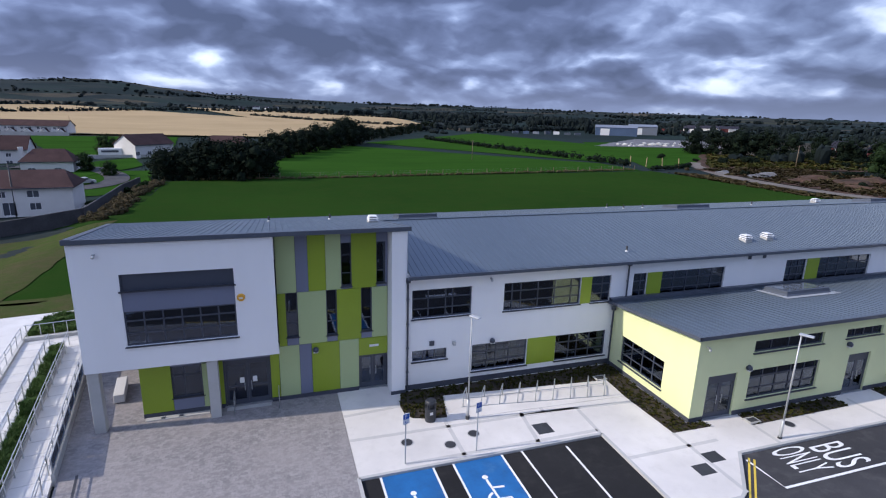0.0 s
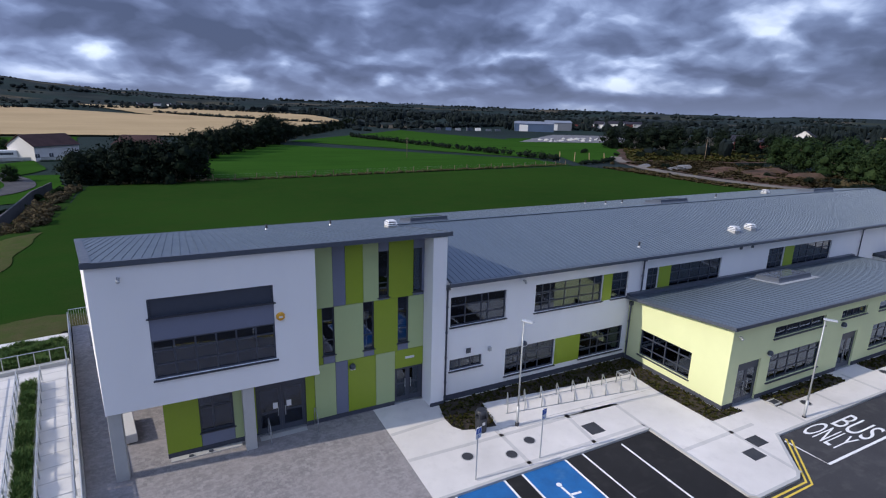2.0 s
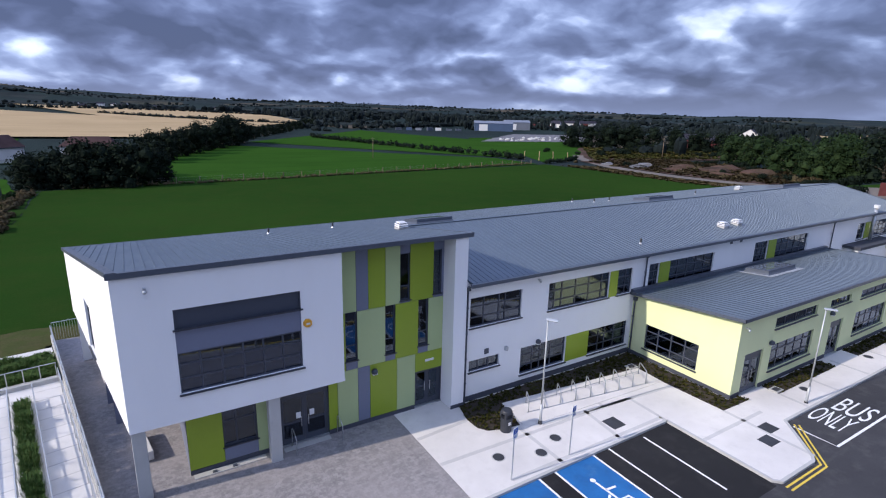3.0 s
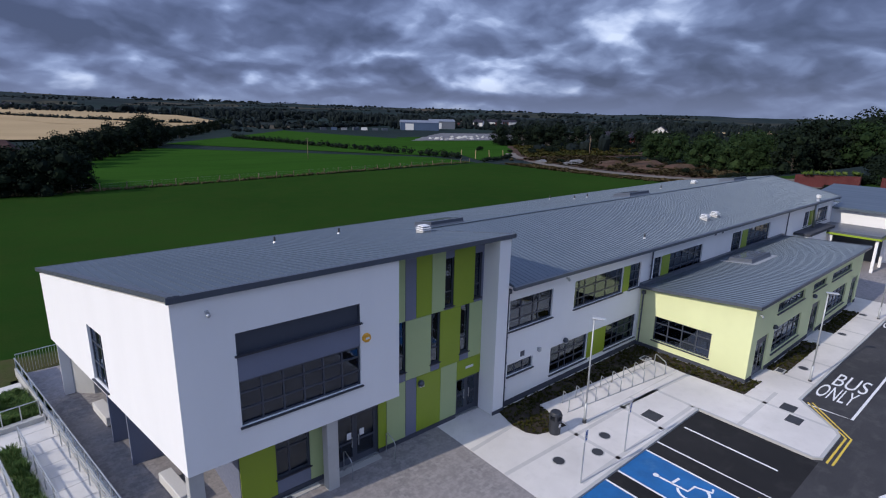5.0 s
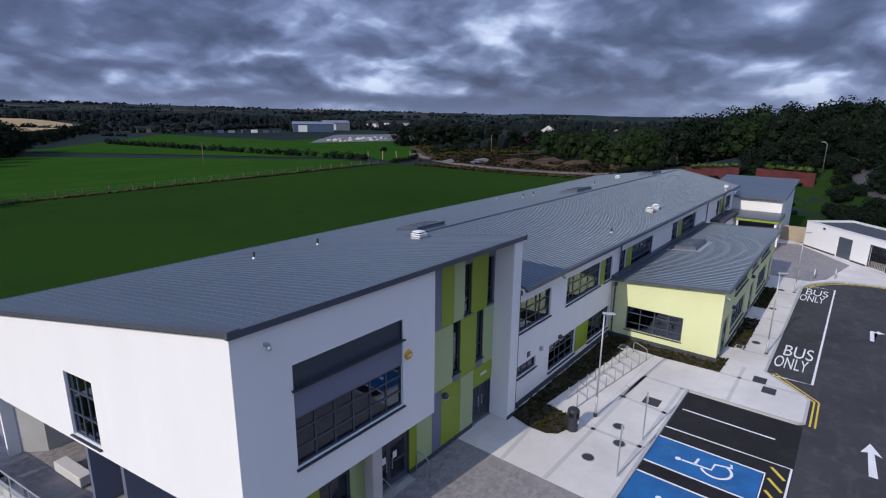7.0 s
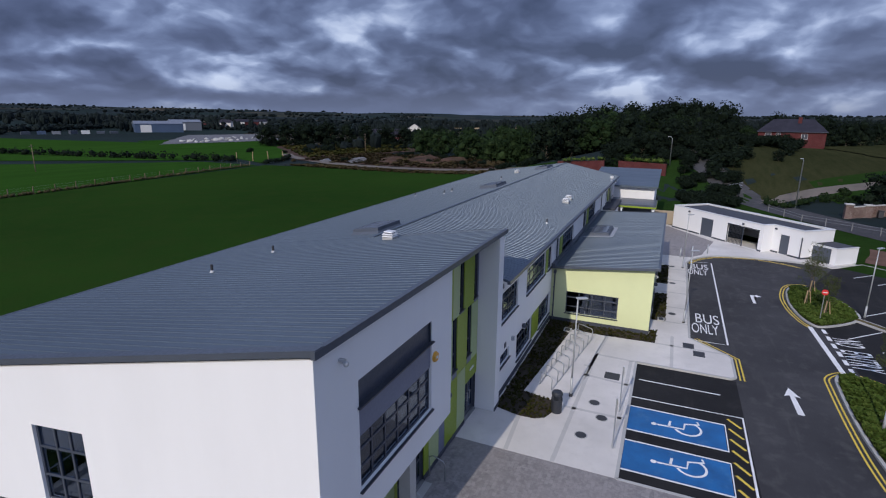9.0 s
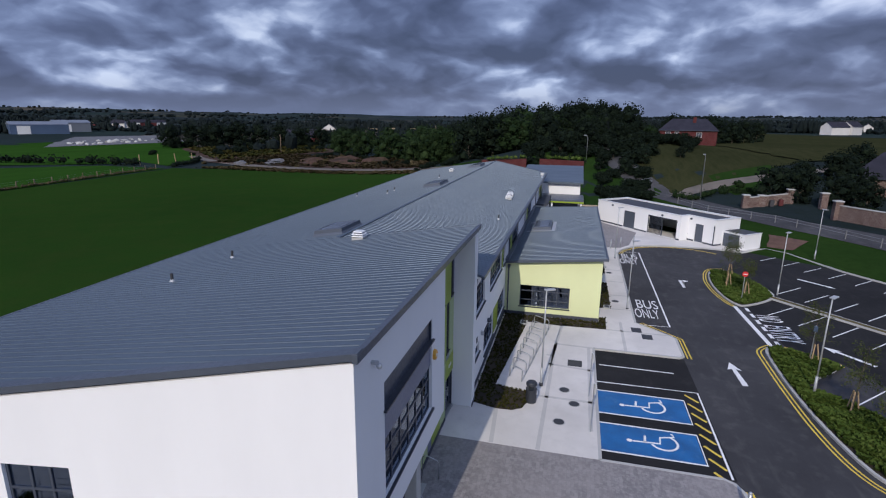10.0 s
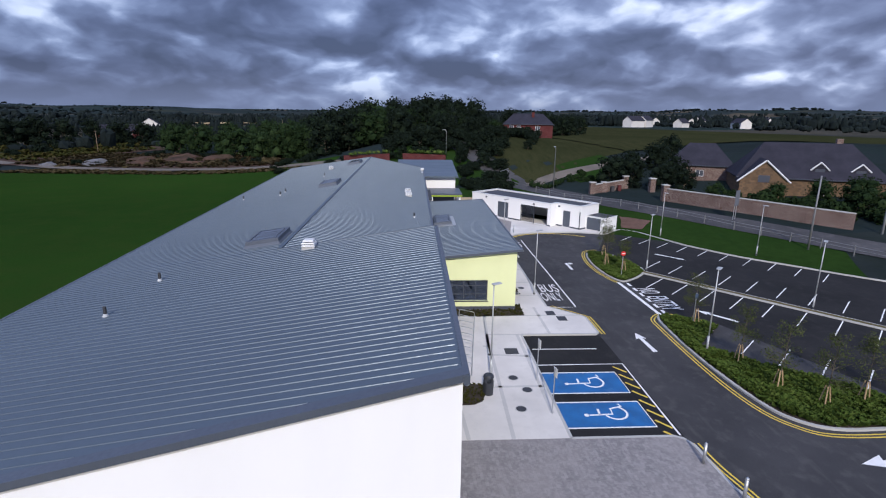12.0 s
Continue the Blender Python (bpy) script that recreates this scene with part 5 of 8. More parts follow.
for a, b_ in zip(vs, vs[1:]):
    for i in range(4):
        bm.faces.new((a[i], a[(i + 1) % 4], b_[(i + 1) % 4], b_[i]))
part("verge_trim", bm, FASCIA, school)
part("fascia", boxes((17.45, 41.3, 19.4, 19.495, annex_z(19.5) - 0.16, annex_z(19.5) + 0.04)), FASCIA, school, "dark grey fascia of the annex")
for xa, xb in ((17.42, 17.42), (41.22, 43.22)):
    bm = bmesh.new()
    vs = []
    for x0, y in ((xa, 19.4), (xb, 26.66)):
        for dx, dz in ((x0, -0.13), (x0, 0.04), (x0 + 0.12, 0.04), (x0 + 0.12, -0.13)):
            vs.append(bm.verts.new((dx, y, annex_z(y) + dz)))
    for i in range(4):
        bm.faces.new((vs[i], vs[(i + 1) % 4], vs[4 + (i + 1) % 4], vs[4 + i]))
    bm.faces.new(vs[:4])
    bm.faces.new(vs[4:])
    part("verge_trim", bm, FASCIA, school)
part("flashing", boxes((17.5, 43.1, 26.4, 26.665, annex_z(26.66) + 0.0, annex_z(26.66) + 0.22)), FASCIA, school, "dark flashing where annex roof meets wall")

# annex walls
A = facade(19.75)
a_front = ((18.72, 20.6, 0.06, 2.5), (21.45, 26.38, 0.84, 2.5), (21.45, 26.3, 3.48, 4.14), (28.62, 30.36, 0.06, 2.5), (28.05, 30.9, 3.55, 4.08), (32.2, 37.1, 0.84, 2.5), (32.4, 37.5, 3.46, 4.05), (38.6, 40.3, 0.06, 2.5))
part("wall", wall_mesh(A, 17.853, 40.9, 0, 4.70, 0.3, a_front), YELLOWGREEN, school, "pale yellow-green rendered annex wall")
AW = pose(17.85, 26.66, 0, 0, 0, -90)
b = wall_mesh(AW, 0.0, 6.907, 0, 5.0, 0.3, [(1.12, 4.75, 0.76, 2.4)])
part("wall", cut_top(b, (0, 19.55, annex_z(19.55) - 0.15), (0, 0.093, 1)), YELLOWGREEN, school, "pale yellow-green rendered annex end wall")
window(school, AW, 1.12, 4.75, 0.76, 2.4, [0.25, 0.5, 0.75], [0.3, 0.72], name="window", label="wide dark-framed annex window")
b = slab([(40.6, 20.06), (40.9, 20.06), (42.8, 26.6), (42.5, 26.6)], 0, 5.0)
part("wall", cut_top(b, (0, 19.55, annex_z(19.55) - 0.15), (0, 0.093, 1)), YELLOWGREEN, school, "pale yellow-green rendered annex end wall")
for u0, u1 in ((17.81, 18.7), (20.62, 28.6), (30.38, 38.58), (40.32, 40.9)):
    part("plinth", boxes((u0, u1, -0.03, -0.002, 0, 0.3), m=A), PLINTH, school)
part("plinth", boxes((0.0, 6.9, -0.03, -0.002, 0, 0.3), m=AW), PLINTH, school)
for h in (a_front[0], a_front[3], a_front[7]):
    door(school, A, *h, 2, 0.1, 0.32)
for h in (a_front[1], a_front[5]):
    window(school, A, *h, [0.2, 0.4, 0.6, 0.8], [0.32, 0.72], name="window", label="wide dark-framed annex window")
for h in (a_front[2], a_front[4], a_front[6]):
    window(school, A, *h, [0.25, 0.5, 0.75], [], name="window", label="narrow high-level strip window")
part("inner_wall", boxes((18.2, 41.4, 24.2, 24.3, 0.05, 3.9)), DIMINSIDE, school)


for u in (28.12, 29.39):
    part("wall_vent", boxes((u - 0.14, u + 0.14, -0.03, 0.0, 6.2, 6.48), m=M), FRAME, school, "small square dark wall vent")

# rainwater pipes
def pipe(x, y, z1):
    bm = tube(bmesh.new(), [(x, y, 0.05), (x, y, z1)], 0.05, 8)
    box(bm, x - 0.11, x + 0.11, y - 0.1, y + 0.08, z1, z1 + 0.22)
    for z in (1.2, 2.6, 4.0, 5.4):
        if z < z1:
            box(bm, x - 0.075, x + 0.075, y - 0.03, y + 0.07, z, z + 0.05)
    part("downpipe", bm, FRAME, school, "dark grey rainwater pipe with hopper")


pipe(4.86, 26.55, 6.35)
pipe(18.6, 26.55, 6.4)
pipe(43.9, 26.55, 6.4)
pipe(17.72, 26.42, 3.7)


# rooflights, vents and roof fans
ROOFGLASS = plain("rooflight_glass", (0.12, 0.14, 0.17), 0.1, 0, 0.1)
def rooflight(x0, x1, y0, y1, zf, label):
    t = thing("rooflight", label, "rooflight", ((x0 + x1) / 2, (y0 + y1) / 2, zf((y0 + y1) / 2)), "rooflights")
    bm = bmesh.new()

    def ring(inset, up):
        return [bm.verts.new((x, y, zf(y) + up)) for x, y in ((x0 + inset, y0 + inset), (x1 - inset, y0 + inset), (x1 - inset, y1 - inset), (x0 + inset, y1 - inset))]

    rs = [ring(-0.12, -0.01), ring(-0.02, 0.14), ring(0.0, 0.33), ring(0.16, 0.35)]
    for a, b in zip(rs, rs[1:]):
        for i in range(4):
            bm.faces.new((a[i], a[(i + 1) % 4], b[(i + 1) % 4], b[i]))
    bm.faces.new(rs[0][::-1])
    part("upstand", bm, FASCIA, t, "dark grey kerb")
    n = max(2, int((x1 - x0) / 0.8))
    for i in range(n):
        g = bmesh.new()
        a, b = x0 + 0.17 + (x1 - x0 - 0.34) * i / n + 0.03, x0 + 0.17 + (x1 - x0 - 0.34) * (i + 1) / n - 0.03
        g.faces.new([g.verts.new((x, y, zf(y) + 0.346)) for x, y in ((a, y0 + 0.2), (b, y0 + 0.2), (b, y1 - 0.2), (a, y1 - 0.2))])
        part("pane", g, ROOFGLASS, t, "grey reflective rooflight pane")
    return t


rooflight(6.2, 8.8, 34.35, 36.0, north_z, "low dark-kerbed rooflight on the metal roof")
rooflight(29.0, 32.2, 34.7, 36.3, north_z, "low dark-kerbed rooflight on the metal roof")
rooflight(51.0, 54.5, 34.7, 36.3, north_z, "low dark-kerbed rooflight on the metal roof")
t = rooflight(28.6, 32.2, 24.0, 25.6, annex_z, "low dark-kerbed rooflight on the annex roof")
bm = bmesh.new()
for xa, xb, ya, yb in ((28.1, 32.7, 23.55, 23.87), (32.33, 32.7, 23.87, 26.1), (28.1, 28.47, 23.87, 26.1)):
    box(bm, xa, xb, ya, yb, 0.0, 0.006)
for v in bm.verts:
    v.co.z += annex_z(v.co.y) + 0.03
part("apron", bm, LAMPWHITE, t, "pale metal apron flashing")


def roof_fan(x, y, zf):
    z = zf(y)
    t = thing("roof_fan", "white louvred roof extract cowl", "roof vent", (x, y, z), "roof fans")
    part("base", bevel(boxes((x - 0.3, x + 0.3, y - 0.3, y + 0.3, z - 0.08, z + 0.12)), 0.02), KERB, t)
    for k in range(3):
        bm = bmesh.new()
        r = 0.44 if k < 2 else 0.36
        bmesh.ops.create_cone(bm, cap_ends=True, segments=4, radius1=r, radius2=r - 0.05, depth=0.05, matrix=pose(x, y, z + 0.18 + 0.11 * k, 0, 0, 45))
        part("louvre", bm, WHITEMETAL, t)
    part("core", boxes((x - 0.2, x + 0.2, y - 0.2, y + 0.2, z + 0.12, z + 0.4)), FRAME, t)
    return t


for x, y, zf in ((4.1, 32.4, north_z), (29.0, 28.0, south_z), (31.0, 28.1, south_z), (48.6, 38.1, north_z)):
    roof_fan(x, y, zf)


def roof_vent(x, y, zf):
    z = zf(y)
    t = thing("roof_vent", "short soil vent pipe through the roof", "roof vent", (x, y, z), "roof vents")
    part("pipe", tube(bmesh.new(), [(x, y, z - 0.1), (x, y, z + 0.36)], 0.06, 8), DARKIRON, t)
    bm = bmesh.new()
    bmesh.ops.create_cone(bm, cap_ends=True, segments=10, radius1=0.12, radius2=0.065, depth=0.1, matrix=Matrix.Translation((x, y, z + 0.05)))
    part("collar", bm, LAMPWHITE, t, "pale weathering collar")


for x, y, zf in ((-1.95, 38.4, north_z), (2.15, 38.4, north_z), (19.0, 27.5, south_z), (27.6, 39.5, north_z), (29.6, 39.5, north_z), (28.4, 43.0, north_z), (40.0, 37.6, north_z)):
    roof_vent(x, y, zf)
t = thing("flue", "stainless steel boiler flue with a shiny cap", "flue", (51.6, 26.4, 4.0))
part("pipe", tube(bmesh.new(), [(51.6, 26.4, 3.9), (51.6, 26.4, 7.2)], 0.16, 12), STEEL, t, smooth=True)
part("cap", tube(bmesh.new(), [(51.6, 26.4, 7.2), (51.6, 26.4, 7.5)], 0.24, 12), WHITEMETAL, t)

# small fittings on the walls
for x, y, z in ((-9.08, 26.5, 8.6), (9.6, 26.67, 6.15), (18.3, 19.75, 4.1)):
    t = thing("security_camera", "small grey wall-mounted security camera", "camera", (x, y, z), "security cameras")
    part("bracket", boxes((x - 0.05, x + 0.05, y - 0.18, y, z + 0.05, z + 0.12)), STEEL, t)
    bm = bmesh.new()
    bmesh.ops.create_uvsphere(bm, u_segments=10, v_segments=6, radius=0.075, matrix=Matrix.Translation((x, y - 0.2, z)))
    part("dome", bm, STEEL, t, smooth=True)
for x, y, z in ((0.1, 27.45, 2.75), (9.85, 26.67, 2.5), (21.2, 19.75, 2.72), (28.3, 19.75, 3.2)):
    t = thing("wall_light", "small dark half-round wall light", "wall light", (x, y, z), "wall lights")
    bm = bmesh.new()
    bmesh.ops.create_uvsphere(bm, u_segments=12, v_segments=8, radius=0.16, matrix=Matrix.Translation((x, y - 0.1, z)))
    part("housing", bm, FRAME, t, smooth=True)
    part("diffuser", boxes((x - 0.12, x + 0.12, y - 0.2, y - 0.02, z - 0.14, z - 0.09)), WHITEMETAL, t)
t = thing("alarm_box", "orange octagonal alarm sounder box on the wall", "alarm box", (-3.32, 26.5, 6.26))
bm = bmesh.new()
bmesh.ops.create_cone(bm, cap_ends=True, segments=8, radius1=0.2, radius2=0.17, depth=0.1, matrix=pose(-3.32, 26.45, 6.26, 90, 22.5, 0))
part("cover", bm, ORANGE, t)
part("label_plate", boxes((-3.4, -3.24, 26.385, 26.398, 6.22, 6.3)), WHITEMETAL, t, "plain pale label plate")
t = thing("wall_vent", "small dark square wall vent", "vent", (6.26, 26.67, 2.72))
part("grille", boxes((6.12, 6.4, 26.63, 26.668, 2.58, 2.86)), FRAME, t)
t = thing("wall_speaker", "small pale wall-mounted horn", "loudspeaker", (7.55, 26.67, 2.6))
part("horn", boxes((7.47, 7.63, 26.5, 26.668, 2.5, 2.72)), LAMPWHITE, t)
t = thing("wall_plate", "small blank white sign plate on the lime panel", "sign", (3.2, 27.45, 2.62))
part("plate", boxes((2.95, 3.45, 27.42, 27.446, 2.56, 2.68)), WHITEMETAL, t)

# lower blocks beyond the main range
end = thing("end_block", "single-storey white rendered wing with a grey roof", "building", (61, 24, 0))
b = boxes((61.4, 72, 21.3, 30, 0, 6.6), (58.95, 61.395, 21.3, 26.6, 0, 6.6))
part("wall", cut_top(b, (58.6, 0, 5.45), (-0.09, 0, 1)), WHITE, end, "white rendered wall")
bm = bmesh.new()
vs = [bm.verts.new((x, y, 5.45 + (x - 58.6) * 0.09 + dz)) for dz in (0, 0.22) for x, y in ((58.2, 20.9), (72.3, 20.9), (72.3, 30.2), (61.5, 30.2), (61.5, 26.6), (58.2, 26.6))]
bm.faces.new(vs[:6][::-1])
bm.faces.new(vs[6:])
for i in range(6):
    bm.faces.new((vs[i], vs[(i + 1) % 6], vs[6 + (i + 1) % 6], vs[6 + i]))
part("roof", bm, ROOF, end, "grey metal roof")
can = thing("entrance_canopy", "flat-roofed canopy with a lime green fascia on posts", "canopy", (54, 22, 0))
part("roof", boxes((52.8, 58.55, 20.8, 26.6, 3.55, 3.85)), FASCIA, can)
part("fascia", boxes((52.75, 52.8, 20.75, 26.6, 3.42, 3.62), (52.8, 58.5, 20.75, 20.8, 3.42, 3.62)), LIME, can, "lime green edge trim")
for x, y in ((53.1, 21.1), (53.1, 25.0), (56.5, 21.1)):
    part("post", boxes((x - 0.12, x + 0.12, y - 0.12, y + 0.12, 0, 3.55)), WHITE, can)
part("glazing", boxes((58.4, 58.55, 21.5, 26.5, 0.1, 3.4)), FRAME, can, "dark glazed lobby front")
po = thing("boiler_lobby", "flat-roofed white porch below the flue", "building", (50, 26, 0))
part("wall", boxes((46.8, 54.5, 25.4, 26.66, 0, 3.85)), WHITE, po)
part("roof", boxes((46.6, 54.7, 25.2, 26.66, 3.86, 4.12)), FELT, po)

# ---- trees and hedges ----


def blob(verts, faces, c, r, squash, rng, sub=0):
    """A rough many-sided lump, to fill the inside of a crown."""
    bm = bmesh.new()
    bmesh.ops.create_icosphere(bm, subdivisions=1 + sub, radius=1.0)
    k = len(verts)
    seed = rng.uniform(0, 50)
    for v in bm.verts:
        f = r * (0.8 + 0.45 * noise.noise(v.co * 1.7 + Vector((seed, 0, 0))))
        verts.append(Vector((c[0] + v.co.x * f, c[1] + v.co.y * f, c[2] + v.co.z * f * squash)))
    for f in bm.faces:
        faces.append(tuple(k + v.index for v in f.verts))
    bm.free()


def leaf_cards(verts, faces, c, r, squash, n, size, rng):
    for _ in range(n):
        d = Vector((rng.gauss(0, 1), rng.gauss(0, 1), rng.gauss(0, 1) + 0.15)).normalized()
        p = Vector(c) + Vector((d.x, d.y, d.z * squash)) * r * rng.uniform(0.78, 1.12)
        nrm = (d + Vector((rng.gauss(0, 0.5), rng.gauss(0, 0.5), rng.gauss(0, 0.5)))).normalized()
        a = nrm.orthogonal().normalized()
        a = Matrix.Rotation(rng.uniform(0, 6.28), 3, nrm) @ a
        b = nrm.cross(a)
        s = size * rng.uniform(0.55, 1.25)
        k = len(verts)
        verts += [p - a * s * 0.5, p + b * s * 0.38 + nrm * s * 0.1, p + a * s * 0.55, p - b * s * 0.38 + nrm * s * 0.1]
        faces.append((k, k + 1, k + 2, k + 3))


def from_lists(name, verts, faces, mat, parent=None, label=""):
    me = bpy.data.meshes.new(name)
    me.from_pydata([tuple(v) for v in verts], [], faces)
    me.materials.append(mat)
    ob = new(name, me)
    if parent is not None:
        ob.parent = parent
        ob.matrix_parent_inverse = parent.matrix_world.inverted()
    if label:
        ob["label"] = label
    return ob


def broadleaf(seed, height, spread, mat, label, at, bare=0.0, cards=1500, leaf=0.62):
    rng = random.Random(seed)
    t = thing("tree", label, "tree", at, "trees")
    o = Vector(at)
    bm = bmesh.new()
    top = o + Vector((rng.uniform(-0.4, 0.4), rng.uniform(-0.4, 0.4), height * 0.62))
    tube(bm, [o + Vector((0, 0, -0.4)), o + Vector((0, 0, height * 0.12)), o.lerp(top, 0.55), top], height * 0.028, 7, height * 0.008)
    verts, faces = [], []
    n = 13
    for i in range(n):
        a = 2 * math.pi * i / n + rng.uniform(-0.3, 0.3)
        lev = bare + 0.13 + 0.66 * (i * 5 % n) / (n - 1) + rng.uniform(-0.04, 0.04)
        rr = spread * rng.uniform(0.3, 0.6) * (1.1 - 0.8 * abs(lev - 0.4))
        c = o + Vector((math.cos(a) * rr, math.sin(a) * rr, height * lev))
        st = o.lerp(top, min(0.95, lev))
        tube(bm, [st, st.lerp(c, 0.5) + Vector((0, 0, 0.2)), c], height * 0.010, 5, height * 0.004)
        r = spread * rng.uniform(0.26, 0.38)
        blob(verts, faces, c, r * 0.72, 0.85, rng)
        leaf_cards(verts, faces, c, r, 0.85, cards // (n + 2), leaf, rng)
    for c, r in ((o + Vector((0, 0, height * 0.84)), spread * 0.33), (o + Vector((0, 0, height * 0.58)), spread * 0.42)):
        blob(verts, faces, c, r * 0.72, 0.9, rng)
        leaf_cards(verts, faces, c, r, 0.95, cards // (n + 2), leaf, rng)
    part("trunk", bm, BARK, t)
    from_lists("crown", verts, faces, mat, t)
    return t


def conifer(seed, height, spread, mat, label, at):
    rng = random.Random(seed)
    t = thing("tree", label, "tree", at, "trees")
    o = Vector(at)
    part("trunk", tube(bmesh.new(), [o + Vector((0, 0, -0.4)), o + Vector((0, 0, height * 0.95))], height * 0.02, 6, 0.03), BARK, t)
    verts, faces = [], []
    for i in range(11):
        f = i / 10
        z = height * (0.1 + 0.86 * f)
        r = spread * (1 - f) ** 0.7 * 0.5 + 0.3
        for k in range(max(2, int(6 * (1 - f)))):
            a = rng.uniform(0, 6.28)
            leaf_cards(verts, faces, o + Vector((math.cos(a) * r * 0.6, math.sin(a) * r * 0.6, z)), r * 0.7, 0.9, 34, 0.5, rng)
        blob(verts, faces, o + Vector((0, 0, z)), r * 0.85, 1.3, rng)
    from_lists("crown", verts, faces, mat, t)
    return t


def bush(seed, height, spread, mat, label, at, category="shrub", leaf=0.35):
    rng = random.Random(seed)
    verts, faces = [], []
    o = Vector(at)
    for i in range(6):
        a = rng.uniform(0, 6.28)
        c = o + Vector((math.cos(a) * spread * 0.28, math.sin(a) * spread * 0.28, height * rng.uniform(0.3, 0.6)))
        r = height * rng.uniform(0.3, 0.45)
        blob(verts, faces, c, r * 0.75, 0.9, rng)
        leaf_cards(verts, faces, c, r, 0.9, 95, leaf, rng)
    me_ob = from_lists("shrub", [v - o for v in verts], faces, mat)
    me_ob.location = o
    return tagged(me_ob, label, category, "shrubs")


def scaled(x, y, s, h=1.0, sink=0.15):
    return pose(x, y, land(x, y) - sink, 0, 0, random.uniform(0, 360)) @ Matrix.Diagonal((s, s, s * h, 1))


random.seed(11)
spots = {"leafy": [], "dark": [], "fir": []}
# dark clump at the corner of the playing field, the row behind it, the belt to the east
for x, y, h in ((-20.5, 126, 6.2), (-21.6, 129, 6), (-23, 125, 5.6), (-24, 129, 6), (-17.1, 124.5, 6.0), (-16.4, 129, 7.4), (-14.3, 126, 8), (-11.7, 124.5, 7.8), (-9.1, 126, 8.3), (-6.5, 124.5, 7.7), (-4.4, 126, 7.4), (-2.2, 127.5, 6.6), (-13.8, 132, 8), (-9.1, 132.5, 8.2), (-5.2, 133, 7.6), (-11.7, 139, 8.2), (-6.5, 140, 7.8)):
    spots["dark"].append((x, y, h))
for x, y, h in ((-1, 182, 7.5), (5, 194, 8.4), (10, 205, 8.8), (16, 217, 9.2), (21, 229, 9.6), (28, 240, 11), (33, 250, 11.4), (38, 258, 11.6), (42, 265, 10), (0, 171, 6.8), (3, 179, 7.4), (8, 192, 8), (13, 203, 8.4), (19, 216, 9), (25, 228, 10), (32, 240, 11)):
    spots["dark"].append((x, y, h))
for x, y, h in ((54, 300, 7), (62, 316, 6.5), (70, 332, 7), (78, 348, 6), (86, 366, 7), (96, 386, 6), (106, 408, 7), (118, 432, 6.5), (132, 460, 7.5), (148, 490, 7)):
    spots["dark"].append((x, y, h))
# east belt, its crowns reaching a level that falls off to both sides
def belt_top(x, y):
    a = (y - 27) / (x + 20)
    for (a0, z0), (a1, z1) in zip(BELT, BELT[1:]):
        if a0 <= a <= a1:
            return z0 + (z1 - z0) * (a - a0) / (a1 - a0)
    return 12.0


BELT = ((-0.25, 11.5), (-0.13, 14.2), (-0.046, 15.9), (0.037, 17.3), (0.119, 17.6), (0.182, 14.6), (0.23, 12.0))
rng = random.Random(5)
for i in range(80):
    u = rng.random()
    x, y = 128 + rng.uniform(-3, 62) , 66 - u * 74
    if y < 8 and x < 145:
        continue
    spots["leafy" if rng.random() < 0.35 else "dark"].append((x, y, max(5.0, belt_top(x, y) - land(x, y)) * rng.uniform(0.76, 0.98)))
for i in range(26):
    x, y = 196 + rng.uniform(0, 16), 70 - i * 2.6 + rng.uniform(-1, 1)
    spots["fir" if i % 4 == 0 else "dark"].append((x, y, (belt_top(x, y) - 0.5) * rng.uniform(0.84, 0.96)))
for x, y, h in ((150, 75, 9), (158, 84, 10), (166, 92, 9.5), (172, 102, 10), (178, 112, 9), (163, 74, 11), (140, 66, 8.5), (134, 60, 9), (186, 96, 11), (190, 120, 10), (182, 82, 12)):
    spots["leafy"].append((x, y, h))
# round the houses and along the road
for x, y, h in ((97, 12, 3.2), (99, 17, 3.6), (101, 22, 3.6), (95, 8, 3), (104, 8, 3.4), (108, 14, 4.2), (112, 5, 3.2), (116, 20, 6.5), (110, 26, 5.5), (104, 30, 3.4), (120, 12, 6), (112, -1, 2.8), (120, -4, 2.6)):
    spots["dark"].append((x, y, h))
for x, y, h in ((76, -13, 5.5), (79, -10, 5), (83, -13, 5.5), (72, -17, 5), (68, -19, 4.6), (86, -17, 5.5), (76, -21, 5.5), (90, -24, 6), (96, -30, 6)):
    spots["dark"].append((x, y, h))
for x, y, h in ((52, -31, 4.4), (50, -35, 4.8), (47, -34, 4), (45, -37, 4.6), (56, -27, 3.2), (61, -20.5, 3.2), (42, -40, 5), (38, -46, 7), (36, -50, 8)):
    spots["leafy"].append((x, y, h))
for x, y, h in ((178, -22, 9), (186, -30, 9), (196, -36, 8), (208, -44, 8), (220, -30, 10), (214, -14, 10), (170, 6, 10), (176, 14, 10), (164, -4, 5)):
    spots["dark"].append((x, y, h))
# trees beyond the rough ground, in front of the red and white houses
for x, y, h in ((196, 198, 12), (203, 190, 12.5), (210, 183, 12), (217, 176, 11), (223, 168, 10.5), (229, 160, 10), (237, 154, 9), (190, 205, 11), (246, 156, 8.5), (260, 150, 9), (255, 140, 9), (275, 140, 9), (206, 196, 11), (214, 188, 11)):
    spots["dark"].append((x, y, h))
for x, y, h in ((-44, 150, 4.5), (-37, 141, 4), (-50, 192, 5.5)):
    spots["leafy"].append((x, y, h))

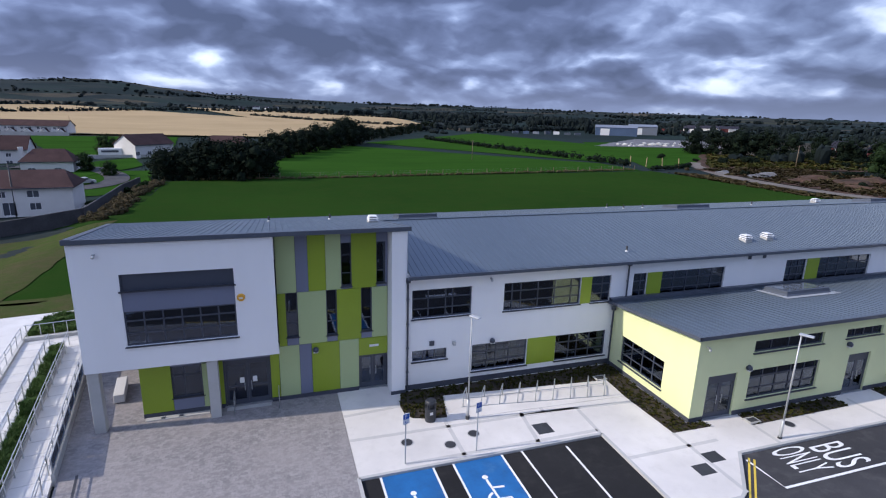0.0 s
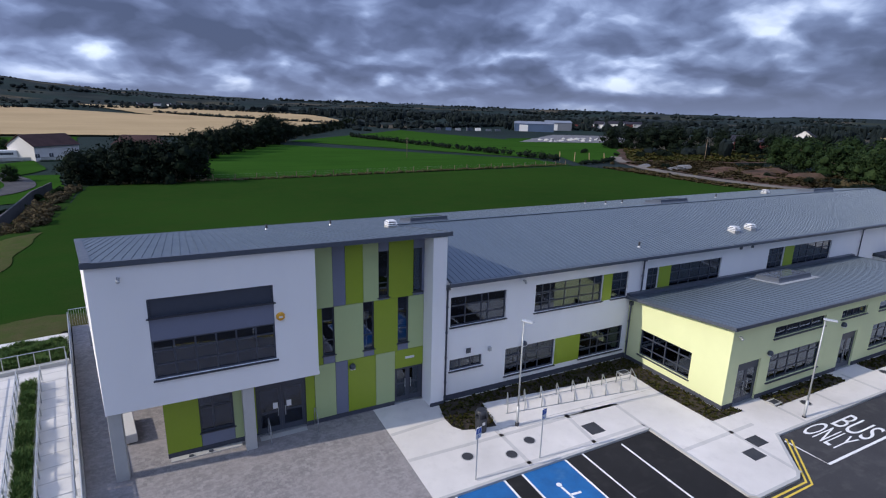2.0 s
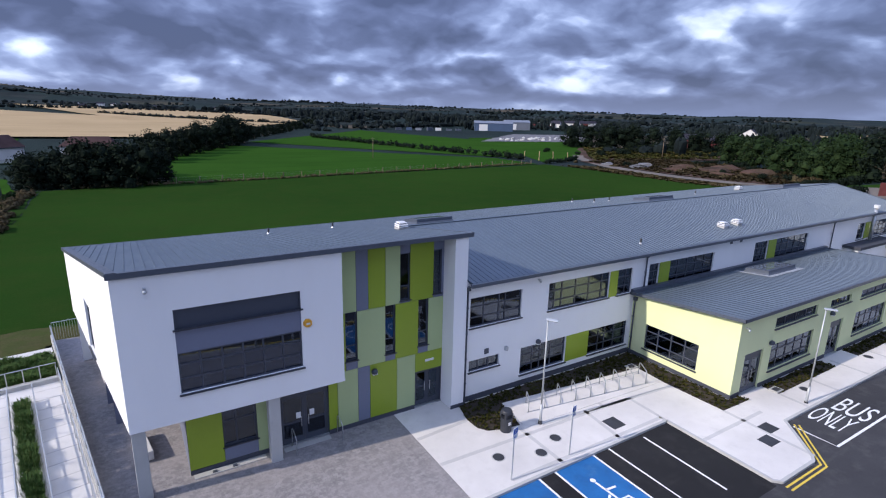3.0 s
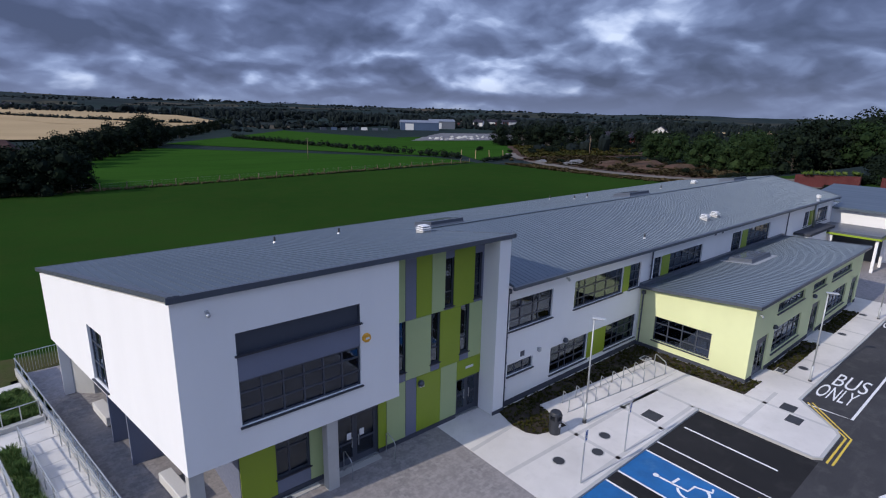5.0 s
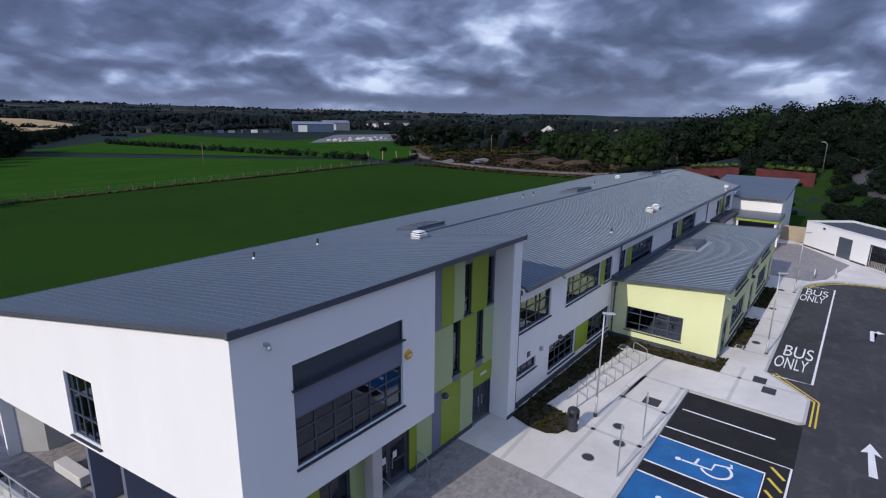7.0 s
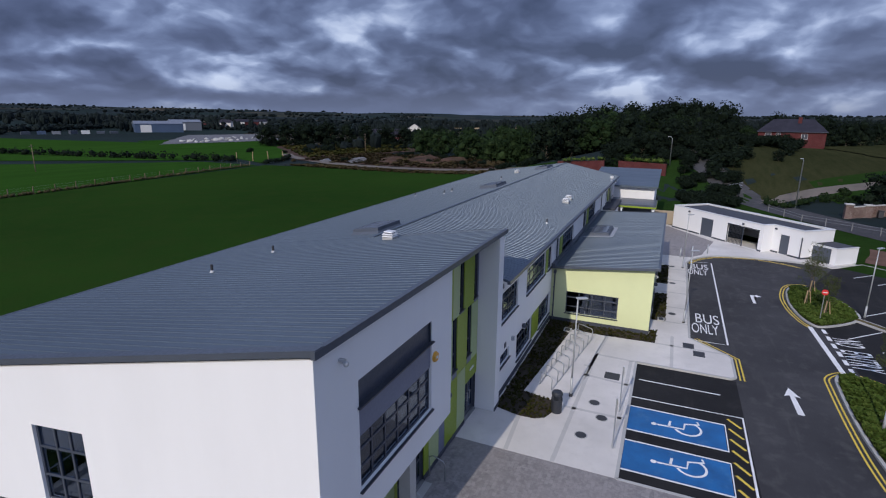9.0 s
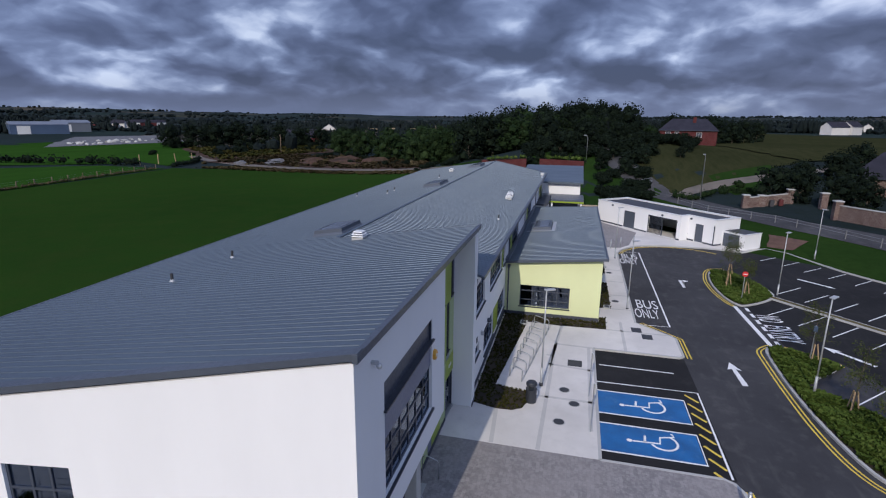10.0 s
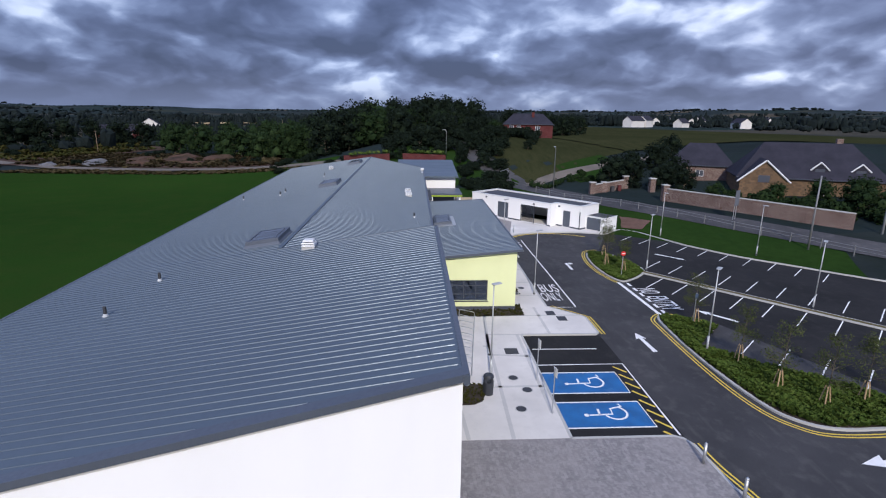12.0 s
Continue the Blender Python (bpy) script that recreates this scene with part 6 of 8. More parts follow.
proto = {
    "dark": [broadleaf(s, 10, sp, LEAFDARK, "dense dark green broadleaf tree", (146 + i * 8, 24 + 7 * i, land(146 + i * 8, 24 + 7 * i) - 0.3)) for i, (s, sp) in enumerate(((1, 6.5), (2, 7.5), (3, 6.0), (4, 7.0)))],
    "leafy": [broadleaf(s, 10, sp, LEAF, "mid-green broadleaf tree in full leaf", (134 + 6 * i, 60 + 3 * i, land(134 + 6 * i, 60 + 3 * i))) for i, (s, sp) in enumerate(((6, 7.5), (7, 8.5), (8, 6.5)))],
    "fir": [conifer(9, 12, 5.0, LEAFDARK, "tall dark conifer in a shelter belt", (197, 72, land(197, 72)))],
}
for kind, list_ in spots.items():
    for i, (x, y, h) in enumerate(list_):
        p = proto[kind][i % len(proto[kind])]
        base = 12 if kind == "fir" else 10
        copy_thing(p, scaled(x, y, h / base * random.uniform(0.92, 1.08), random.uniform(0.95, 1.1)))

shrub_dark = bush(21, 2.0, 2.6, LEAFDARK, "dense dark green shrub", (130, 70, land(130, 70)))
shrub_dry = bush(22, 1.2, 1.8, leaves("dry_scrub", (0.07, 0.055, 0.03), (0.12, 0.095, 0.055), (0.055, 0.065, 0.028)), "dry tan scrub bush", (-23.5, 118, land(-23.5, 118)), leaf=0.3)
shrub_green = bush(23, 1.6, 2.2, LEAF, "rounded mid-green garden shrub", (60, -23, land(60, -23)))


def scatter(proto_ob, pts, lo=0.7, hi=1.3):
    for x, y in pts:
        s = random.uniform(lo, hi)
        copy_thing(proto_ob, scaled(x, y, s, random.uniform(0.8, 1.15), 0.1))


scatter(shrub_dry, [(-22.4 - 4.0 * random.random(), 82 + 0.62 * k) for k in range(64)], 0.5, 1.2)
ground_cover("scrub", [(118, 62), (166, 66), (170, 138), (130, 136)], 2600, 1.1, 0.9, leaves("brown_scrub", (0.022, 0.018, 0.010), (0.045, 0.034, 0.018), (0.02, 0.026, 0.010)), "low brown scrub and weeds on disturbed soil", 0, 4, True)
ground_cover("scrub", [(103, 46), (110, 62), (114, 95), (118, 122), (110, 128), (107, 90)], 900, 0.9, 0.6, leaves("tan_scrub", (0.05, 0.04, 0.02), (0.085, 0.066, 0.034), (0.035, 0.04, 0.014)), "dry tan weeds beside the track", 0, 4, True)
ground_cover("scrub", [(136, 140), (194, 128), (256, 168), (190, 196)], 1500, 1.4, 1.2, LEAFBED, "low brown and olive scrub before the trees", 0, 4, True)
scatter(shrub_dark, [(rng.uniform(128, 172), rng.uniform(70, 138)) for _ in range(26)], 0.5, 1.0)
scatter(shrub_dark, [(150 + k * 3.4 + rng.uniform(-3, 3), 168 - k * 1.1 + rng.uniform(-14, 14)) for k in range(24)], 0.8, 1.6)
scatter(shrub_dry, [(rng.uniform(122, 168), rng.uniform(62, 138)) for _ in range(40)], 0.6, 1.4)
scatter(shrub_dark, [(190 + i * 4.2 + rng.uniform(-2, 2), 200 - i * 4.0 + rng.uniform(-5, 5)) for i in range(22)], 1.6, 2.6)
scatter(shrub_dark, [(rng.uniform(103, 128), rng.uniform(6, 34)) for _ in range(48)], 1.0, 1.9)
scatter(shrub_dark, [(rng.uniform(128, 152), rng.uniform(-8, 12)) for _ in range(26)], 1.0, 1.8)
scatter(shrub_dark, [(rng.uniform(88, 128), rng.uniform(34, 62)) for _ in range(26)], 0.5, 1.1)
scatter(shrub_dark, [(64 + i * 1.6 + rng.uniform(-1, 1), 28 + rng.uniform(-6, 10)) for i in range(22)], 0.35, 0.6)
scatter(shrub_dark, [(rng.uniform(78, 97), rng.uniform(9, 17)) for _ in range(30)], 0.6, 1.2)
scatter(shrub_green, [(62.5 - i * 1.35, -15.6 - i * 0.98 + rng.uniform(-1.6, -0.8)) for i in range(14)], 0.7, 1.15)
scatter(shrub_green, [(56 - i * 1.1 + rng.uniform(-0.8, 0.8), -24.5 - i * 0.75 + rng.uniform(-1.5, 1.5)) for i in range(16)], 0.8, 1.5)
scatter(shrub_green, [(rng.uniform(84, 92), rng.uniform(-10, -3)) for _ in range(8)], 0.5, 0.9)
scatter(shrub_green, [(rng.uniform(-30, -24), rng.uniform(100, 124)) for _ in range(8)], 0.5, 1.0)


def hedge(name, line, height, width, mat, label, per=9.0, leaf=0.5, lift=0.0):
    """A hedge: a rough core and many leaves along a line over the land."""
    rng = random.Random(int(abs(line[0][0]) * 10))
    verts, faces = [], []
    pts = smooth_line(line, 10)
    for (x0, y0), (x1, y1) in zip(pts, pts[1:]):
        ln = math.hypot(x1 - x0, y1 - y0)
        for i in range(max(1, int(ln / (width * 0.6)))):
            f = (i + rng.random()) / max(1, int(ln / (width * 0.6)))
            x, y = x0 + (x1 - x0) * f + rng.gauss(0, width * 0.1), y0 + (y1 - y0) * f + rng.gauss(0, width * 0.1)
            h = height * rng.uniform(0.7, 1.2)
            c = (x, y, land(x, y) + h * 0.48 + lift)
            blob(verts, faces, c, width * 0.42, h / width * 1.0, rng)
            leaf_cards(verts, faces, c, width * 0.52, h / width * 0.95, int(per * width), leaf, rng)
    return tagged(from_lists(name, verts, faces, mat), label, "hedge", kind="stuff")


hedge("hedge", [(88, 312), (96, 250), (104, 200), (109, 165), (112, 150)], 2.6, 3.0, LEAFDARK, "overgrown dark field hedge between two pastures", 8, 0.8)
hedge("hedge", [(-18, 123.4), (10, 124.5), (40, 128.2), (70, 132.2), (104, 136.5)], 0.75, 1.1, shrub_dry.data.materials[0], "low scrubby dry growth along the field fence", 14, 0.3)
hedge("hedge", [(110, 136), (122, 139), (134, 146)], 1.6, 2.2, LEAFDARK, "scrubby dark hedge by the track", 9, 0.5)
hedge("clipped_hedge", [(101.5, 41.5), (100.4, 33.5)], 1.0, 1.4, LEAFBRIGHT, "clipped bright green hedge on a brick wall", 22, 0.25, 2.35)
hedge("clipped_hedge", [(99.4, 29.0), (97.6, 21.5)], 1.0, 1.4, LEAFBRIGHT, "clipped bright green hedge on a brick wall", 22, 0.25, 2.35)
hedge("clipped_hedge", [(86, -3), (80, 1.5), (83, 4.5)], 1.4, 1.2, LEAF, "clipped garden hedge beside the lane", 20, 0.3)
hedge("hedge", [(150, -4), (170, -20), (200, -34)], 2.4, 2.6, LEAFDARK, "dark hedge round a house garden", 8, 0.6)
hedge("hedge", [(-300, 560), (-190, 700), (-60, 800), (90, 860), (240, 900)], 5, 7, HAZEDLEAF, "distant dark hedge across stubble fields", 2.2, 2.2)
hedge("hedge", [(-20, 690), (60, 590), (130, 520), (175, 480)], 4, 6, HAZEDLEAF, "distant dark hedge between stubble fields", 2.2, 2.0)
hedge("hedge", [(170, 430), (250, 470), (420, 560), (600, 640)], 6, 8, HAZEDLEAF, "distant dark hedge with trees", 2.2, 2.2)
hedge("hedge", [(290, 300), (340, 330), (400, 420)], 5, 7, HAZEDLEAF, "distant dark hedge beyond the yard", 2.2, 2.0)


def far_woods():
    """Hedgerow trees and woods of the far land, out to the hills."""
    rng = random.Random(77)
    verts, faces = [], []
    ico = bmesh.new()
    bmesh.ops.create_icosphere(ico, subdivisions=1, radius=1.0)
    base = [v.co.copy() for v in ico.verts]
    tris = [tuple(v.index for v in f.verts) for f in ico.faces]
    ico.free()

    def clump(x, y, w, h):
        """One far crown; the nearer ones are built of four smaller heads."""
        if math.hypot(x, y) < 900 and w > 2.6:
            for q in range(4):
                clump(x + rng.uniform(-0.6, 0.6) * w, y + rng.uniform(-0.6, 0.6) * w, min(2.5, w * 0.55), h * rng.uniform(0.65, 1.05))
            return
        k = len(verts)
        z = land(x, y)
        seed = rng.uniform(0, 90)
        for v in base:
            f = 0.75 + 0.6 * noise.noise(v * 1.9 + Vector((seed, 0, 0)))
            verts.append(Vector((x + v.x * w * f, y + v.y * w * f, z + h * 0.42 + v.z * h * 0.58 * f)))
        faces.extend(tuple(k + i for i in t) for t in tris)

    def open_land(x, y):
        return inside((x, y), [(-330, 320), (60, 296), (170, 560), (200, 1000), (-340, 920)]) or inside((x, y), [(40, 120), (200, 180), (340, 320), (280, 450), (160, 420), (20, 190)]) or (x < -20 and y < 330 and x > -130) or inside((x, y), [(110, -40), (150, -14), (430, -70), (430, -190), (120, -200)])

    for _ in range(330):
        r = 380 * (3900 / 380) ** rng.random()
        az = radians(rng.uniform(-38, 152))
        x, y = r * math.sin(az), 30 + r * math.cos(az)
        turn = rng.choice((0.3, 1.87, 0.8, 2.4)) + rng.uniform(-0.15, 0.15)
        ln = rng.uniform(80, 320) * (1 + r / 2500)
        stp = 7 + r * 0.006
        for i in range(int(ln / stp)):
            px_, py_ = x + math.cos(turn) * i * stp + rng.gauss(0, 1.5), y + math.sin(turn) * i * stp + rng.gauss(0, 1.5)
            if open_land(px_, py_) or rng.random() < 0.12:
                continue
            big = rng.random() < 0.3
            clump(px_, py_, rng.uniform(3.5, 6) * (1 + r / 3500), rng.uniform(7, 13) if big else rng.uniform(3, 6))
    for _ in range(60):
        r = 520 * (3900 / 520) ** rng.random()
        az = radians(rng.uniform(-30, 150))
        x, y = r * math.sin(az), 30 + r * math.cos(az)
        for i in range(rng.randint(14, 40)):
            px_, py_ = x + rng.gauss(0, 30 + r * 0.02), y + rng.gauss(0, 18 + r * 0.012)
            if not open_land(px_, py_):
                clump(px_, py_, rng.uniform(5, 8) * (1 + r / 4000), rng.uniform(9, 15))
    return tagged(from_lists("far_woods", verts, faces, HAZEDLEAF), "distant dark woods and hedgerow trees", "woods", kind="stuff")


far_woods()

# ---- houses round about ----


def house(label, at, turn, w, d, wall_h, roof_h, wall_mat, roof_mat, hip=0.0, wins=(), porch=None, chimneys=(), dormers=(), category="house", group=""):
    """A pitched-roof house: its front faces -y before the turn; wins: (x, z, width, height) on the front."""
    m = pose(*at, 0, 0, turn)
    t = thing("house", label, category, at, group)
    b = wall_mesh(m @ Matrix.Translation((0, -d / 2, 0)), -w / 2, w / 2, -1.5, wall_h, 0.3, [(x - a / 2, x + a / 2, z, z + h) for x, z, a, h in wins])
    part("wall", b, wall_mat, t)
    for sgn in (-1, 1):
        bm = bmesh.new()
        pts = [(sgn * w / 2, -d / 2 + 0.3, -1.5), (sgn * w / 2, d / 2, -1.5), (sgn * w / 2, d / 2, wall_h), (sgn * w / 2, 0, wall_h + (0 if hip else roof_h)), (sgn * w / 2, -d / 2 + 0.3, wall_h)]
        va, vb = [bm.verts.new(m @ Vector(p)) for p in pts], [bm.verts.new(m @ Vector((p[0] - sgn * 0.3, p[1], p[2]))) for p in pts]
        bm.faces.new(va)
        bm.faces.new(vb[::-1])
        for i in range(5):
            bm.faces.new((va[i], va[(i + 1) % 5], vb[(i + 1) % 5], vb[i]))
        part("gable_wall", bm, wall_mat, t)
    part("rear_wall", boxes((-w / 2 + 0.31, w / 2 - 0.31, d / 2 - 0.3, d / 2, -1.5, wall_h), m=m), wall_mat, t)
    ov = 0.35
    bm = bmesh.new()
    prof = []
    drop = roof_h / (d / 2) * ov
    ridge0, ridge1 = -w / 2 - ov + hip, w / 2 + ov - hip
    for dz in (0.0, 0.16):
        prof.append([bm.verts.new(m @ Vector(p)) for p in ((-w / 2 - ov, -d / 2 - ov, wall_h - drop + dz), (w / 2 + ov, -d / 2 - ov, wall_h - drop + dz), (w / 2 + ov, d / 2 + ov, wall_h - drop + dz), (-w / 2 - ov, d / 2 + ov, wall_h - drop + dz), (ridge0, 0, wall_h + roof_h + dz), (ridge1, 0, wall_h + roof_h + dz))])
    for k, vs in enumerate(prof):
        for f in ((0, 1, 5, 4), (2, 3, 4, 5), (1, 2, 5), (3, 0, 4)):
            if len(f) == 3 and not hip:
                continue
            bm.faces.new([vs[i] for i in (f if k else f[::-1])])
    lo, hi = prof
    for i, j in ((0, 1), (2, 3)) + (((1, 2), (3, 0)) if hip else ((1, 5), (5, 2), (3, 4), (4, 0))):
        bm.faces.new((lo[i], lo[j], hi[j], hi[i]))
    part("roof", bm, roof_mat, t)
    part("gutter", boxes((-w / 2 - ov, w / 2 + ov, -d / 2 - ov - 0.1, -d / 2 - ov, wall_h - drop, wall_h - drop + 0.14), m=m), FRAME, t)
    for x, z, a, h in wins:
        mm = m @ Matrix.Translation((0, -d / 2, 0))
        bm = bmesh.new()
        for q in ((x - a / 2, x + a / 2, z, z + 0.07), (x - a / 2, x + a / 2, z + h - 0.07, z + h), (x - a / 2, x - a / 2 + 0.07, z, z + h), (x + a / 2 - 0.07, x + a / 2, z, z + h), (x - 0.035, x + 0.035, z, z + h)):
            box(bm, q[0], q[1], 0.08, 0.14, q[2], q[3], m=mm)
        wi = part("window", bm, WHITEMETAL, t)
        part("pane", boxes((x - a / 2 + 0.03, x + a / 2 - 0.03, 0.1, 0.12, z + 0.03, z + h - 0.03), m=mm), FRAME, wi, "dark window pane")
    for x, y, zc in chimneys:
        part("chimney", bevel(boxes((x - 0.45, x + 0.45, y - 0.35, y + 0.35, wall_h + roof_h * 0.3, wall_h + roof_h + zc), m=m), 0.03), wall_mat if wall_mat is BRICK else HOUSEWHITE if category != "stone house" else BRICKWALL, t)
    for x, gw, gh in dormers:
        bm = bmesh.new()
        y0, y1 = -d / 2 + 0.9, -d / 2 + d * 0.42
        z0 = wall_h + 0.2
        pts = [(x - gw / 2, z0), (x + gw / 2, z0), (x + gw / 2, z0 + gh * 0.55), (x, z0 + gh), (x - gw / 2, z0 + gh * 0.55)]
        va, vb = [bm.verts.new(m @ Vector((p, y0, q))) for p, q in pts], [bm.verts.new(m @ Vector((p, y1, q))) for p, q in pts]
        bm.faces.new(va)
        for i in range(5):
            bm.faces.new((va[i], va[(i + 1) % 5], vb[(i + 1) % 5], vb[i]))
        dm = part("dormer", bm, roof_mat, t)
        bb = bmesh.new()
        for s in (-1, 1):
            tube(bb, [m @ Vector((x + s * (gw / 2 + 0.25), y0 - 0.1, z0 + gh * 0.45)), m @ Vector((x, y0 - 0.1, z0 + gh + 0.1))], 0.11, 4)
        part("bargeboard", bb, WHITEMETAL, dm, "white bargeboard")
        part("pane", boxes((x - gw * 0.3, x + gw * 0.3, y0 - 0.05, y0 - 0.01, z0 + 0.25, z0 + gh * 0.55), m=m), FRAME, dm)
    if porch:
        x, pw, pd, ph, rh, pm = porch
        bm = bmesh.new()
        pts = [(x - pw / 2, -1.5), (x + pw / 2, -1.5), (x + pw / 2, ph), (x, ph + rh), (x - pw / 2, ph)]
        va, vb = [bm.verts.new(m @ Vector((p, -d / 2 - pd, q))) for p, q in pts], [bm.verts.new(m @ Vector((p, -d / 2 - 0.01, q))) for p, q in pts]
        bm.faces.new(va)
        for i in range(5):
            bm.faces.new((va[i], va[(i + 1) % 5], vb[(i + 1) % 5], vb[i]))
        g = part("front_gable", bm, pm, t)
        bb, rr = bmesh.new(), bmesh.new()
        for s in (-1, 1):
            a0, a1 = Vector((x + s * (pw / 2 + 0.4), -d / 2 - pd - 0.25, ph - 0.35)), Vector((x, -d / 2 - pd - 0.25, ph + rh + 0.12))
            tube(bb, [m @ a0, m @ a1], 0.14, 4)
            back = Vector((0, pd + d * 0.3, 0))
            q = [a0 + Vector((0, 0.05, 0)), a1 + Vector((0, 0.05, 0)), a1 + back, a0 + Vector((0, pd + 0.4, 0))]
            top = [rr.verts.new(m @ (p + Vector((0, 0, 0.14)))) for p in q]
            bot = [rr.verts.new(m @ (p + Vector((0, 0, 0.0)))) for p in q]
            rr.faces.new(top)
            rr.faces.new(bot[::-1])
            for i in range(4):
                rr.faces.new((top[i], top[(i + 1) % 4], bot[(i + 1) % 4], bot[i]))
        part("bargeboard", bb, WHITEMETAL, g, "white bargeboard")
        part("gable_roof", rr, roof_mat, g)
        part("pane", boxes((x - 0.8, x + 0.8, -d / 2 - pd - 0.06, -d / 2 - pd - 0.01, 2.6, 3.7), m=m), FRAME, g)
    return t


semi = [(-7.6, 2.7, 1.5, 1.1), (-4.0, 2.7, 1.0, 1.0), (0.2, 2.7, 1.0, 1.0), (4.0, 2.7, 1.6, 1.1), (-6.9, 0.7, 1.5, 1.0), (-3.4, 0.05, 1.5, 2.0), (0.9, 0.05, 1.7, 2.0), (4.1, 0.8, 1.5, 1.1)]
house("two-storey white semi-detached house with a brown tiled roof", (-40.2, 98.6, -1.6), 6, 18.0, 8.6, 4.2, 2.1, HOUSEWHITE, TILES, 1.8, semi, chimneys=((-8.6, 0, 0.7),), group="estate houses")
house("white bungalow with a dark tiled hipped roof", (-51.5, 151, -1.5), 6, 10.2, 8, 3.3, 2.5, HOUSEWHITE, TILES, 2.4, [(-3, 0.6, 1.5, 1.2), (2, 0.6, 1.5, 1.2)], chimneys=((-5.3, -1, 0.6),), group="estate houses")
house("white two-storey house with a dark tiled roof", (-68.5, 171, -1.5), 6, 12, 8, 4.6, 3.2, HOUSEWHITE, TILES, 0, [(-3, 2.6, 1.2, 1.0), (2, 2.6, 1.2, 1.0), (2, 0.5, 1.4, 1.2)], group="estate houses")
house("white gabled bungalow with a dark roof by trees", (-38.5, 188, -0.4), 50, 13.5, 9.0, 4.0, 2.8, HOUSEWHITE, TILES, 0, [(-6, 0.8, 1.4, 1.2), (-2, 0.8, 1.4, 1.2), (4, 0.8, 1.4, 1.2)], group="estate houses")
house("low dark-roofed house behind trees", (-16, 214, -0.4), -10, 15, 9, 2.6, 2.8, HOUSEWHITE, TILES, 2.5, [(-4, 0.8, 1.4, 1.2), (3, 0.8, 1.4, 1.2)], group="estate houses")
for i in range(8):
    house("white terraced house with a dark roof and small porch", (-98.7 - 7.06 * i, 315 + 0.9 * i, -0.2), -7, 7.0, 9, 4.4, 2.6, HOUSEWHITE, TILES, 0, [(-1.8, 2.7, 1.2, 1.1), (1.6, 2.7, 1.2, 1.1), (-2.0, 0.6, 1.2, 1.2)], porch=(1.5, 2.8, 2.2, 1.9, 1.2, HOUSEWHITE), group="terrace")

house("large stone-fronted house with dark slate hipped roof and dormers", (64.2, -36.8, 2.2), -113, 20.4, 11, 3.4, 5.0, STONE, SLATES, 4.4, [(2.0, 0.7, 1.6, 1.3), (8.2, 0.7, 1.6, 1.3)], porch=(-6.9, 6.6, 2.0, 3.0, 2.9, STONE), chimneys=((4.6, 0.6, 0.9),), dormers=((1.2, 2.1, 2.1), (6.6, 2.1, 2.0)), category="stone house")
house("brick garage with a dark slate hipped roof", (80, -28, 3.1), -118, 11, 9, 3.0, 3.6, BRICKWALL, SLATES, 3.6, [(0, 0.8, 1.4, 1.2)])
house("red brick bungalow on a rise with a dark hipped roof", (156, -10.0, 8.6), -100, 15.5, 10.5, 3.3, 3.1, BRICK, SLATES, 3.4, [(-5.4, 1.2, 1.5, 1.7), (-3.0, 1.2, 1.2, 1.7), (3, 1.2, 1.5, 1.5)], chimneys=((1.5, -1.6, 0.6),))
house("red brick two-storey house with a dark roof", (268, 172, -0.2), -56, 11, 8, 5.0, 2.8, BRICK, SLATES, 2.4, [(-3, 3.0, 1.4, 1.2), (2, 3.0, 1.4, 1.2), (-3, 0.7, 1.4, 1.4), (2, 0.7, 1.4, 1.4)], porch=(3.2, 3.0, 1.4, 2.4, 1.5, HOUSEWHITE))
house("dark-roofed brick house beside a red one", (268, 190, -0.2), -56, 12, 8, 4.6, 2.8, BRICK, SLATES, 2.4, [(-3, 3.0, 1.4, 1.2), (2, 3.0, 1.4, 1.2)])
house("white gabled house with a dark roof", (372, 214, -0.2), 20, 9, 13, 5.4, 4.4, HOUSEWHITE, SLATES, 0, [(-2, 1.0, 1.4, 1.4), (2, 3.2, 1.4, 1.2)])
rng = random.Random(31)
for i in range(30):
    if i < 12:
        x = 505 + i * 13.5
        y = 562 + i * 6.5 + rng.uniform(-12, 12)
    elif i < 20:
        az, r = radians(rng.uniform(112, 125)), rng.uniform(420, 620)
        x, y = -20 + r * math.sin(az), 27 + r * math.cos(az)
    else:
        az, r = radians(rng.uniform(-4, 20)), rng.uniform(1300, 1700)
        x, y = r * math.sin(az), r * math.cos(az)
    house("small distant house with pale walls and a dark roof", (x, y, land(x, y)), rng.uniform(-70, 10), rng.uniform(10, 18), 8, rng.uniform(3.5, 6), 3.2, HOUSEWHITE if rng.random() < 0.75 or 12 <= i < 20 else BRICK, SLATES, 0, group="distant houses")

t = thing("red_cabins", "row of low red site cabins beside the sheds", "cabins", (426, 489, land(426, 489)))
for k in range(3):
    part("cabin", boxes((-22 + k * 15, -8.5 + k * 15, -2, 2, 0, 5 - k), m=pose(426, 489, land(426, 489), 0, 0, 20)), BRICK, t)
for k in range(14):
    az, r = radians(112 + k * 0.9 + (k % 3) * 0.3), 760 + 90 * (k % 4)
    x, y = -20 + r * math.sin(az), 27 + r * math.cos(az)
    house("small white house on the far slope", (x, y, land(x, y) + 1.5), -70 + 15 * (k % 5), 12 + 2 * (k % 3), 8, 3.6, 3.0, HOUSEWHITE, SLATES, 0, group="far white houses")
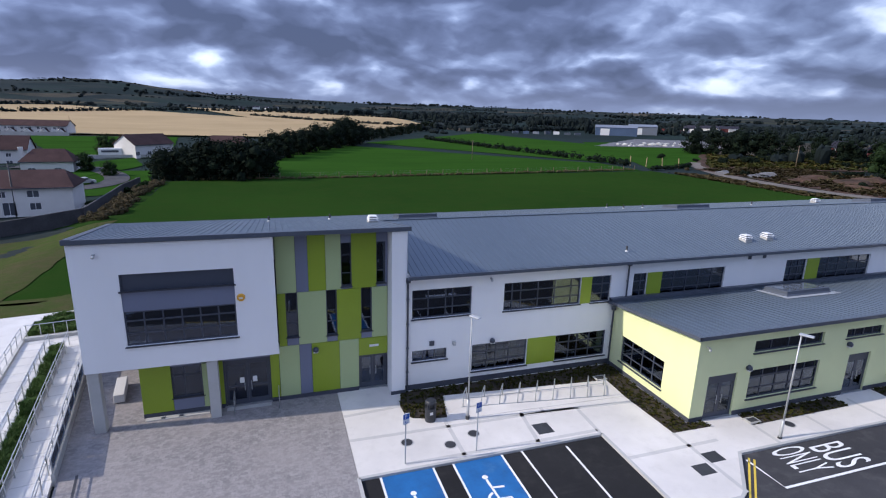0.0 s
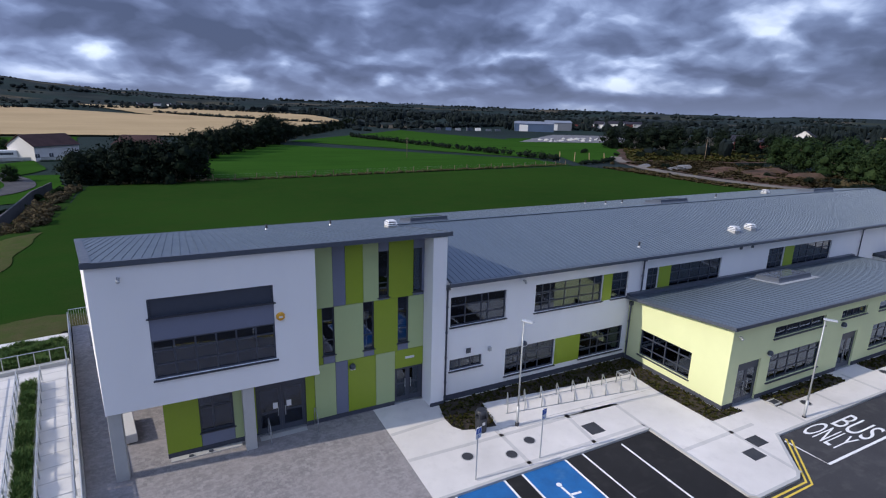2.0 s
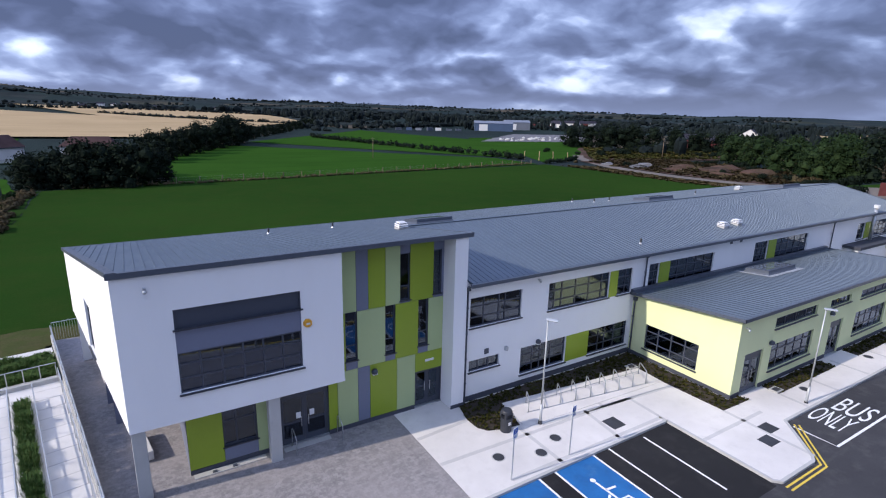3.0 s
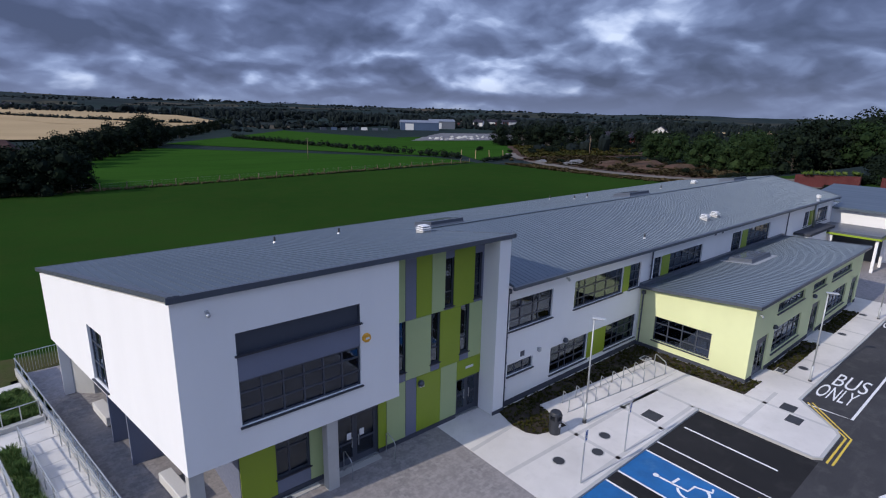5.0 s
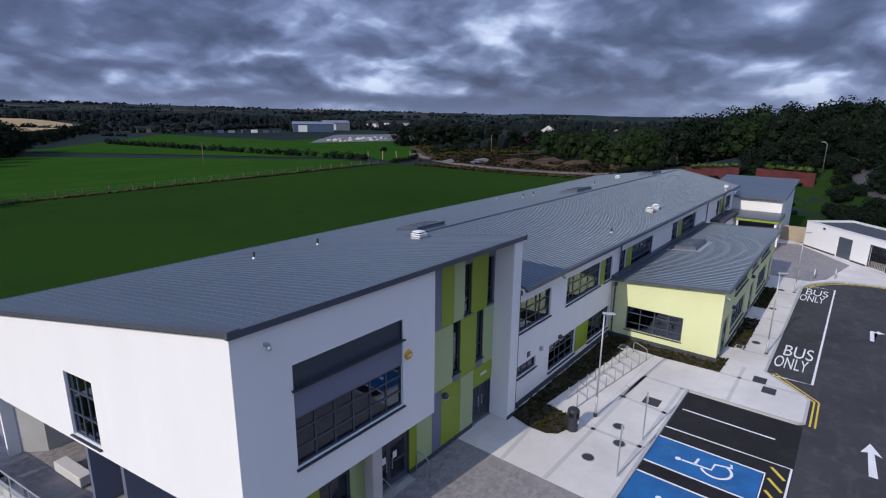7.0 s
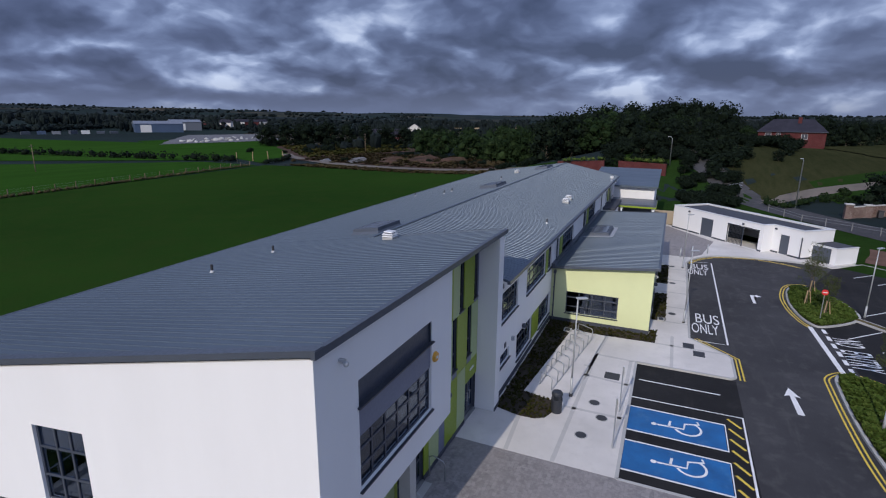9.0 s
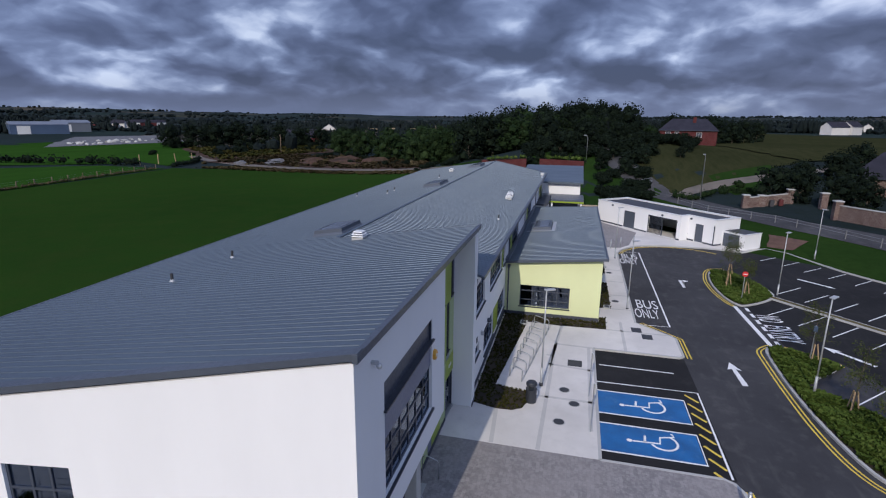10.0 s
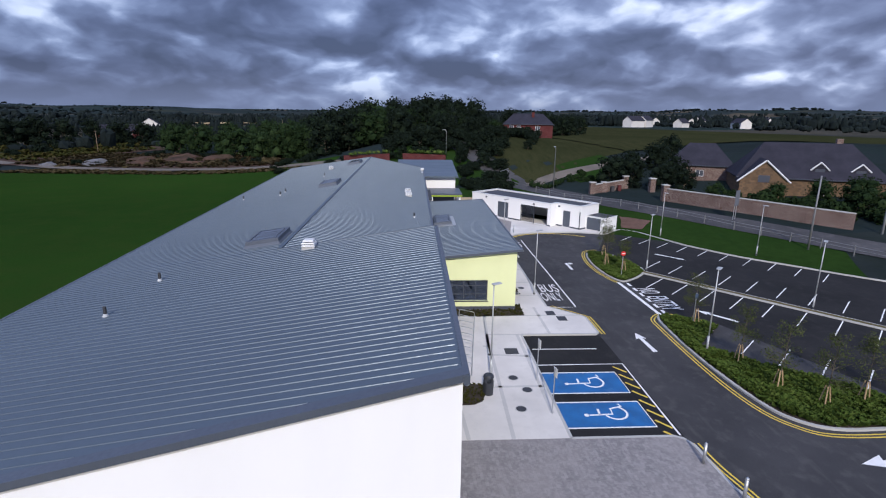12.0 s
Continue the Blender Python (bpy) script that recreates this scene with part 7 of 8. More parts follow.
# industrial sheds and the yard
for (x, y), w, d, h, mt in (((304, 424), 36, 22, 7.0, SHEDBLUE), ((352, 448), 26, 22, 7.5, SHEDROOF)):
    t = thing("industrial_shed", "long blue-grey metal-clad industrial shed", "shed", (x, y, land(x, y)), "sheds")
    m = pose(x, y, land(x, y), 0, 0, -32)
    part("wall", boxes((-w / 2, w / 2, -d / 2, d / 2, -1, h), m=m), mt, t)
    bm = bmesh.new()
    pts = [(-w / 2 - 0.4, -d / 2 - 0.4, h), (w / 2 + 0.4, -d / 2 - 0.4, h), (w / 2 + 0.4, 0, h + 2.2), (-w / 2 - 0.4, 0, h + 2.2), (w / 2 + 0.4, d / 2 + 0.4, h), (-w / 2 - 0.4, d / 2 + 0.4, h)]
    vs = [bm.verts.new(m @ Vector(p)) for p in pts]
    for f in ((0, 1, 2, 3), (3, 2, 4, 5), (0, 3, 5), (1, 4, 2)):
        bm.faces.new([vs[i] for i in f])
    part("roof", bm, SHEDROOF, t)
    part("roller_door", boxes((-w / 2 + 4, -w / 2 + 12, -d / 2 - 0.1, -d / 2 - 0.02, 0, 6), m=m), WHITEMETAL, t, "large white roller door")
rng = random.Random(12)
for i in range(34):
    x, y = rng.uniform(195, 262), 0
    y = 250 + (x - 195) * 0.35 + rng.uniform(0, 26)
    verts, faces = [], []
    blob(verts, faces, (0, 0, 0.3), rng.uniform(0.8, 2.2), 0.6, rng)
    o = from_lists("boulder", verts, faces, KERB)
    o.location = (x, y, land(x, y) + 0.2)
    tagged(o, "pale rough boulder lying in the yard", "boulder", "boulders")
for i in range(7):
    x, y = 205 + i * 9 + rng.uniform(-2, 2), 432 - i * 2.5
    t = thing("container", "plain site cabin or parked lorry body in the yard", "container", (x, y, land(x, y)), "containers")
    part("body", boxes((-2.6, 2.6, -1.2, 1.2, 0, rng.uniform(1.6, 2.8)), m=pose(x, y, land(x, y), 0, 0, rng.uniform(-50, 10))), rng.choice((WHITEMETAL, SHEDROOF, SHEDBLUE, FASCIA)), t)
# spoil heaps by the track
for x, y, r, mt in ((132, 104, 4.5, SOIL), (140, 96, 5.5, SOIL), (148, 88, 6, SOIL), (130, 116, 3.5, GRAVEL), (136, 118, 4, GRAVEL), (142, 108, 5, SOIL), (152, 100, 6, SOIL), (134, 90, 4, SOIL), (128, 126, 3, GRAVEL)):
    verts, faces = [], []
    blob(verts, faces, (0, 0, 0), r, 0.36, random.Random(int(x)), 1)
    o = from_lists("soil_mound", verts, faces, mt)
    o.location = (x, y, land(x, y))
    tagged(o, "low heap of dug soil and rubble", "mound", "soil mounds")

# ---- boundary walls, fences and poles ----
DARKGALV = plain("weathered_galvanised_steel", (0.22, 0.225, 0.235), 0.6, 0.4, 0.15, 2, 20)


def masonry(name, line, height, thick, mat, label, coping=True, top_mat=None):
    t = thing(name, label, "wall", (*line[0], land(*line[0])))
    for (x0, y0), (x1, y1) in zip(line, line[1:]):
        n = max(1, int(math.hypot(x1 - x0, y1 - y0) / 6))
        for i in range(n):
            a = Vector((x0 + (x1 - x0) * i / n, y0 + (y1 - y0) * i / n))
            b = Vector((x0 + (x1 - x0) * (i + 1) / n, y0 + (y1 - y0) * (i + 1) / n))
            d = (b - a).normalized()
            s = Vector((-d.y, d.x)) * thick / 2
            for nm, off, z0, z1, mt in (("wall", 1.0, -0.6, height, mat),) + ((("coping", 1.35, height, height + 0.1, top_mat or KERB),) if coping else ()):
                bm = bmesh.new()
                vs = []
                for p in (a, b):
                    g = land(p.x, p.y)
                    vs += [bm.verts.new((p.x + s.x * off * q, p.y + s.y * off * q, g + z)) for q, z in ((1, z0), (1, z1), (-1, z1), (-1, z0))]
                for k in range(4):
                    bm.faces.new((vs[k], vs[(k + 1) % 4], vs[4 + (k + 1) % 4], vs[4 + k]))
                bm.faces.new(vs[:4])
                bm.faces.new(vs[4:])
                part(nm, bm, mt, t)
    return t


def pillar(x, y, h, w=0.9):
    z = land(x, y)
    t = thing("gate_pillar", "square brick gate pillar with a stone cap", "pillar", (x, y, z), "gate pillars")
    part("shaft", boxes((x - w / 2, x + w / 2, y - w / 2, y + w / 2, z - 0.5, z + h)), BRICKWALL, t)
    part("cap", bevel(boxes((x - w / 2 - 0.1, x + w / 2 + 0.1, y - w / 2 - 0.1, y + w / 2 + 0.1, z + h, z + h + 0.18)), 0.05), KERB, t)


masonry("garden_wall", [(62.5, -13.2), (54.6, -17.6), (50.0, -20.5), (45.0, -23.8), (41.0, -27.0)], 2.0, 0.35, BRICKWALL, "long red-brown brick garden wall beside the road")
masonry("garden_wall", [(72.4, -4.6), (75.3, -11.6)], 1.6, 0.35, BRICKWALL, "curved brick entrance wall with pillars")
for x, y, h in ((72.3, -4.4, 2.0), (73.4, -7.0, 1.7), (75.3, -11.6, 2.2), (70.5, -14.5, 2.3), (62.6, -13.1, 2.5)):
    pillar(x, y, h)
masonry("brick_garden_wall", [(102.6, 43.5), (100.2, 33.0)], 2.4, 0.4, BRICK, "red brick wall topped by a clipped hedge", False)
masonry("brick_garden_wall", [(99.6, 30.0), (97.4, 20.5)], 2.4, 0.4, BRICK, "red brick wall topped by a clipped hedge", False)
masonry("boundary_wall", [(-48, 74), (-36, 78.5), (-27.2, 86.5), (-28.6, 114), (-27, 122)], 1.8, 0.25, plain("grey_block_wall", (0.05, 0.05, 0.056), 0.9, 0, 0.25, 0.6, 6), "tall dark grey block boundary wall", False)
masonry("boundary_wall", [(-93, 303), (-130, 306)], 1.7, 0.25, KERB, "dark grey boundary wall by the terrace")
masonry("low_wall", [(-52, 180), (-30, 182)], 1.0, 0.25, KERB, "low pale garden wall")


def post_fence(line, step, h, label, rails=2, mat=WOOD, lean=0.03, thick=0.06):
    rng = random.Random(int(line[0][0] * 3 + 500))
    t = thing("fence", label, "fence", (*line[0], land(*line[0])))
    first = part("post", boxes((-thick, thick, -thick, thick, -0.3, h)), mat, t)
    pts = []
    for (x0, y0), (x1, y1) in zip(line, line[1:]):
        n = max(1, int(math.hypot(x1 - x0, y1 - y0) / step))
        pts += [(x0 + (x1 - x0) * i / n, y0 + (y1 - y0) * i / n) for i in range(n)]
    pts.append(line[-1])
    o = Vector(t.location)
    for i, (x, y) in enumerate(pts):
        p = first if i == 0 else new("post", first.data)
        if i:
            p.parent = t
            p.matrix_parent_inverse = t.matrix_world.inverted()
        p.matrix_basis = pose(x, y, land(x, y), rng.gauss(0, lean * 57), rng.gauss(0, lean * 57), 0)
    for r in range(rails):
        bm = bmesh.new()
        tube(bm, [(x, y, land(x, y) + h * (0.92 - 0.3 * r)) for x, y in pts], 0.008 if rails > 2 else 0.03, 4)
        part("rail", bm, mat if rails <= 2 else DARKGALV, t)
    return t


post_fence([(-4, 123.6), (40, 128.4), (104, 136.2)], 4.2, 1.5, "timber post and wire fence along the field", 3, WOOD, 0.04, 0.07)
post_fence([(76.4, 4.8), (67.5, 2.0), (59.7, -4.8), (51.1, -9.6), (44.0, -13.6), (38.4, -17.1), (30, -22)], 3.2, 1.2, "low post and rail fence along the road verge", 2, DARKGALV, 0.02, 0.05)
post_fence([(113, 150), (125, 141)], 4.0, 3.2, "tall leaning timber stakes by the track", 0, PALEWOOD, 0.05, 0.1)


def pole(x, y, h, label, mat=WOOD, arm=0.0, r=0.12, name="utility_pole", category="pole"):
    z = land(x, y)
    t = thing(name, label, category, (x, y, z))
    part("shaft", tube(bmesh.new(), [(x, y, z - 0.5), (x, y, z + h)], r, 8, r * 0.65), mat, t, smooth=True)
    if arm:
        part("cross_arm", boxes((x - arm, x + arm, y - 0.06, y + 0.06, z + h - 0.5, z + h - 0.36)), mat, t)


def street_lamp(x, y, h, turn, out=0.9):
    z = land(x, y)
    m = pose(x, y, z, 0, 0, turn)
    t = thing("street_lamp", "grey steel road lamp with an outreach arm", "street lamp", (x, y, z), "road lamps")
    part("column", tube(bmesh.new(), [m @ Vector((0, 0, -0.3)), m @ Vector((0, 0, h - 0.4)), m @ Vector((out * 0.4, 0, h))], 0.1, 8, 0.05), STEEL, t, smooth=True)
    part("lantern", bevel(boxes((out * 0.35, out * 0.35 + 0.7, -0.14, 0.14, h - 0.04, h + 0.08), m=m), 0.03), LAMPWHITE, t)


pole(-100, 330, 9, "thin timber utility pole in the stubble field", WOOD, 0, 0.14)
pole(64, 170, 7, "timber utility pole in the meadow hedge", WOOD, 0.6, 0.12)
pole(171, 137, 8, "timber utility pole beyond the track", WOOD, 0.8, 0.14)
pole(182, 76, 12, "timber utility pole among trees", WOOD, 0.8, 0.14)
pole(-38.2, 94.6, 8.0, "dark timber pole with brackets in a back garden", DARKIRON, 0.9, 0.16)
street_lamp(80.0, 0.6, 8.0, 150)
street_lamp(141, 51.5, 6.5, 180)
street_lamp(104, 20, 6.0, 120)
pole(35.5, -17.2, 8.4, "tall tapered grey steel pole on the verge", DARKGALV, 0, 0.12, "steel_pole")
pole(38.9, -28.9, 11.5, "tall pale steel telecom pole beside the wall", LAMPWHITE, 0, 0.15, "steel_pole")

# road sign seen from behind
t = thing("road_sign", "grey road sign on two posts, seen from behind", "sign", (48.0, -15.8, land(48, -15.8)))
z = land(48, -15.8)
for k in (0, 0.9):
    part("post", tube(bmesh.new(), [(48 + k * 0.6, -15.8 - k * 0.7, z - 0.2), (48 + k * 0.6, -15.8 - k * 0.7, z + 4.0)], 0.05, 6), STEEL, t)
part("sign_plate", boxes((-0.2, 1.3, -0.05, -0.01, 2.0, 4.1), m=pose(48, -15.8, z, 0, 0, -50)), SHEDROOF, t, "grey back of the sign plate")
t = thing("field_gate", "grey tubular steel field gate", "gate", (92, 8, land(92, 8)))
for h in (0.3, 0.6, 0.9, 1.2):
    part("bar", tube(bmesh.new(), [(90.5, 10.5, land(91, 9) + h), (93.5, 7.0, land(93, 7) + h)], 0.04, 6), STEEL, t)
part("post", tube(bmesh.new(), [(90.5, 10.5, land(91, 9) - 0.3), (90.5, 10.5, land(91, 9) + 1.5)], 0.09, 6), WOOD, t)
for x, y, mt, lb in ((73.0, -8.4, DARKIRON, "black wheeled refuse bin by the gate"), (73.4, -9.8, BRICK, "brown wheeled refuse bin by the gate")):
    z = land(x, y)
    t = thing("wheelie_bin", lb, "bin", (x, y, z), "refuse bins")
    part("body", bevel(boxes((x - 0.28, x + 0.28, y - 0.3, y + 0.3, z + 0.05, z + 1.0)), 0.04), mt, t)
    part("lid", bevel(boxes((x - 0.3, x + 0.3, y - 0.34, y + 0.32, z + 1.0, z + 1.08)), 0.03), mt, t)

# parked car and caravan on the estate


def car(x, y, turn, mat, label):
    z = land(x, y) + 0.1
    m = pose(x, y, z, 0, 0, turn)
    t = thing("car", label, "car", (x, y, z))
    bm = bmesh.new()
    prof = [(-2.1, 0.3), (-2.15, 0.75), (-1.7, 0.95), (-1.0, 1.4), (0.6, 1.42), (1.2, 0.98), (2.05, 0.82), (2.12, 0.35)]
    va, vb = [bm.verts.new(m @ Vector((a, -0.85, b))) for a, b in prof], [bm.verts.new(m @ Vector((a, 0.85, b))) for a, b in prof]
    bm.faces.new(va)
    bm.faces.new(vb[::-1])
    for i in range(8):
        bm.faces.new((va[i], va[(i + 1) % 8], vb[(i + 1) % 8], vb[i]))
    part("body", bm, mat, t)
    part("side_glass", boxes((-0.95, 0.7, -0.865, 0.865, 0.98, 1.3), m=m), FRAME, t)
    for a in (-1.3, 1.3):
        for s in (-0.8, 0.8):
            part("wheel", tube(bmesh.new(), [m @ Vector((a, s - 0.1, 0.32)), m @ Vector((a, s + 0.1, 0.32))], 0.32, 12), BINMAT, t)


car(-38.8, 128.5, 30, LAMPWHITE, "silver hatchback parked by the estate road")
t = thing("caravan", "white touring caravan parked by a garden wall", "caravan", (-47, 184, -0.2))
part("body", bevel(boxes((-3, 3, -1.1, 1.1, 0.5, 2.6), m=pose(-47, 184, -0.2, 0, 0, 10)), 0.2, 2), WHITEMETAL, t)
part("window_strip", boxes((-2.2, 2.2, -1.14, -1.11, 1.4, 2.0), m=pose(-47, 184, -0.2, 0, 0, 10)), FRAME, t)
part("wheel", tube(bmesh.new(), [(-47.2, 182.8, 0.1), (-47.2, 183.0, 0.1)], 0.33, 10), BINMAT, t)

# ---- store building ----
SD = Vector((-0.767, -0.642)).normalized()
sm = Matrix(((SD.x, -SD.y, 0, 59.85), (SD.y, SD.x, 0, 18.55), (0, 0, 1, 0), (0, 0, 0, 1)))
SU, SB, SE, SV, SH = 14.6, 1.4, 18.4, 5.7, 3.08
sm2 = sm @ Matrix.Translation((0, SB, 0))
store = thing("store_building", "low white rendered flat-roofed store with dark doors", "building", (55, 11, 0))
st_holes = ((5.15, 7.2, 0.05, 2.35), (9.45, 14.1, 0.05, 2.45))
st_back = (15.6, 16.75, 0.05, 2.25)
part("wall", wall_mesh(sm, 0, SU, -0.4, SH, 0.3, st_holes), WHITE, store, "white rendered front wall")
part("wall", wall_mesh(sm2, SU, SE, -0.4, SH, 0.3, (st_back,)), WHITE, store, "white rendered front wall, set back")
part("wall", boxes((SU - 0.3, SU - 0.003, 0.303, SB, -0.4, SH), m=sm), WHITE, store, "short white return wall")
part("wall", boxes((0, 0.3, 0.303, SV, -0.4, SH), m=sm), WHITE, store)
part("wall", boxes((SE - 0.3, SE, SB + 0.303, SV, -0.4, SH), m=sm), WHITE, store, "white rendered end wall")
part("wall", boxes((0.303, SE - 0.303, SV - 0.3, SV, -0.4, SH), m=sm), WHITE, store)
caps = ((-0.05, SU + 0.05, -0.05, 0.33), (-0.05, 0.33, 0.33, SV + 0.05), (SU - 0.33, SU + 0.05, 0.33, SB + 0.33), (SU + 0.05, SE + 0.05, SB - 0.05, SB + 0.33), (SE - 0.33, SE + 0.05, SB + 0.33, SV + 0.05), (0.33, SE - 0.33, SV - 0.33, SV + 0.05))
part("parapet_cap", boxes(*((*c, SH, SH + 0.08) for c in caps), m=sm), WHITEMETAL, store, "white parapet coping")
part("roof", boxes((0.3, SU - 0.3, 0.3, SV - 0.3, 2.85, 2.97), (SU - 0.3, SE - 0.3, SB + 0.3, SV - 0.3, 2.85, 2.97), m=sm), FELT, store, "dark flat felt roof")
for h, m in ((st_holes[0], sm), (st_back, sm2)):
    part("door", boxes((h[0], h[1], 0.1, 0.16, h[2], h[3]), m=m), FASCIA, store, "plain dark grey steel door")
g0, g1, _, gh = st_holes[1]
gm = (g0 + g1) / 2
gate_bars = part("gate", boxes((g0, g0 + 0.1, 0.05, 0.12, 0.05, gh), (gm - 0.05, gm + 0.05, 0.05, 0.12, 0.05, gh), (g1 - 0.1, g1, 0.05, 0.12, 0.05, gh), (g0 + 0.1, gm - 0.05, 0.05, 0.12, gh - 0.1, gh), (gm + 0.05, g1 - 0.1, 0.05, 0.12, gh - 0.1, gh), m=sm), FRAME, store, "dark open-barred gate")
for i in range(10):
    u = g0 + 0.22 + i * 0.2
    part("gate_bar", boxes((u, u + 0.03, 0.07, 0.1, 0.1, gh - 0.1), m=sm), FRAME, gate_bars)
for u0, u1, m in ((0, 5.1, sm), (7.25, 9.4, sm), (14.15, SU, sm), (SU, 15.55, sm2), (16.8, SE, sm2)):
    part("plinth", boxes((u0, u1, -0.03, -0.002, 0, 0.22), m=m), PLINTH, store)
part("plinth", boxes((SE + 0.002, SE + 0.03, SB, 2.65, 0, 0.22), m=sm), PLINTH, store)
part("downpipe", tube(bmesh.new(), [sm2 @ Vector((SE - 0.12, -0.06, 0)), sm2 @ Vector((SE - 0.12, -0.06, 2.4))], 0.06, 6), FRAME, store)
part("annex_wall", boxes((SE + 0.003, 21.2, 2.7, SV, -0.4, 1.75), m=sm), WHITE, store, "low white side store")
part("annex_cap", boxes((SE + 0.003, 21.25, 2.65, 2.85, 1.75, 1.82), (21.05, 21.25, 2.85, SV + 0.05, 1.75, 1.82), m=sm), WHITEMETAL, store, "white coping of the side store")
part("annex_roof", boxes((SE + 0.003, 21.05, 2.85, SV, 1.752, 1.79), m=sm), FELT, store, "dark flat felt roof")
part("annex_door", boxes((18.6, 20.6, 2.65, 2.698, 0.05, 1.62), m=sm), FASCIA, store, "grey plant doors")
for u, m in ((3.0, sm), (11.8, sm), (15.0, sm2)):
    t = thing("wall_light", "small dark half-round wall light", "wall light", tuple(m @ Vector((u, 0, 2.75))), "wall lights")
    part("housing", bevel(boxes((u - 0.12, u + 0.12, -0.18, -0.002, 2.65, 2.85), m=m), 0.03), FRAME, t)
tagged(part("garden_wall", boxes((62.0, 62.2, 17.0, 21.3, -0.3, 1.9)), plain("tan_render", (0.36, 0.30, 0.22), 0.9)), "tan rendered screen wall behind the canopy", "wall", kind="structure")

# ---- lamps of the site ----


def site_lamp(x, y, h, turn):
    z = -0.06 if x > 16 or y < 15 else Z_PAVE
    m = pose(x, y, z, 0, 0, turn)
    t = thing("lamp_post", "slim pale grey lamp post with a flat lantern", "lamp post", (x, y, z), "lamp posts")
    part("base", tube(bmesh.new(), [m @ Vector((0, 0, -0.05)), m @ Vector((0, 0, 1.1))], 0.07, 10), LAMPWHITE, t, smooth=True)
    part("column", tube(bmesh.new(), [m @ Vector((0, 0, 1.1)), m @ Vector((0, 0, h))], 0.045, 8, 0.036), LAMPWHITE, t, smooth=True)
    part("lantern", bevel(boxes((-0.1, 0.5, -0.14, 0.14, h - 0.02, h + 0.05), m=m), 0.03), LAMPWHITE, t)
    part("foot", tube(bmesh.new(), [m @ Vector((0, 0, 0)), m @ Vector((0, 0, 0.18))], 0.1, 10), DARKIRON, t)


for x, y, tn in ((7.15, 23.15, -60), (21.3, 17.45, -60), (37.4, 17.4, -60), (10.2, 8.7, -40), (28.15, 4.8, -40), (17.6, -4.1, 140), (43.0, -3.5, 200), (33.9, -10.1, 200)):
    site_lamp(x, y, 5.55, tn)


# ---- small street furniture ----
def parking_sign(x, y):
    z = Z_PAVE
    t = thing("parking_sign", "small blue accessible parking sign on a thin grey post", "sign", (x, y, z), "parking signs")
    part("post", tube(bmesh.new(), [(x, y, z - 0.05), (x, y, z + 2.5)], 0.03, 8), STEEL, t)
    m = pose(x, y, z, 0, 0, 15)
    pl = part("sign_plate", boxes((-0.16, 0.16, -0.05, -0.032, 2.0, 2.5), m=m), WHITEMETAL, t, "white plate with a blue panel")
    part("panel", boxes((-0.14, 0.14, -0.056, -0.051, 2.24, 2.48), m=m), SIGNBLUE, pl)
    lt = lettering("letter", "P", (0, 0), 0.1, 0.17, 0, WHITEMETAL, "", m=m @ pose(-0.05, -0.06, 2.275, 90, 0, 0))
    lt.parent = pl
    bm = bmesh.new()
    tube(bm, [m @ Vector((0.05 * math.cos(a), -0.055, 2.1 + 0.05 * math.sin(a))) for a in (radians(100 + 28 * k) for k in range(10))], 0.012, 4)
    part("wheelchair_symbol", bm, SIGNBLUE, pl)


parking_sign(3.27, 20.58)
parking_sign(6.62, 20.6)

bin_ = thing("litter_bin", "dark cylindrical litter bin with an open slot", "bin", (5.3, 23.55, Z_PAVE))
bm = bmesh.new()
for z0, z1, r0, r1 in ((0.0, 0.75, 0.27, 0.29), (0.98, 1.08, 0.29, 0.27)):
    bmesh.ops.create_cone(bm, cap_ends=True, segments=18, radius1=r0, radius2=r1, depth=z1 - z0, matrix=Matrix.Translation((5.3, 23.55, Z_PAVE + (z0 + z1) / 2)))
part("body", bm, BINMAT, bin_)
bm = bmesh.new()
bmesh.ops.create_cone(bm, cap_ends=True, segments=18, radius1=0.27, radius2=0.23, depth=0.05, matrix=Matrix.Translation((5.3, 23.55, Z_PAVE + 1.105)))
part("lid", bm, BINMAT, bin_)
for a in (45, 135, 225, 315):
    x, y = 5.3 + 0.25 * math.cos(radians(a)), 23.55 + 0.25 * math.sin(radians(a))
    part("pillar", boxes((x - 0.05, x + 0.05, y - 0.05, y + 0.05, Z_PAVE + 0.74, Z_PAVE + 0.99)), BINMAT, bin_)
part("emblem", boxes((5.2, 5.34, 23.24, 23.262, Z_PAVE + 0.45, Z_PAVE + 0.6)), WHITEMETAL, bin_, "small pale emblem plate")


def cycle_stand(p0, p1):
    t = thing("bicycle_stand", "galvanised steel bicycle hoop set in concrete", "bicycle stand", (p0[0], p0[1], Z_PAVE), "bicycle stands")
    a, b = Vector((*p0, Z_PAVE)), Vector((*p1, Z_PAVE))
    up = Vector((0, 0, 0.78))
    d = (b - a).normalized() * 0.14
    pts = [a, a + up * 0.82, a + up * 0.95 + d * 0.3, a + up + d, b + up - d, b + up * 0.95 - d * 0.3, b + up * 0.82, b]
    part("hoop", tube(bmesh.new(), pts, 0.027, 8), STEEL, t, smooth=True)


for i in range(9):
    x = 7.3 + i * 0.99
    cycle_stand((x, 24.22 - i * 0.13), (x + 0.45 + i * 0.03, 24.95 - i * 0.09))
t = thing("ground_rails", "two thin steel floor rails joining the bicycle stands", "rail", (7.3, 24.2, Z_PAVE))
for y0, y1, x0, x1 in ((24.22, 23.17, 7.2, 15.4), (25.0, 24.4, 7.6, 16.1)):
    part("rail", tube(bmesh.new(), [(x0, y0, 0.075), (x1, y1, 0.075)], 0.02, 6), STEEL, t)

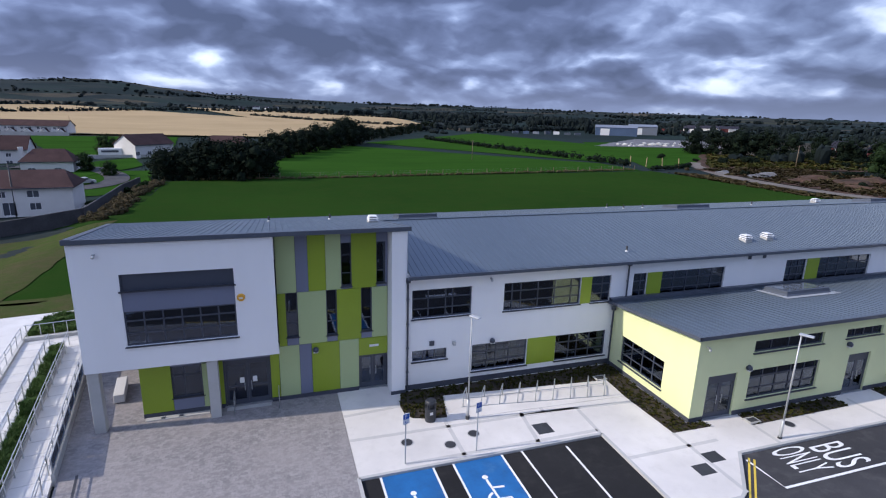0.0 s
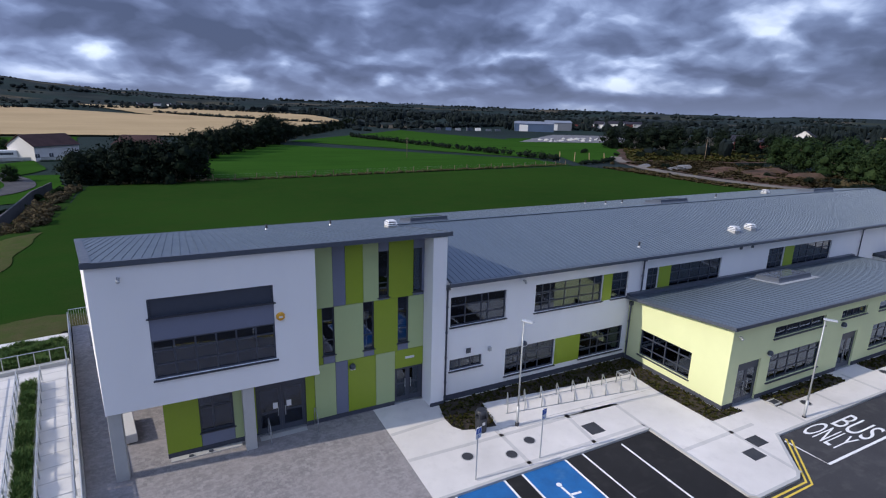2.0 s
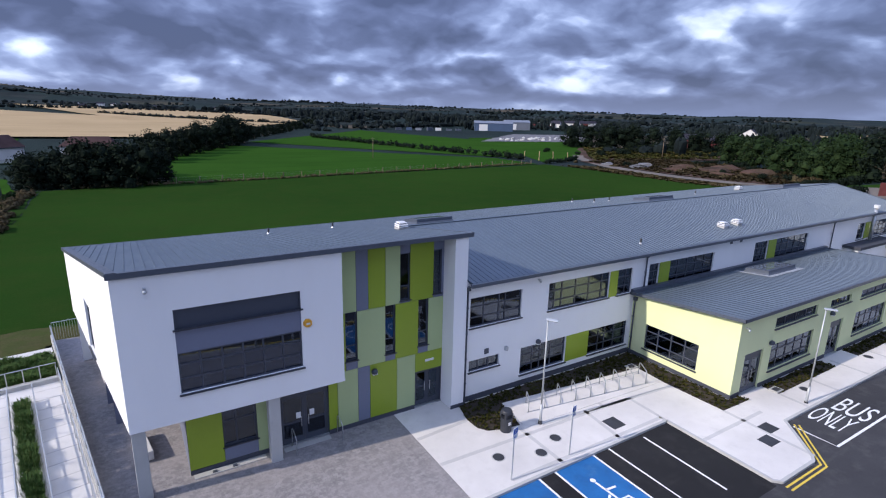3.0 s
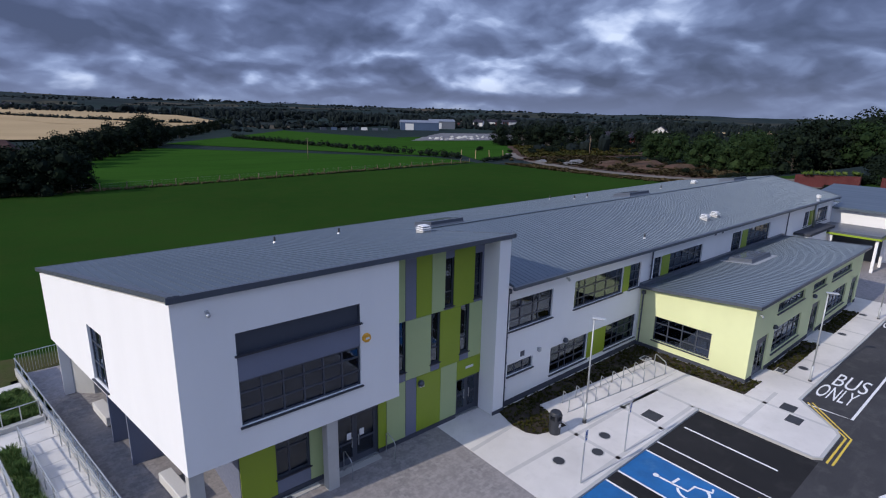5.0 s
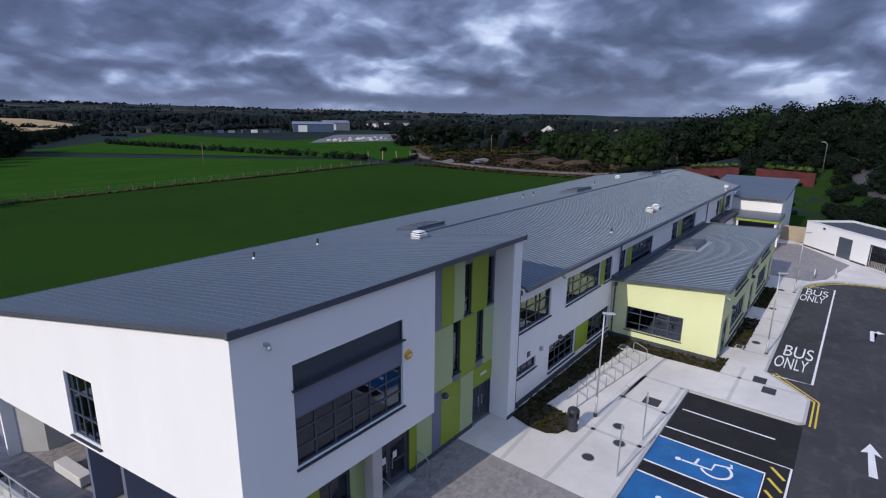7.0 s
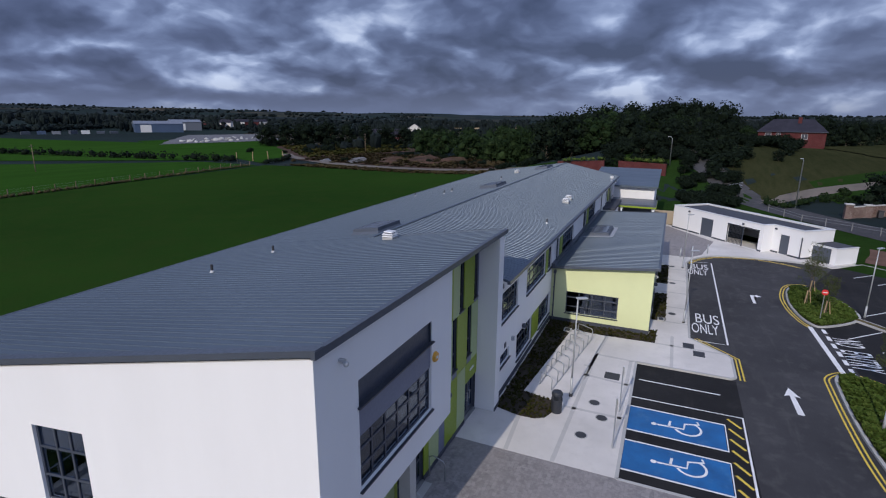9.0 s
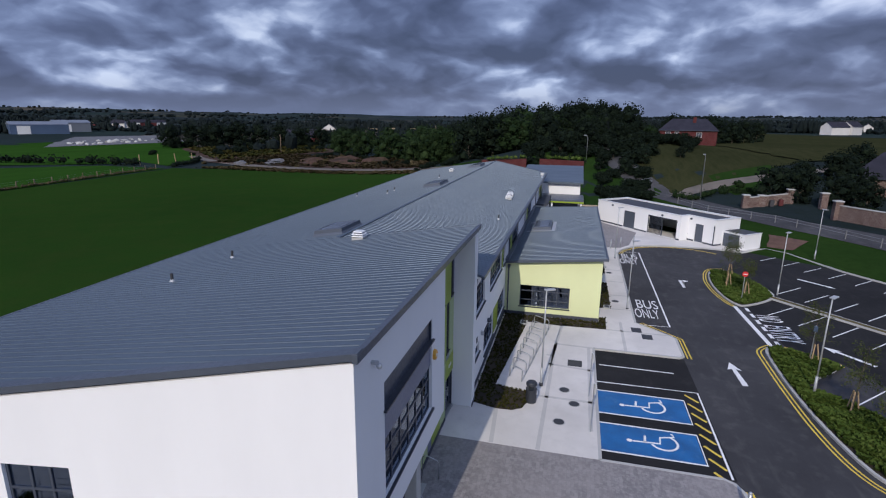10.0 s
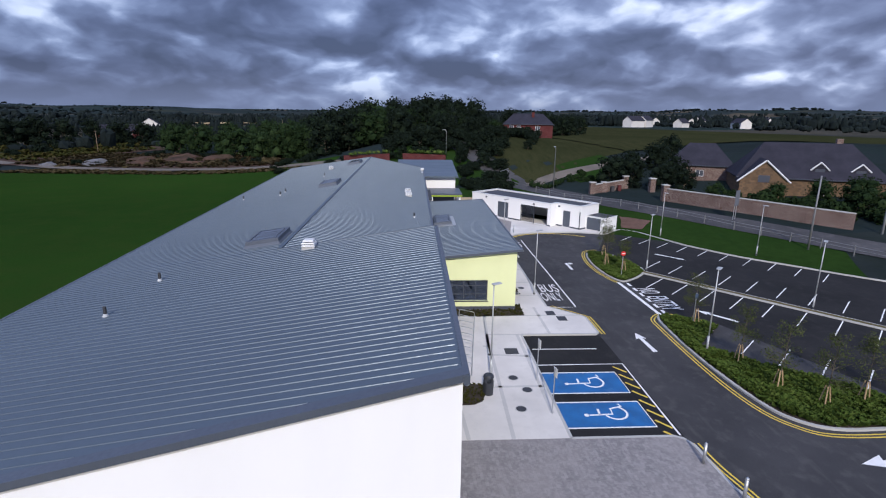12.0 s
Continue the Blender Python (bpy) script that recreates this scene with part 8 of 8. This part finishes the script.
for x, y in ((6.98, 21.88), (5.62, 21.35), (3.72, 22.06), (22.9, 18.25), (37.5, 18.4), (31.4, 18.3)):
    t = thing("manhole_cover", "round dark iron manhole cover in the footway", "manhole cover", (x, y, Z_PAVE), "manhole covers")
    bm = bmesh.new()
    bmesh.ops.create_cone(bm, cap_ends=True, segments=24, radius1=0.31, radius2=0.31, depth=0.02, matrix=Matrix.Translation((x, y, Z_PAVE + 0.002)))
    part("frame", bm, KERB, t)
    bm = bmesh.new()
    bmesh.ops.create_cone(bm, cap_ends=True, segments=24, radius1=0.26, radius2=0.26, depth=0.02, matrix=Matrix.Translation((x, y, Z_PAVE + 0.007)))
    part("lid", bm, DARKIRON, t)
for x, y, w, d in ((10.45, 21.35, 0.42, 0.42), (16.95, 17.2, 0.42, 0.34), (15.85, 16.6, 0.42, 0.34)):
    t = thing("access_cover", "rectangular dark inspection cover in the footway", "access cover", (x, y, Z_PAVE), "access covers")
    part("lid", boxes((x - w, x + w, y - d, y + d, Z_PAVE - 0.01, Z_PAVE + 0.012)), DARKIRON, t)
for x, y in ((16.2, 25.0), (21.25, 19.0)):
    t = thing("gully_marker", "small pale concrete access frame in the bed", "access cover", (x, y, Z_PAVE), "bed covers")
    part("frame", boxes((x - 0.35, x + 0.35, y - 0.25, y + 0.25, 0, 0.12)), KERB, t)
    part("lid", boxes((x - 0.26, x + 0.26, y - 0.16, y + 0.16, 0.12, 0.13)), DARKIRON, t)

for x, y in ((-0.85, 15.0), (-3.1, 14.6), (42.0, 17.6), (43.6, 16.4), (45.0, 14.8)):
    t = thing("bollard", "short round stainless steel bollard", "bollard", (x, y, Z_PAVE), "bollards")
    part("shaft", tube(bmesh.new(), [(x, y, 0), (x, y, Z_PAVE + 0.95)], 0.07, 12), STEEL, t, smooth=True)
    bm = bmesh.new()
    bmesh.ops.create_uvsphere(bm, u_segments=12, v_segments=6, radius=0.075, matrix=Matrix.Translation((x, y, Z_PAVE + 0.95)))
    part("cap", bm, STEEL, t, smooth=True)

t = thing("no_entry_sign", "round red no-entry sign with a white bar on a post", "sign", (26.4, 8.0, 0.05))
part("post", tube(bmesh.new(), [(26.4, 8.0, 0), (26.4, 8.0, 2.3)], 0.035, 8), STEEL, t)
bm = bmesh.new()
bmesh.ops.create_cone(bm, cap_ends=True, segments=24, radius1=0.22, radius2=0.22, depth=0.02, matrix=pose(26.36, 8.0, 2.2, 0, 90, 0))
sg = part("sign_plate", bm, SIGNRED, t, "red disc")
part("white_bar", boxes((26.335, 26.347, 7.85, 8.15, 2.165, 2.235)), WHITEMETAL, sg)
t = thing("blue_sign", "small blue sign panel on a thin post", "sign", (14.6, 7.3, 0.05))
part("post", tube(bmesh.new(), [(14.6, 7.3, 0), (14.6, 7.3, 2.4)], 0.03, 8), STEEL, t)
part("sign_plate", boxes((14.55, 14.57, 7.2, 7.42, 2.0, 2.36)), SHEDBLUE, t)


def sapling(x, y, h, seed):
    rng = random.Random(seed)
    t = thing("sapling", "young staked tree with thin airy foliage", "tree", (x, y, 0.05), "saplings")
    o = Vector((x, y, 0.03))
    top = o + Vector((rng.uniform(-0.25, 0.25), rng.uniform(-0.25, 0.25), h))
    bm = bmesh.new()
    tube(bm, [o, o.lerp(top, 0.5), top], 0.035, 6, 0.012)
    verts, faces = [], []
    for i in range(28):
        f = rng.uniform(0.35, 0.98)
        st = o.lerp(top, f)
        a = rng.uniform(0, 6.28)
        rr = 0.95 * (1.1 - f) + 0.3
        en = st + Vector((math.cos(a) * rr, math.sin(a) * rr, rng.uniform(0.1, 0.55)))
        tube(bm, [st, en], 0.012, 4, 0.005)
        for k in range(4):
            leaf_cards(verts, faces, st.lerp(en, rng.uniform(0.3, 1.05)), 0.24, 1.0, 12, 0.085, rng)
    part("trunk", bm, BARK, t)
    from_lists("crown", verts, faces, LEAFYOUNG, t)
    for a in (0.4, 2.5, 4.6):
        part("stake", tube(bmesh.new(), [o + Vector((math.cos(a) * 0.32, math.sin(a) * 0.32, -0.1)), o + Vector((math.cos(a) * 0.1, math.sin(a) * 0.1, 1.15))], 0.035, 5), PALEWOOD, t, "pale timber stake")


for i, (x, y, h) in enumerate(((14.7, 7.1, 3.6), (8.6, 7.6, 3.6), (5.3, 7.4, 3.8), (3.5, 6.1, 3.8), (3.9, 3.6, 3.6), (30.0, 8.2, 4.0), (27.6, 7.4, 3.0), (33.6, 7.2, 4.2), (2.2, 1.8, 3.6))):
    sapling(x, y, h, 40 + i)

# entrance: benches, grab hoops, floor channel
BEN = plain("pale_stone", (0.58, 0.57, 0.55), 0.8, 0, 0.1)
for x, y, tn in ((-9.82, 30.3, 8), (-11.1, 38.1, 8)):
    t = thing("bench", "solid pale concrete block bench", "bench", (x, y, Z_PAVE), "block benches")
    part("block", bevel(boxes((-0.25, 0.25, -1.05, 1.05, 0.06, 0.5), m=pose(x, y, Z_PAVE, 0, 0, tn)), 0.025), BEN, t)
    part("foot", boxes((-0.18, 0.18, -0.95, 0.95, 0.0, 0.06), m=pose(x, y, Z_PAVE, 0, 0, tn)), PLINTH, t)
for x in (-4.0, -1.85):
    t = thing("grab_hoop", "slim steel handrail hoop beside the entrance", "handrail", (x, 27.0, Z_PAVE), "entrance hoops")
    part("hoop", tube(bmesh.new(), [(x, 27.35, 0), (x, 27.35, 0.95), (x, 27.2, 1.05), (x, 26.75, 0.9), (x, 26.65, 0.75), (x, 26.65, 0)], 0.022, 8), STEEL, t, smooth=True)
tagged(part("entrance_mat", boxes((-4.4, -2.25, 27.05, 27.4, Z_PAVE, Z_PAVE + 0.012)), KERB), "pale floor grille in front of the entrance doors", "mat")
dr = thing("drain_channel", "dark slotted drain channel in the paving", "drain", (-9.8, 22, Z_PAVE))
part("grate", ribbon([(-9.05, 18.0), (-9.95, 23.6)], 0.1, 0.0, Z_PAVE + 0.006), DARKIRON, dr)

# ---- ramp and steps beside the block ----
RO = Vector((-10.1, 26.5, 0))
RM = Matrix(((-0.988, -0.155, 0, RO.x), (-0.155, 0.988, 0, RO.y), (0, 0, 1, 0), (0, 0, 0, 1)))


def rp(u, v, z=0.0):
    return RM @ Vector((u, v, z))


def rbox(u0, u1, v0, v1, z0, z1):
    return boxes((u0, u1, v0, v1, z0, z1), m=RM)


tagged(part("ramp_slab", rbox(1.15, 5.1, -10.5, 13.4, -0.4, 0.05), CONCRAMP), "pale brushed concrete ramp beside the building", "ramp", kind="structure")
tagged(part("path", rbox(5.3, 7.6, -10.5, 18.8, -0.4, 0.03), CONCRAMP), "pale concrete path beside the ramp", "path", kind="structure")
tagged(part("path", rbox(1.2, 5.3, 17.4, 18.8, -0.4, 0.03), CONCRAMP), "pale concrete path behind the planter", "path", kind="structure")
for u0, u1 in ((5.1, 5.28), (1.0, 1.14)):
    tagged(part("ramp_kerb", rbox(u0, u1, -10.5 if u0 > 2 else -3.0, 13.4 if u0 > 2 else 20.0, -0.3, 0.22 if u0 > 2 else 0.42), KERB), "low concrete upstand along the ramp", "kerb", kind="structure")
rj = bmesh.new()
for i in range(21):
    v = -9.4 + i * 1.1
    box(rj, 1.18, 2.55, v, v + 0.04, 0.05, 0.054, m=RM)
    box(rj, 3.5, 5.08, v + 0.3, v + 0.34, 0.05, 0.054, m=RM)
tagged(part("ramp_joints", rj, JOINT), "grey joints across the ramp", "joint", kind="structure")
strip = [tuple(rp(u, v))[:2] for u, v in ((2.75, -9.5), (3.3, -9.5), (3.3, 11.4), (2.75, 11.4))]
plant = [tuple(rp(u, v))[:2] for u, v in ((1.35, 13.8), (4.95, 13.8), (4.6, 17.3), (1.35, 17.3))]
tagged(part("planting_strip", rbox(2.6, 3.45, -9.6, 11.5, -0.2, 0.16), KERB), "narrow raised planter between two ramp flights", "planter", kind="structure")
tagged(part("planter_kerb", rbox(1.2, 5.1, 13.4, 13.75, -0.2, 0.28), KERB), "low wall of the planter", "kerb", kind="structure")
tagged(part("planter_soil", slab(plant, -0.2, 0.12), BEDSOIL), "dark planter soil", "planting bed", kind="structure")
ground_cover("tall_grasses", strip, 2600, 0.24, 0.6, LEAFGRASS, "tall bright green ornamental grasses in the strip", 0.15, 8, thin=0.055)
ground_cover("tall_grasses", plant, 3000, 0.26, 0.5, LEAFGRASS, "dense green ornamental grasses in the planter", 0.1, 8, thin=0.06)


def handrail(name, u, v0, v1, n, label, z0=0.05, h=1.0, rails=(1.0, 0.7)):
    t = thing(name, label, "handrail", tuple(rp(u, v0, z0)), "ramp rails")
    for i in range(n):
        v = v0 + (v1 - v0) * i / (n - 1)
        part("post", tube(bmesh.new(), [rp(u, v, z0 - 0.1), rp(u, v, z0 + h)], 0.028, 6), STEEL, t)
    for r in rails:
        part("rail", tube(bmesh.new(), [rp(u, v0, z0 + h * r), rp(u, v1, z0 + h * r)], 0.024, 6), STEEL, t)
    return t


handrail("handrail", 5.18, -10.0, 13.3, 20, "galvanised tubular handrail along the outer ramp", 0.2, 0.85)
handrail("handrail", 3.5, -9.0, 11.8, 16, "galvanised tubular handrail along the planted strip", 0.1, 0.9)
handrail("handrail", 2.5, -9.0, 11.8, 16, "galvanised tubular handrail along the inner ramp", 0.1, 0.9)
handrail("handrail", 1.3, -9.0, 13.0, 18, "galvanised tubular handrail below the guard", 0.2, 0.8)
t = thing("handrail", "galvanised rail across the planter front", "handrail", tuple(rp(1.3, 13.55, 0.28)), "ramp rails")
for i in range(6):
    u = 1.35 + i * 0.72
    part("post", tube(bmesh.new(), [rp(u, 13.57, 0.2), rp(u, 13.57, 1.1)], 0.026, 6), STEEL, t)
part("rail", tube(bmesh.new(), [rp(1.3, 13.57, 1.1), rp(5.05, 13.57, 1.1)], 0.024, 6), STEEL, t)
g = thing("glass_guard", "glass guard rail with steel posts along the paving edge", "guard rail", tuple(rp(1.07, -3, 0.2)))
for i in range(16):
    v = -2.95 + i * 1.52
    part("post", tube(bmesh.new(), [rp(1.07, v, 0.3), rp(1.07, v, 1.08)], 0.03, 6), STEEL, g)
    if i < 15:
        part("pane", rbox(1.062, 1.074, v + 0.06, v + 1.46, 0.46, 1.03), GUARDGLASS, g)
for z in (0.47, 1.08):
    part("rail", tube(bmesh.new(), [rp(1.07, -2.95, z), rp(1.07, 19.9, z)], 0.03, 8), STEEL, g)
g2 = thing("railing", "grey vertical-bar railing at the rear terrace edge", "railing", tuple(rp(1.0, 20.0, 0)))
for i in range(26):
    u = 1.0 - i * 0.14
    part("bar", tube(bmesh.new(), [rp(u, 20.0, 0.05), rp(u, 20.0, 1.2)], 0.012, 4), STEEL, g2)
part("rail", tube(bmesh.new(), [rp(1.02, 20.0, 1.22), rp(-2.6, 20.0, 1.22)], 0.03, 6), STEEL, g2)
